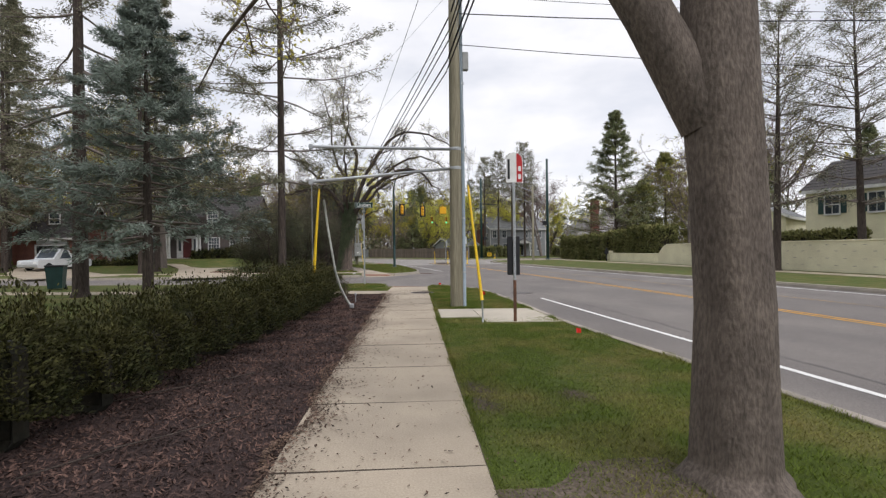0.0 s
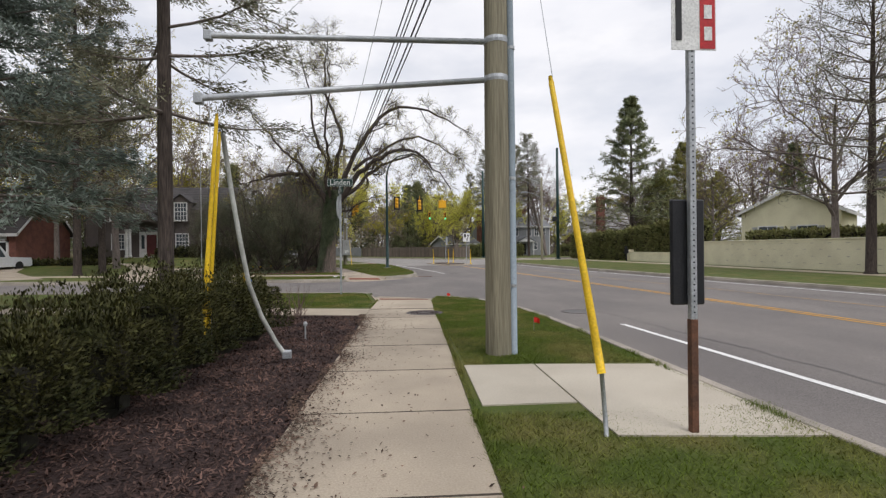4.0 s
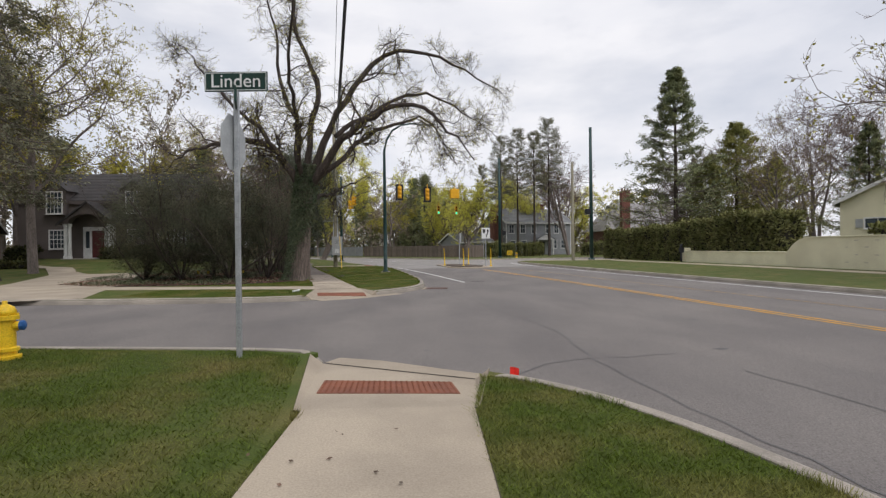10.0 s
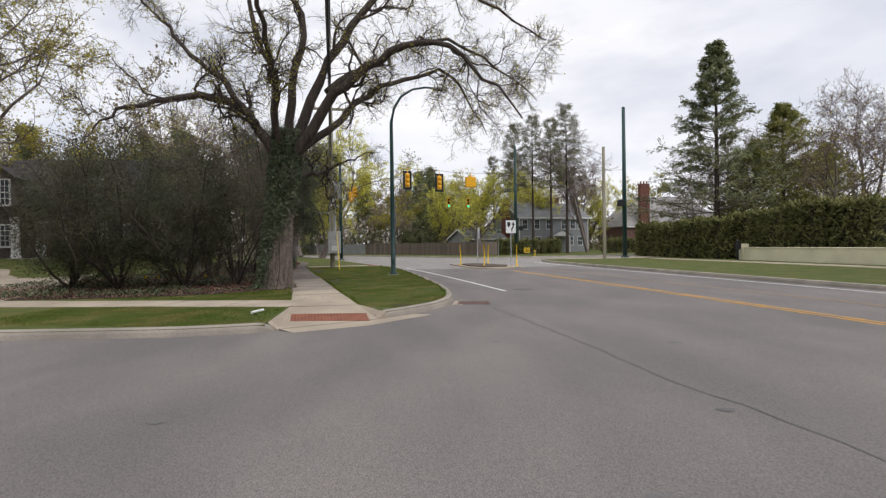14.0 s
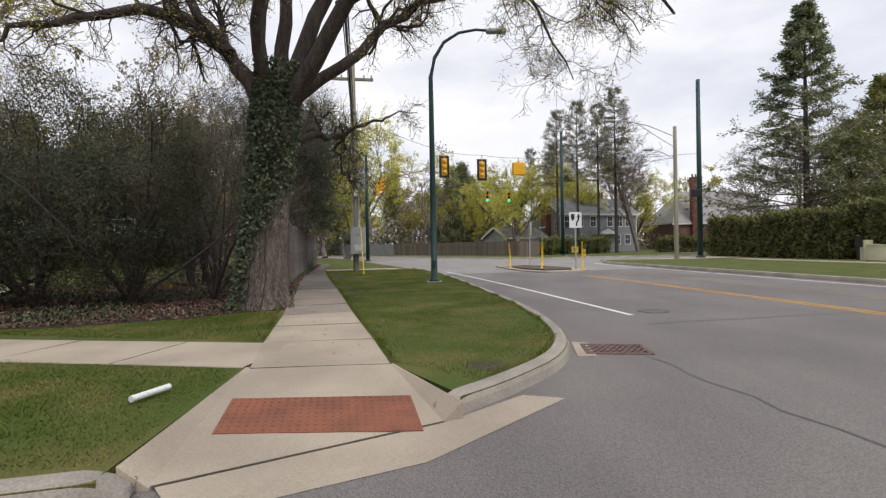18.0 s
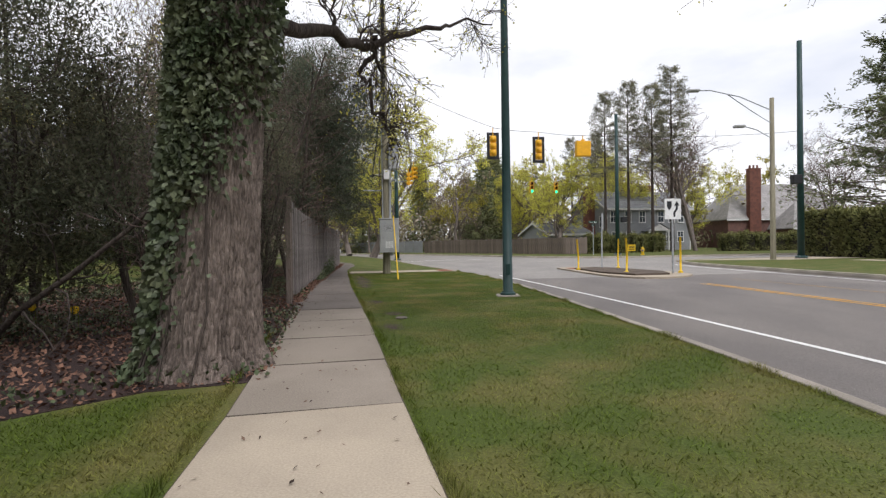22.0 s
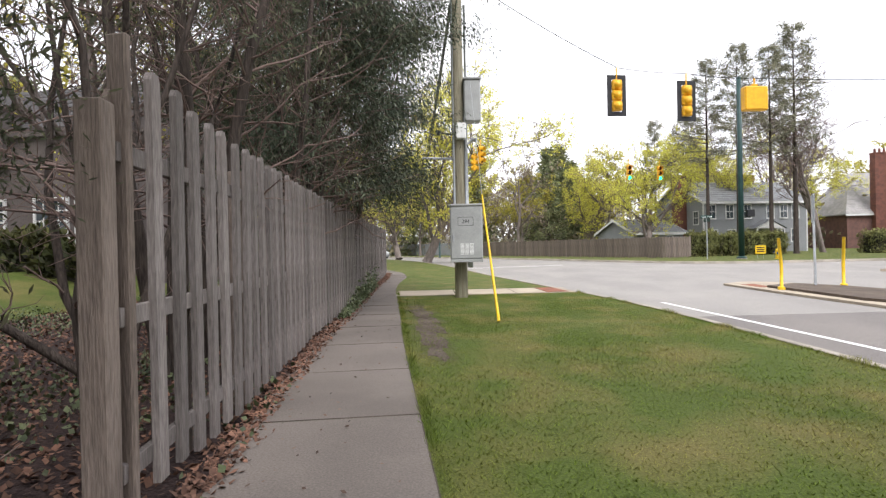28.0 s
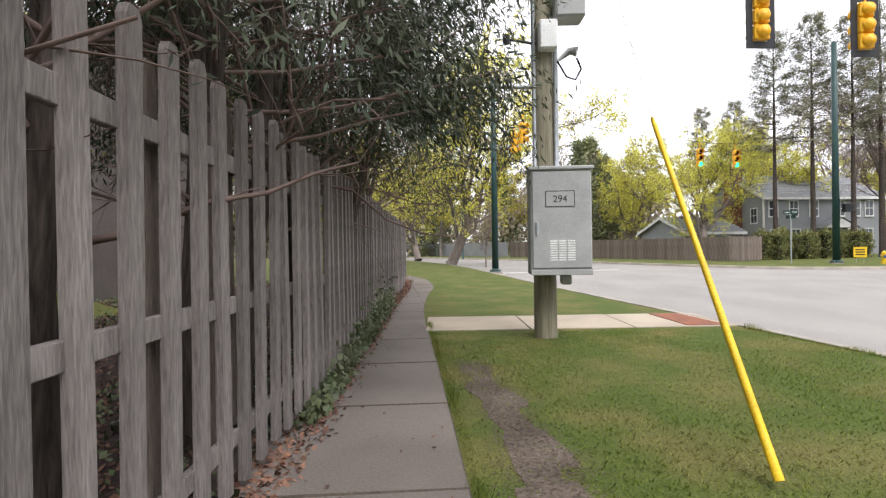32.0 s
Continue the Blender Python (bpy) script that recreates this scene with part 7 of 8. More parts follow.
pine = conifer("tall_pine", (15.0, 96.0), "tall pine with a bare trunk and open crown", 18.6, 0.20, 2.6, 102, m_pine, low=0.50, whorls=16, per=5, droop=0.0, needle=0.06, needles=11000, fluff=0.14, thin=3.0, curve=0.4, top=0.35, gap=0.2)
for x, y, a, s, in ((17.4, 95.0, 40, 1.05), (19.8, 94.0, 110, 1.02), (22.4, 95.0, 200, 1.14), (14.6, 112.5, 290, 0.9), (18.6, 114.0, 20, 0.95), (46.0, 94.0, 70, 0.9)):
    again(pine, x, y, a, s)
hem = conifer("street_pine", (21.9, 28.9), "dark scots pine with an open crown over the wall", 15.5, 0.22, 4.2, 103, m_pine, low=0.26, whorls=13, per=6, droop=-0.05, needle=0.035, needles=24000, fluff=0.12, thin=3.4, curve=0.35, top=0.35, gap=0.12, lean=0.02)
again(hem, 25.6, 27.0, 130, 1.0, "dark scots pine with a leaning trunk behind the wall")
again(hem, 27.5, 19.0, 220, 0.95, "dark scots pine behind the wall")
tallc = conifer("tall_spruce", (-36.0, 49.0), "very tall dark spruce by the brown house", 25.0, 0.25, 4.4, 104, m_pine, low=0.22, whorls=20, per=5, droop=0.5, needle=0.07, needles=26000, fluff=0.14, thin=3.0, curve=0.5, gap=0.2)
for x, y, a, s in ((-33.4, 45.0, 50, 0.95), (-39.5, 54.0, 120, 1.05), (-41.5, 45.5, 200, 1.0), (-19.6, 39.2, 30, 0.85), (-20.0, 42.5, 150, 0.9)):
    again(tallc, x, y, a, s)

budding = broadleaf("budding_tree", (-22.0, 48.0), "tall bare tree with yellow-green opening buds", 20.0, 0.26, 111, 0.42, m_bud, 24000, 0.072, spread=0.8, twig_r=0.016)
again(budding, -29.5, 53.0, 100, 0.85)
again(budding, -33.0, 62.0, 60, 0.95)
again(budding, -46.0, 64.0, 160, 1.0)
again(budding, -24.0, 76.0, 210, 0.8)
again(budding, -52.0, 52.0, 20, 1.1)
leafing = broadleaf("leafing_tree", (-11.4, 87.0), "spreading tree with bright yellow-green young leaves", 15.0, 0.38, 112, 0.50, m_spring, 26000, 0.10, spread=0.42, twig_r=0.018, fork_z=0.16, lean=(0.45, -0.1))
again(leafing, 9.6, 97.0, 80, 0.82, "small tree with bright yellow-green young leaves")
again(leafing, -15.5, 80.0, 200, 0.62, "small tree with bright yellow-green young leaves")
again(leafing, -17.0, 101.0, 140, 0.9)
again(leafing, 23.0, 112.0, 250, 0.95)
again(leafing, 34.0, 121.0, 20, 0.9)
again(leafing, 5.5, 112.0, 320, 0.8)
bare = broadleaf("bare_tree", (51.0, 76.2), "bare many-stemmed tree without leaves", 17.5, 0.22, 113, 0.42, None, 0, stems=4, spread=1.1, twig_r=0.020)
for x, y, a, s in ((46.5, 79.5, 60, 0.8), (57.0, 72.0, 130, 1.0), (33.2, 76.0, 200, 0.62), (26.6, 98.0, 90, 0.95), (44.0, 99.0, 10, 0.75), (23.5, 113.0, 70, 0.9), (30.0, 113.0, 20, 0.95)):
    again(bare, x, y, a, s)
yard = broadleaf("yard_tree", (-12.5, 52.5), "bare garden tree behind the evergreens", 10.5, 0.15, 114, 0.45, m_bud, 1500, 0.07, spread=0.7, twig_r=0.010)
again(yard, -16.0, 66.5, 100, 1.1)
again(yard, -8.3, 81.0, 30, 0.42, "small bare street tree on the verge")
again(yard, 38.0, 66.0, 200, 1.3, "bare garden tree behind the hedge")
again(yard, 24.8, 34.0, 60, 1.45, "bare tree behind the cream wall")
again(budding, 31.0, 24.0, 150, 0.7)
# woods that close the view
wood_a = broadleaf("woodland_tree", (-3.0, 112.0), "bare brown woodland tree in the distance", 16.0, 0.26, 121, 0.45, m_haze, 1000, 0.20, spread=0.8, detail=0.5, twig_r=0.030, ends=2)
wood_b = broadleaf("woodland_tree", (9.0, 118.0), "woodland tree with olive spring buds in the distance", 15.0, 0.26, 122, 0.46, m_bud, 4200, 0.20, spread=0.6, detail=0.5, twig_r=0.030, ends=2)
wood_c = conifer("woodland_conifer", (1.5, 121.0), "dark conifer in the distant woods", 15.0, 0.25, 3.8, 123, m_fir, low=0.06, whorls=11, per=6, needle=0.16, needles=13000, fluff=0.42, curve=0.8)
rng = np.random.default_rng(130)
for k in range(166):
    a = rng.uniform(0, 6.283)
    if k < 40 or k >= 118:
        x, y = (rng.uniform(-62, 70), rng.uniform(112, 150)) if k < 40 else (rng.uniform(-48, 36), rng.uniform(116, 150))
        if 13 < x < 62 and y < 140:
            continue
        if -45 < x < -12 and y < 140 and abs((y - 117) * 0.55 + (x + 26)) < 9:
            continue
    elif k < 60:
        x, y = rng.uniform(-75, -48), rng.uniform(-20, 110)
    elif k < 78:
        x, y = rng.uniform(58, 84), rng.uniform(-30, 110)
    elif k < 92:
        x, y = rng.uniform(-40, -18), rng.uniform(66, 105)
    elif k < 104:
        x, y = rng.uniform(-60, 60), rng.uniform(-58, -38)
        if 3 < x < 22:
            continue
    else:
        x, y = rng.uniform(-45, -16), rng.uniform(-30, 8)
    again((wood_a, wood_b, wood_a, wood_b, wood_c)[int(rng.integers(0, 5))], x, y, math.degrees(a), rng.uniform(0.65, 1.15))
rng = np.random.default_rng(131)
under = rng.uniform((-70, 122), (75, 150), (1900, 2))
cl = np.repeat(np.column_stack([under, 0.2 + 6.8 * rng.random(1900) ** 1.6]), 14, 0) + rng.normal(size=(1900 * 14, 3)) * np.array([1.3, 1.3, 0.8])
cl[:, 2] = np.abs(cl[:, 2])
stuff("far_undergrowth", fast_mesh("far_undergrowth", leaves(rng, cl, 0.42, 1.8), 4), m_haze, "brown-green undergrowth of the distant woods", "undergrowth")
under = np.column_stack([rng.uniform(-64, -44, 500), rng.uniform(-15, 110, 500), rng.uniform(0.2, 2.4, 500)])
cl = np.repeat(under, 14, 0) + rng.normal(size=(7000, 3)) * np.array([1.0, 1.0, 0.5])
cl[:, 2] = np.abs(cl[:, 2])
stuff("west_undergrowth", fast_mesh("west_undergrowth", leaves(rng, cl, 0.5, 1.5), 4), m_haze, "brown-green shrubs between the far gardens", "undergrowth")

# ---- fence before the woods ----
f2 = thing("board_fence", (0, 0, 0), "grey-brown wooden board fence before the woods", "fence")
fl2 = along([(11.0, 89.2), (8.4, 87.6), (4.0, 93.4), (-1.0, 100.5), (-8.0, 110.0)], 0.30)
bd = Geo().prism([(-0.14, 0.05), (0.14, 0.05), (0.14, 1.72), (0, 1.80), (-0.14, 1.72)], -0.012, 0.012, pose(0, 0, 0, 90, 0, 0)).mesh("board")
bd.materials.append(m_fence_back)
for p, q in zip(fl2, fl2[1:]):
    part("board", bd, m_fence, f2, m=pose(p.x, p.y, random.uniform(-0.05, 0.03), 0, 0, math.degrees(math.atan2(q.y - p.y, q.x - p.x))))
f3 = thing("blue_grey_fence", (0, 0, 0), "dark blue-grey fence along the far road", "fence")
fl3 = along([(-8.0, 110.0), (-20, 124), (-34, 138)], 2.4)
for p, q in zip(fl3, fl3[1:]):
    part("panel", Geo().box((0.05, -0.03, 0.05), ((q - p).length - 0.05, 0.03, 1.8), 0.01), m_siding, f3, m=pose(p.x, p.y, 0, 0, 0, math.degrees(math.atan2(q.y - p.y, q.x - p.x))))

# ---- traffic island ----
isl = rounded([(2.2, 61.4), (2.6, 57.0), (3.2, 53.2), (4.6, 51.9), (6.9, 53.2), (7.3, 55.4), (6.0, 58.6), (4.8, 61.6), (3.4, 62.4), (2.2, 61.4)], 1)[:-1]
isl = [(4.6 + 0.82 * (x - 4.6), 57.2 + 0.86 * (y - 57.2)) for x, y in isl]
setting("traffic_island", Geo().prism(isl, -0.15, -0.065), m_concrete, "pale concrete traffic island", "traffic island")
setting("island_bed", Geo().prism([(3.2, 59.2), (3.5, 55.6), (4.3, 53.9), (5.7, 54.2), (6.0, 55.6), (5.1, 58.8), (4.3, 59.9)], -0.12, 0.0), m_soil, "mounded brown mulch bed on the island", "mulch bed")
setting("island_pad", Geo().prism([(2.95, 60.3), (3.05, 59.2), (3.4, 59.4), (3.4, 60.5)], -0.12, -0.059), m_pad, "red tactile pad on the island", "tactile pad")
for x, y in ((3.2, 58.4), (5.3, 59.3), (4.42, 55.3), (6.55, 55.25)):
    o = thing("delineator_post", (x, y, -0.02), "bright yellow flexible delineator post", "post", "posts on the island")
    part("tube", Geo().tube([(0, 0, -0.02), (random.uniform(-0.03, 0.03), 0, 0.6), (random.uniform(-0.07, 0.07), 0, 1.38)], 0.042, 10), m_yellow, o, soft=True)
    part("foot", Geo().lathe([(0.10, -0.04), (0.09, 0.03), (0.045, 0.05)], 12), m_yellow, o)
ks = thing("arrow_sign", (6.12, 54.94, 0.0), "white road sign with a black arrow on a steel post", "road sign", turn=6)
part("post", Geo().box((-0.03, -0.03, -0.05), (0.03, 0.03, 2.9), 0.005), m_galv, ks)
part("panel", Geo().box((-0.33, -0.045, 2.07), (0.33, -0.035, 2.88), 0.0), m_sign_white, ks)
part("arrow_shaft", Geo().prism([(0.02, 2.16), (0.10, 2.16), (0.10, 2.32), (0.20, 2.46), (0.20, 2.62), (0.12, 2.62), (0.12, 2.49), (0.02, 2.35)], 0.0, 0.004, pose(0, -0.046, 0, 90, 0, 0)), m_black, ks, "black arrow")
part("arrow_head", Geo().prism([(0.06, 2.60), (0.26, 2.60), (0.16, 2.80)], 0.0, 0.004, pose(0, -0.0465, 0, 90, 0, 0)), m_black, ks)
part("shield", Geo().prism([(-0.24, 2.78), (-0.05, 2.78), (-0.05, 2.56), (-0.145, 2.42), (-0.24, 2.56)], 0.0, 0.004, pose(0, -0.046, 0, 90, 0, 0)), m_black, ks, "black shield")
bs = thing("leaning_sign", (4.5, 59.2, 0.0), "leaning road sign seen edge-on from behind", "road sign", turn=70)
part("post", Geo().box((-0.03, -0.03, -0.05), (0.03, 0.03, 2.6), 0.005, pose(0, 0, 0, 0, 5, 0)), m_galv, bs)
part("panel", Geo().box((-0.08, -0.03, 1.85), (0.52, -0.02, 2.65), 0.0, pose(0, 0, 0, 0, 5, 0)), m_sign_back, bs)
lp = thing("light_pole", (16.6, 66.0, 0), "weathered wooden street light pole with two long arms", "street lamp", turn=0)
part("post", Geo().lathe([(0.17, -0.1), (0.16, 0), (0.12, 9.75), (0, 9.77)], 16), m_wood_pole, lp, soft=True)
part("long_arm", Geo().tube([(0, 0, 9.0), (-2.2, -0.6, 9.7), (-4.2, -1.2, 9.95), (-5.0, -1.4, 9.9)], 0.035, 8), m_galv, lp, "long lamp arm", True)
part("brace", Geo().tube([(0, 0, 8.2), (-1.5, -0.4, 8.95), (-3.0, -0.85, 9.75)], 0.025, 8), m_galv, lp, soft=True)
part("lamp_head", Geo().box((-5.7, -1.65, 9.80), (-4.95, -1.30, 9.95), 0.05), m_grey_box, lp, "grey lamp head")
part("short_arm", Geo().tube([(0, 0, 7.3), (-1.0, -0.2, 7.8), (-1.9, -0.4, 8.0)], 0.03, 8), m_galv, lp, soft=True)
part("short_lamp_head", Geo().box((-2.5, -0.62, 7.90), (-1.85, -0.28, 8.06), 0.05), m_grey_box, lp, "grey lamp head")
copy_thing(lamp, pose(-12.5, 103, 0, 0, 0, 180))
ln = thing("street_name_sign", (10.2, 83.1, 0), "green street name sign on a post by the corner", "street sign", turn=8)
part("post", Geo().box((-0.03, -0.03, -0.1), (0.03, 0.03, 3.0), 0.005), m_galv, ln)
bl = part("name_panel", Geo().box((-0.45, -0.012, 3.0), (0.45, 0.012, 3.24), 0.005), m_sign_green, ln)
letters("Lake", 0.17, m_sign_white, bl, pose(-0.20, -0.015, 3.12, 90, 0, 0))
letters("Park", 0.17, m_sign_white, bl, pose(0.22, -0.015, 3.12, 90, 0, 0))
part("lower_panel", Geo().box((-0.012, -0.45, 2.74), (0.012, 0.45, 2.95), 0.005), m_sign_green, ln)
ys = thing("yard_sign", (13.5, 82.3, 0), "small yellow yard sign on wire legs", "yard sign")
part("board", Geo().box((-0.35, -0.01, 0.35), (0.35, 0.01, 0.95), 0.0), m_yellow, ys)
for k, z in enumerate((0.48, 0.62, 0.76)):
    part("text_bar", Geo().box((-0.25, -0.014, z), (0.25, -0.0105, z + 0.07)), m_black, ys)
for x in (-0.2, 0.2):
    part("leg", Geo().tube([(x, 0, -0.1), (x, 0, 0.4)], 0.008, 6), m_galv, ys)


def car(name, at, turn, label, paint, l=4.6, w=1.8, h=1.45, cabin=(0.28, 0.80)):
    o = thing(name, (*at,), label, "car", turn=turn)
    prof = [(-l / 2, 0.35), (-l / 2, 0.75), (-l / 2 + 0.12, 0.88), (-l / 2 + l * cabin[0] - 0.1, 0.97), (-l / 2 + l * cabin[0] + 0.55, h - 0.06), (-l / 2 + l * cabin[0] + 0.8, h), (-l / 2 + l * cabin[1] - 0.5, h - 0.02), (-l / 2 + l * cabin[1] + 0.25, 1.0), (l / 2 - 0.1, 0.92), (l / 2, 0.7), (l / 2, 0.35), (l / 2 - 0.2, 0.25), (-l / 2 + 0.2, 0.25)]
    part("body", Geo().prism(prof, -w / 2, w / 2, pose(0, 0, 0, 90, 0, 0)), paint, o)
    x0, x1 = -l / 2 + l * cabin[0] + 0.45, -l / 2 + l * cabin[1] - 0.1
    for s in (-1, 1):
        part("side_window", Geo().prism([(x0, 1.0), (x0 + 0.4, h - 0.1), (x1 - 0.5, h - 0.1), (x1, 1.0)], -0.004, 0.004, pose(0, s * (w / 2 + 0.004), 0, 90, 0, 0)), m_glass, o)
        for x in (-l * 0.31, l * 0.30):
            wh = part("wheel", Geo().lathe([(0.20, -0.1), (0.32, -0.1), (0.335, -0.05), (0.335, 0.05), (0.32, 0.1), (0.20, 0.1)], 20, m=pose(x, s * (w / 2 - 0.08), 0.335, 90, 0, 0)), m_tyre, o)
            part("rim", Geo().lathe([(0.2, -0.09), (0.18, -0.105), (0.0, -0.1), ], 12, m=pose(x, s * (w / 2 - 0.08), 0.335, 90 if s < 0 else -90, 0, 0)), m_sign_back, wh)
        part("headlamp", Geo().box((-l / 2 - 0.01, s * w * 0.36 - 0.16, 0.62), (-l / 2 + 0.05, s * w * 0.36 + 0.16, 0.76), 0.02), m_sign_white, o)
        part("tail_lamp", Geo().box((l / 2 - 0.05, s * w * 0.38 - 0.12, 0.70), (l / 2 + 0.01, s * w * 0.38 + 0.12, 0.85), 0.02), m_red, o)
    part("windscreen", Geo().add([(-l / 2 + l * cabin[0] - 0.02, -w * 0.42, 1.0), (-l / 2 + l * cabin[0] - 0.02, w * 0.42, 1.0), (-l / 2 + l * cabin[0] + 0.5, w * 0.40, h - 0.08), (-l / 2 + l * cabin[0] + 0.5, -w * 0.40, h - 0.08)], [(0, 1, 2, 3)], pose(-0.03, 0, 0.03)), m_glass, o)
    part("bumper", Geo().box((-l / 2 - 0.06, -w / 2 + 0.05, 0.32), (-l / 2 + 0.06, w / 2 - 0.05, 0.55), 0.04), m_grey_box, o)
    return o


car("pickup_truck", (-30.6, 47.0, 0.12), 78, "white pickup truck parked on the garage drive", m_car_white, 5.4, 1.95, 1.85, (0.30, 0.62))
car("parked_car", (-22.5, 112.5, ROAD), 120, "white car on the far road", m_car_white, 4.7, 1.85, 1.5)
bn = thing("waste_bin", (-14.8, 22.6, 0), "dark green wheeled waste bin by the drive", "waste bin", turn=20)
part("bin_body", Geo().add([(-0.25, -0.28, 0.06), (0.25, -0.28, 0.06), (0.25, 0.28, 0.06), (-0.25, 0.28, 0.06), (-0.31, -0.36, 0.95), (0.31, -0.36, 0.95), (0.31, 0.36, 0.95), (-0.31, 0.36, 0.95)], [(0, 3, 2, 1), (4, 5, 6, 7), (0, 1, 5, 4), (1, 2, 6, 5), (2, 3, 7, 6), (3, 0, 4, 7)]), m_green_pole, bn)
part("lid", Geo().box((-0.34, -0.40, 0.95), (0.34, 0.40, 1.03), 0.03), m_black, bn)
for s in (-0.24, 0.24):
    part("wheel", Geo().lathe([(0.10, -0.03), (0.10, 0.03)], 14, m=pose(s, 0.32, 0.10, 0, 90, 0)), m_tyre, bn)

# ---- small things on the ground ----
for x, y, h, t in ((2.74, 8.7, 0.10, 20), (2.06, 15.0, 0.24, -30), (1.20, 21.5, 0.10, 10)):
    o = thing("marker_flag", (x, y, 0), "small red utility marker flag on a wire", "marker flag", "red marker flags", turn=t)
    part("wire", Geo().tube([(0, 0, -0.05), (0, 0, h)], 0.0025, 5), m_galv, o)
    part("flag", Geo().add([(0, 0, h), (0.05, 0.015, h - 0.005), (0.10, -0.01, h - 0.02), (0.10, -0.01, h - 0.10), (0.05, 0.015, h - 0.09), (0, 0, h - 0.085), (0, 0.003, h), (0.05, 0.018, h - 0.005), (0.10, -0.007, h - 0.02), (0.10, -0.007, h - 0.10), (0.05, 0.018, h - 0.09), (0, 0.003, h - 0.085)], [(0, 1, 4, 5), (1, 2, 3, 4), (11, 10, 7, 6), (10, 9, 8, 7)]), m_flag, o)
pv = thing("plastic_pipe", (-3.44, 32.87, 0.05), "short white plastic pipe lying on the grass", "pipe", turn=72)
part("pipe", Geo().lathe([(0.022, -0.19), (0.027, -0.19), (0.027, 0.19), (0.022, 0.19), (0.022, -0.185)], 14, m=pose(0, 0, 0, 0, 90, 0)), m_sign_white, pv)
spk = thing("sprinkler_stake", (-1.62, 14.75, 0), "small grey sprinkler stake in the mulch", "sprinkler", turn=0)
part("stake", Geo().tube([(0, 0, -0.05), (0, 0, 0.22)], 0.013, 8), m_galv, spk)
part("nozzle", Geo().lathe([(0.03, 0.22), (0.035, 0.25), (0.02, 0.28), (0.0, 0.285)], 10), m_galv, spk)
rng = np.random.default_rng(140)
st_ = Geo().lathe([(0.08, 0.0), (0.095, 0.015), (0.06, 0.035), (0.0, 0.038)], 7, m=Matrix.Diagonal((1.15, 0.7, 1, 1)))
tagged(part("flat_stone", st_, m_concrete_dark, m=pose(-3.22, 42.81, 0.0, 0, 0, 20)), "pale flat stone in the grass", "stone")
for x, y in ((-7.9, 41.8), (-9.4, 41.4), (-9.9, 41.5), (-8.9, 42.2)):
    o = thing("daffodil", (x, y, 0), "yellow daffodil in the ground cover", "flower", "daffodils")
    part("stalk", Geo().tube([(0, 0, 0), (0.01, 0, 0.2), (0.0, -0.02, 0.32)], 0.006, 5), m_blade, o)
    part("bloom", Geo().lathe([(0.03, 0.0), (0.07, 0.03), (0.04, 0.05), (0.05, 0.09)], 6, m=pose(0, -0.03, 0.32, 70, 0, 0)), m_yellow, o)
for k in range(3):
    pts = [(-1.3 - 0.4 * k + rng.normal() * 0.1, 3.2 + 1.6 * k, 0.02)]
    for j in range(5):
        pts.append((pts[-1][0] - 0.22 + rng.normal() * 0.03, pts[-1][1] - 0.25 + rng.normal() * 0.05, 0.03 + 0.01 * rng.random()))
    tagged(part("fallen_stick", Geo().tube(pts, [0.006] * 6, 6), m_bark), "thin fallen stick on the mulch", "stick")
for x, y in ((-2.75, 18.0), (-2.3, 17.9), (-3.2, 18.1)):
    rng2 = np.random.default_rng(int(x * -100))
    o = thing("bare_shrub", (x, y - 0.35, 0), "small bare twiggy shrub at the bed's end", "shrub", "bare shrubs")
    P, R = limbs(rng2, rng2.normal(size=(26, 3)) * np.array([0.08, 0.08, 0]), rng2.normal(size=(26, 3)) * 0.25 + np.array([0, 0, 1.0]), rng2.uniform(0.4, 0.85, 26), 0.006, 5, 0.12)
    part("stem", tubes("stem", P, R, 4), m_twig, o)["kind"] = "stuff"

# ---- scraps, chips and grass ----
rng = np.random.default_rng(150)
chips = scatter(rng, [(-1.20, -1), (-0.93, 17.4), (-3.3, 17.7), (-4.1, -1)], 95000)
stuff("bark_chips", fast_mesh("bark_chips", flat_bits(rng, chips, 0.011, 3.8, 0.5), 4), m_chip, "shredded bark mulch and dead leaves", "mulch chips")
p = rng.uniform((-1.25, -3), (0.55, 17.6), (260000, 2))
edge = np.interp(p[:, 1], [0, 9, 15, 18], [-1.17, -1.07, -0.92, -0.88])
u = (p[:, 0] - edge) + 0.06 * np.sin(p[:, 1] * 2.3) + 0.05 * np.sin(p[:, 1] * 5.1)
keep = (u > -0.05) & (rng.random(len(p)) < 0.8 * np.exp(-np.maximum(u, 0) / 0.11) + 0.028 * np.exp(-np.maximum(u, 0) / 0.55))
sp = np.column_stack([p[keep], np.full(keep.sum(), 0.012)])
stuff("pavement_scraps", fast_mesh("pavement_scraps", flat_bits(rng, sp, 0.012, 2.2, 0.25), 4), m_scrap, "bark and leaf scraps spilt over the pavement edge", "leaf scraps")
p = np.concatenate([rng.uniform((-1.1, 0), (0.5, 20), (260, 2)), np.column_stack([(q := rng.uniform(34, 58, 420)) * 0 + np.interp(q, [34, 38, 44.3, 50.3, 58], [-1.6, -2.7, -4.2, -5.75, -7.6]) - rng.uniform(0, 1.25, 420), q])])
stuff("stray_leaves", fast_mesh("stray_leaves", flat_bits(rng, np.column_stack([p, np.full(len(p), 0.012)]), 0.017, 1.8, 0.3), 4), m_scrap, "stray leaf scraps on the slabs", "leaf scraps")


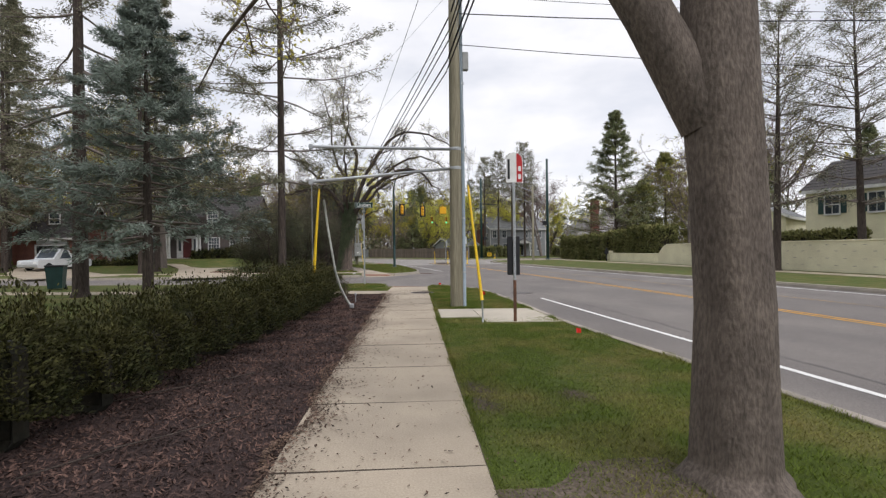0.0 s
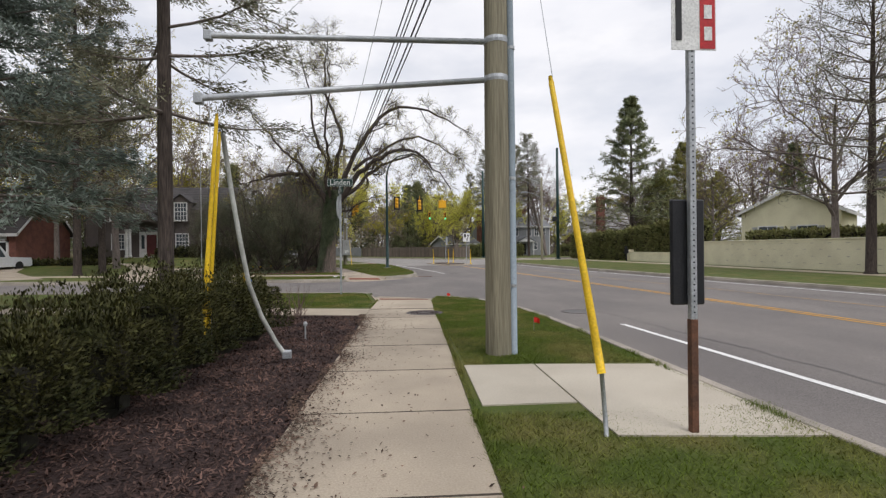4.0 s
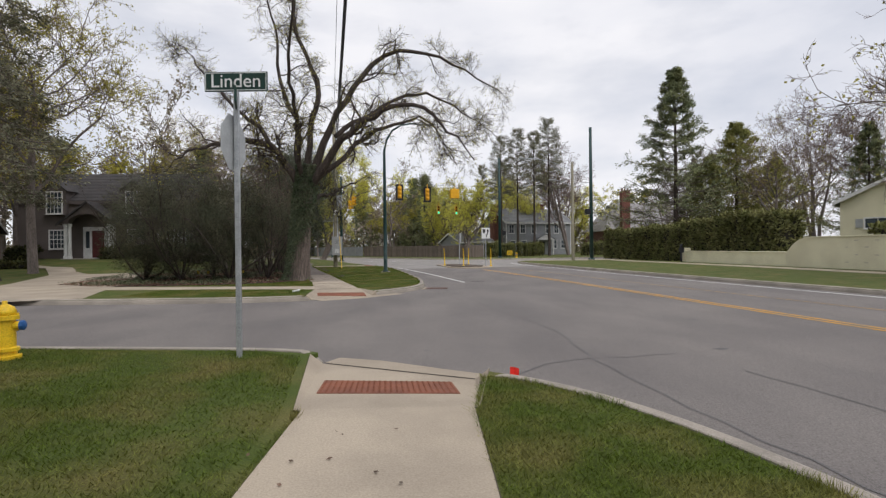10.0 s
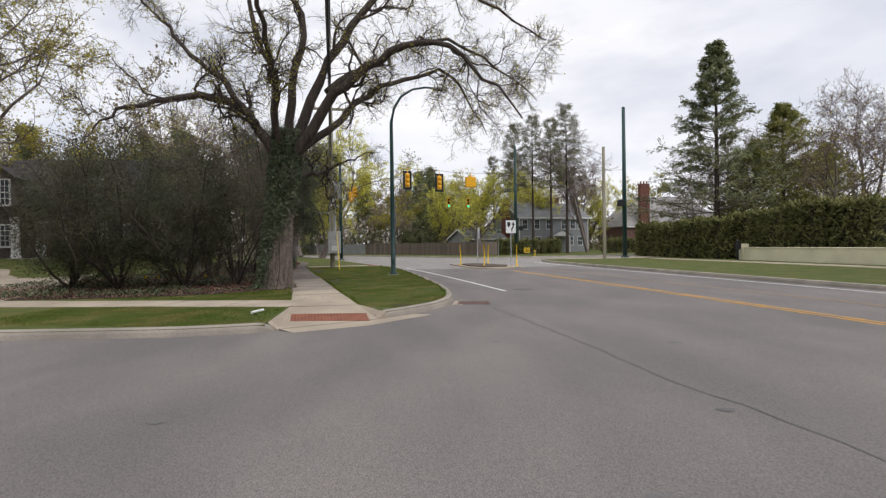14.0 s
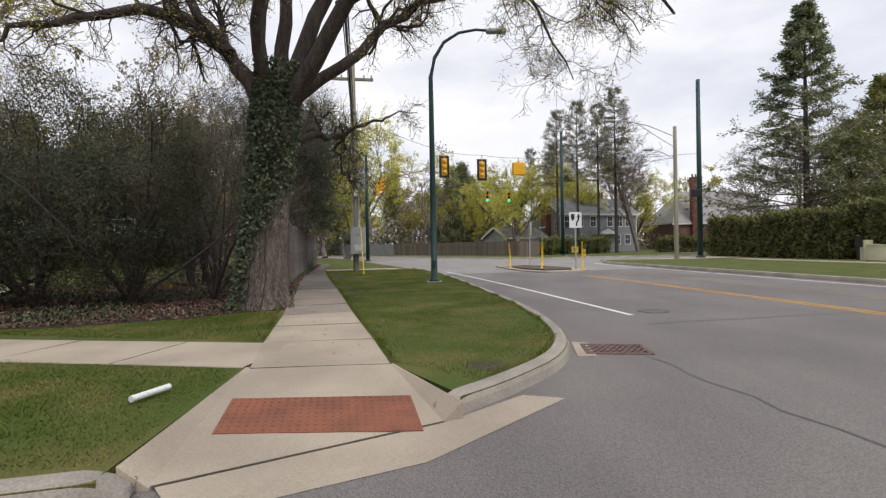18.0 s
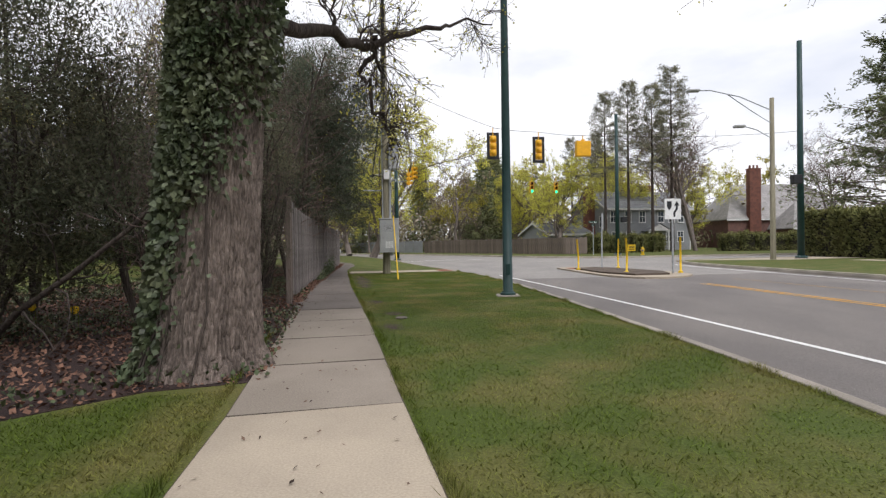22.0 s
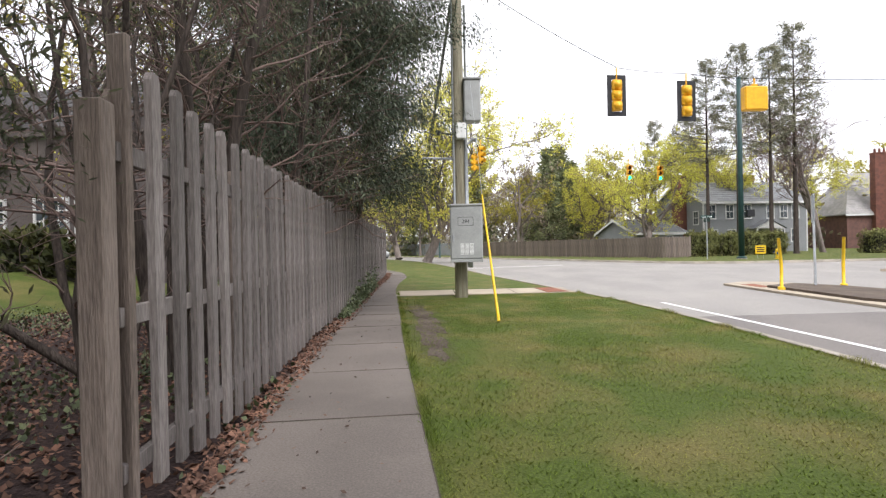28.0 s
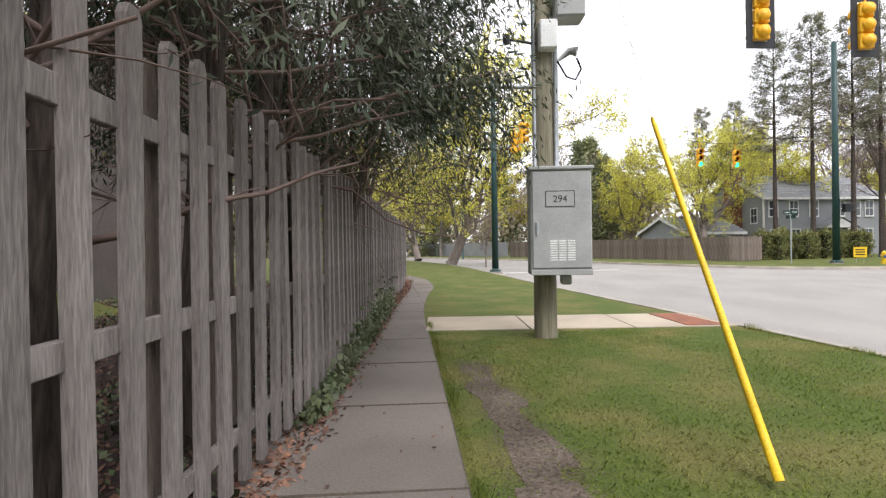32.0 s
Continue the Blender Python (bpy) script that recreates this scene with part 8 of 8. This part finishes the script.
def mow(rng, poly, n, h, holes=()):
    q = scatter(rng, poly, n)
    for hole in holes:
        q = q[~inside(hole, q[:, :2]) | (rng.random(len(q)) < 0.62)]
    m = len(q)
    a = rng.uniform(0, 6.28, m)
    w = np.stack([np.cos(a), np.sin(a), 0 * a], 1) * rng.uniform(0.0026, 0.0062, (m, 1))
    patch = 0.75 + 0.35 * np.sin(q[:, 0] * 1.9 + 1) * np.sin(q[:, 1] * 1.3)
    tip = np.stack([rng.normal(size=m) * 0.9, rng.normal(size=m) * 0.9, np.ones(m)], 1) * (h * patch * rng.uniform(0.5, 1.3, m))[:, None]
    return np.stack([q - w, q + w, q + tip], 1)


v1 = [(0.36, 0.5), (0.38, 4), (0.44, 10.9), (2.95, 10.85), (3.35, 6.3), (3.6, 4.2), (3.8, 1.0)]
v2 = [(0.62, 12.75), (0.66, 20.3), (0.9, 21.55), (1.5, 21.05), (2.15, 19.95), (2.5, 18.6), (2.66, 16.8), (2.78, 12.6)]
v3 = [(-0.95, 19.05), (-0.92, 20.5), (-1.22, 22.75), (-1.9, 23.2), (-4.6, 23.65), (-7.5, 24.3), (-7.5, 20.0), (-3.5, 19.3)]
v4 = [(-1.66, 34.0), (-1.45, 33.97), (-0.62, 33.16), (-0.4, 33.35), (0.25, 34.4), (0.58, 35.7), (0.62, 37.6), (0.5, 40), (0.25, 42), (-0.05, 45), (-0.48, 48.5), (-1.0, 52), (-1.7, 55), (-2.35, 57.35), (-7.2, 56.58), (-6.8, 55.2), (-6.2, 52.7), (-5.65, 50.3), (-4.95, 47.5), (-4.1, 44.3), (-3.35, 41.4), (-2.58, 38.2), (-1.75, 35.0)]
v5 = [(-3.1, 33.85), (-3.04, 32.9), (-2.98, 31.55), (-4.6, 31.3), (-8.5, 32.2), (-8.5, 35.0), (-6.5, 34.6)]
v6 = [(-3.35, 35.4), (-3.95, 37.9), (-4.2, 38.7), (-4.9, 38.5), (-5.5, 37.85), (-7.4, 36.95), (-9.3, 36.8), (-6.5, 36.1)]


def blotch(x, y, rx, ry, turn, k):
    """The uneven outline of a bare patch."""
    out = []
    for a in np.linspace(0, 2 * math.pi, 25)[:-1]:
        f = 1 + 0.22 * math.sin(3 * a + k) + 0.14 * math.sin(5 * a + 2 * k) + 0.10 * math.sin(9 * a + 3 * k)
        u, v = rx * f * math.cos(a), ry * f * math.sin(a)
        out.append((x + u * math.cos(turn) - v * math.sin(turn), y + u * math.sin(turn) + v * math.cos(turn)))
    return out


patches = [blotch(x, y, rx, ry, 0.3, k) for k, (x, y, rx, ry) in enumerate((
    (-6.20, 54.1, 0.20, 0.80), (-5.96, 53.2, 0.27, 0.92), (-5.70, 52.3, 0.26, 0.95), (-5.52, 51.4, 0.32, 0.95), (-5.30, 50.4, 0.25, 0.85), (-5.1, 49.5, 0.15, 0.62),
    (-3.25, 41.95, 0.10, 0.26), (-3.42, 43.4, 0.13, 0.2), (-4.05, 45.3, 0.10, 0.3), (0.56, 5.45, 0.08, 0.24), (0.52, 4.9, 0.11, 0.22), (1.5, 5.1, 0.06, 0.14), (-0.55, 33.75, 0.16, 0.12)))]
blades = [mow(rng, v1, 120000, 0.040, patches), mow(rng, v2, 110000, 0.040), mow(rng, v3, 100000, 0.040), mow(rng, v4, 330000, 0.027, patches), mow(rng, v5, 50000, 0.030), mow(rng, v6, 50000, 0.030)]
for line in (side_r, offset(side_n, 0.02), offset(side_n[:8], -1.42), kerb_sw, kerb_nw2[:60], [(-0.9, 19.0), (-0.8, 20.5)]):
    inward = -0.20 if line in (kerb_sw, kerb_nw2[:60]) else 0.03
    q = np.array([tuple(p) for p in along(offset(line, inward), 0.0030)])
    q = q[(q[:, 1] > 0.5) & (q[:, 1] < 57.3) & ~((q[:, 0] > -1.6) & (q[:, 1] > 32) & (q[:, 1] < 33.3)) & ~((q[:, 0] < -2.6) & (q[:, 1] > 30) & (q[:, 1] < 35.4))]
    q = np.column_stack([q + rng.normal(size=q.shape) * 0.024, np.zeros(len(q))])
    a = rng.uniform(0, 6.28, len(q))
    w = np.stack([np.cos(a), np.sin(a), 0 * a], 1) * 0.003
    clump = np.maximum(0.15, np.sin(q[:, 1] * 3.1) + np.sin(q[:, 1] * 7.7 + 1) * 0.7 + 0.5)
    blades.append(np.stack([q - w, q + w, q + np.stack([rng.normal(size=len(q)) * 0.03, rng.normal(size=len(q)) * 0.02, 0.035 * clump + 0.02], 1)], 1))
stuff("grass", fast_mesh("grass", np.concatenate(blades), 3, np.array([0, 0, 1.0])), m_blade, "short mown spring grass", "grass")
crumbs = np.concatenate([np.array(patch)[rng.integers(0, 24, 1500)] * 0.75 + np.array(patch).mean(0) * 0.25 + rng.normal(size=(1500, 2)) * 0.075 for patch in patches])
stuff("soil_crumbs", fast_mesh("soil_crumbs", flat_bits(rng, np.column_stack([crumbs, np.zeros(len(crumbs)) - 0.007]), 0.009, 1.4, 0.15), 4), m_soil, "loose crumbs of soil in the thin grass", "soil")
patches = [[tuple(np.array(q) * 0.70 + np.array(patch).mean(0) * 0.30) for q in patch] for patch in patches]
for k, patch in enumerate(patches):
    tagged(part("bare_soil", Geo().prism(patch, -0.05, 0.002 + 0.002 * (k % 2)), m_soil), "bare trodden soil in the grass", "soil", kind="structure")
tagged(part("tree_soil", Geo().prism(blotch(1.05, 2.85, 0.95, 0.55, 0.1, 4), -0.05, 0.005), m_soil), "bare soil at the foot of the street tree", "soil", kind="structure")
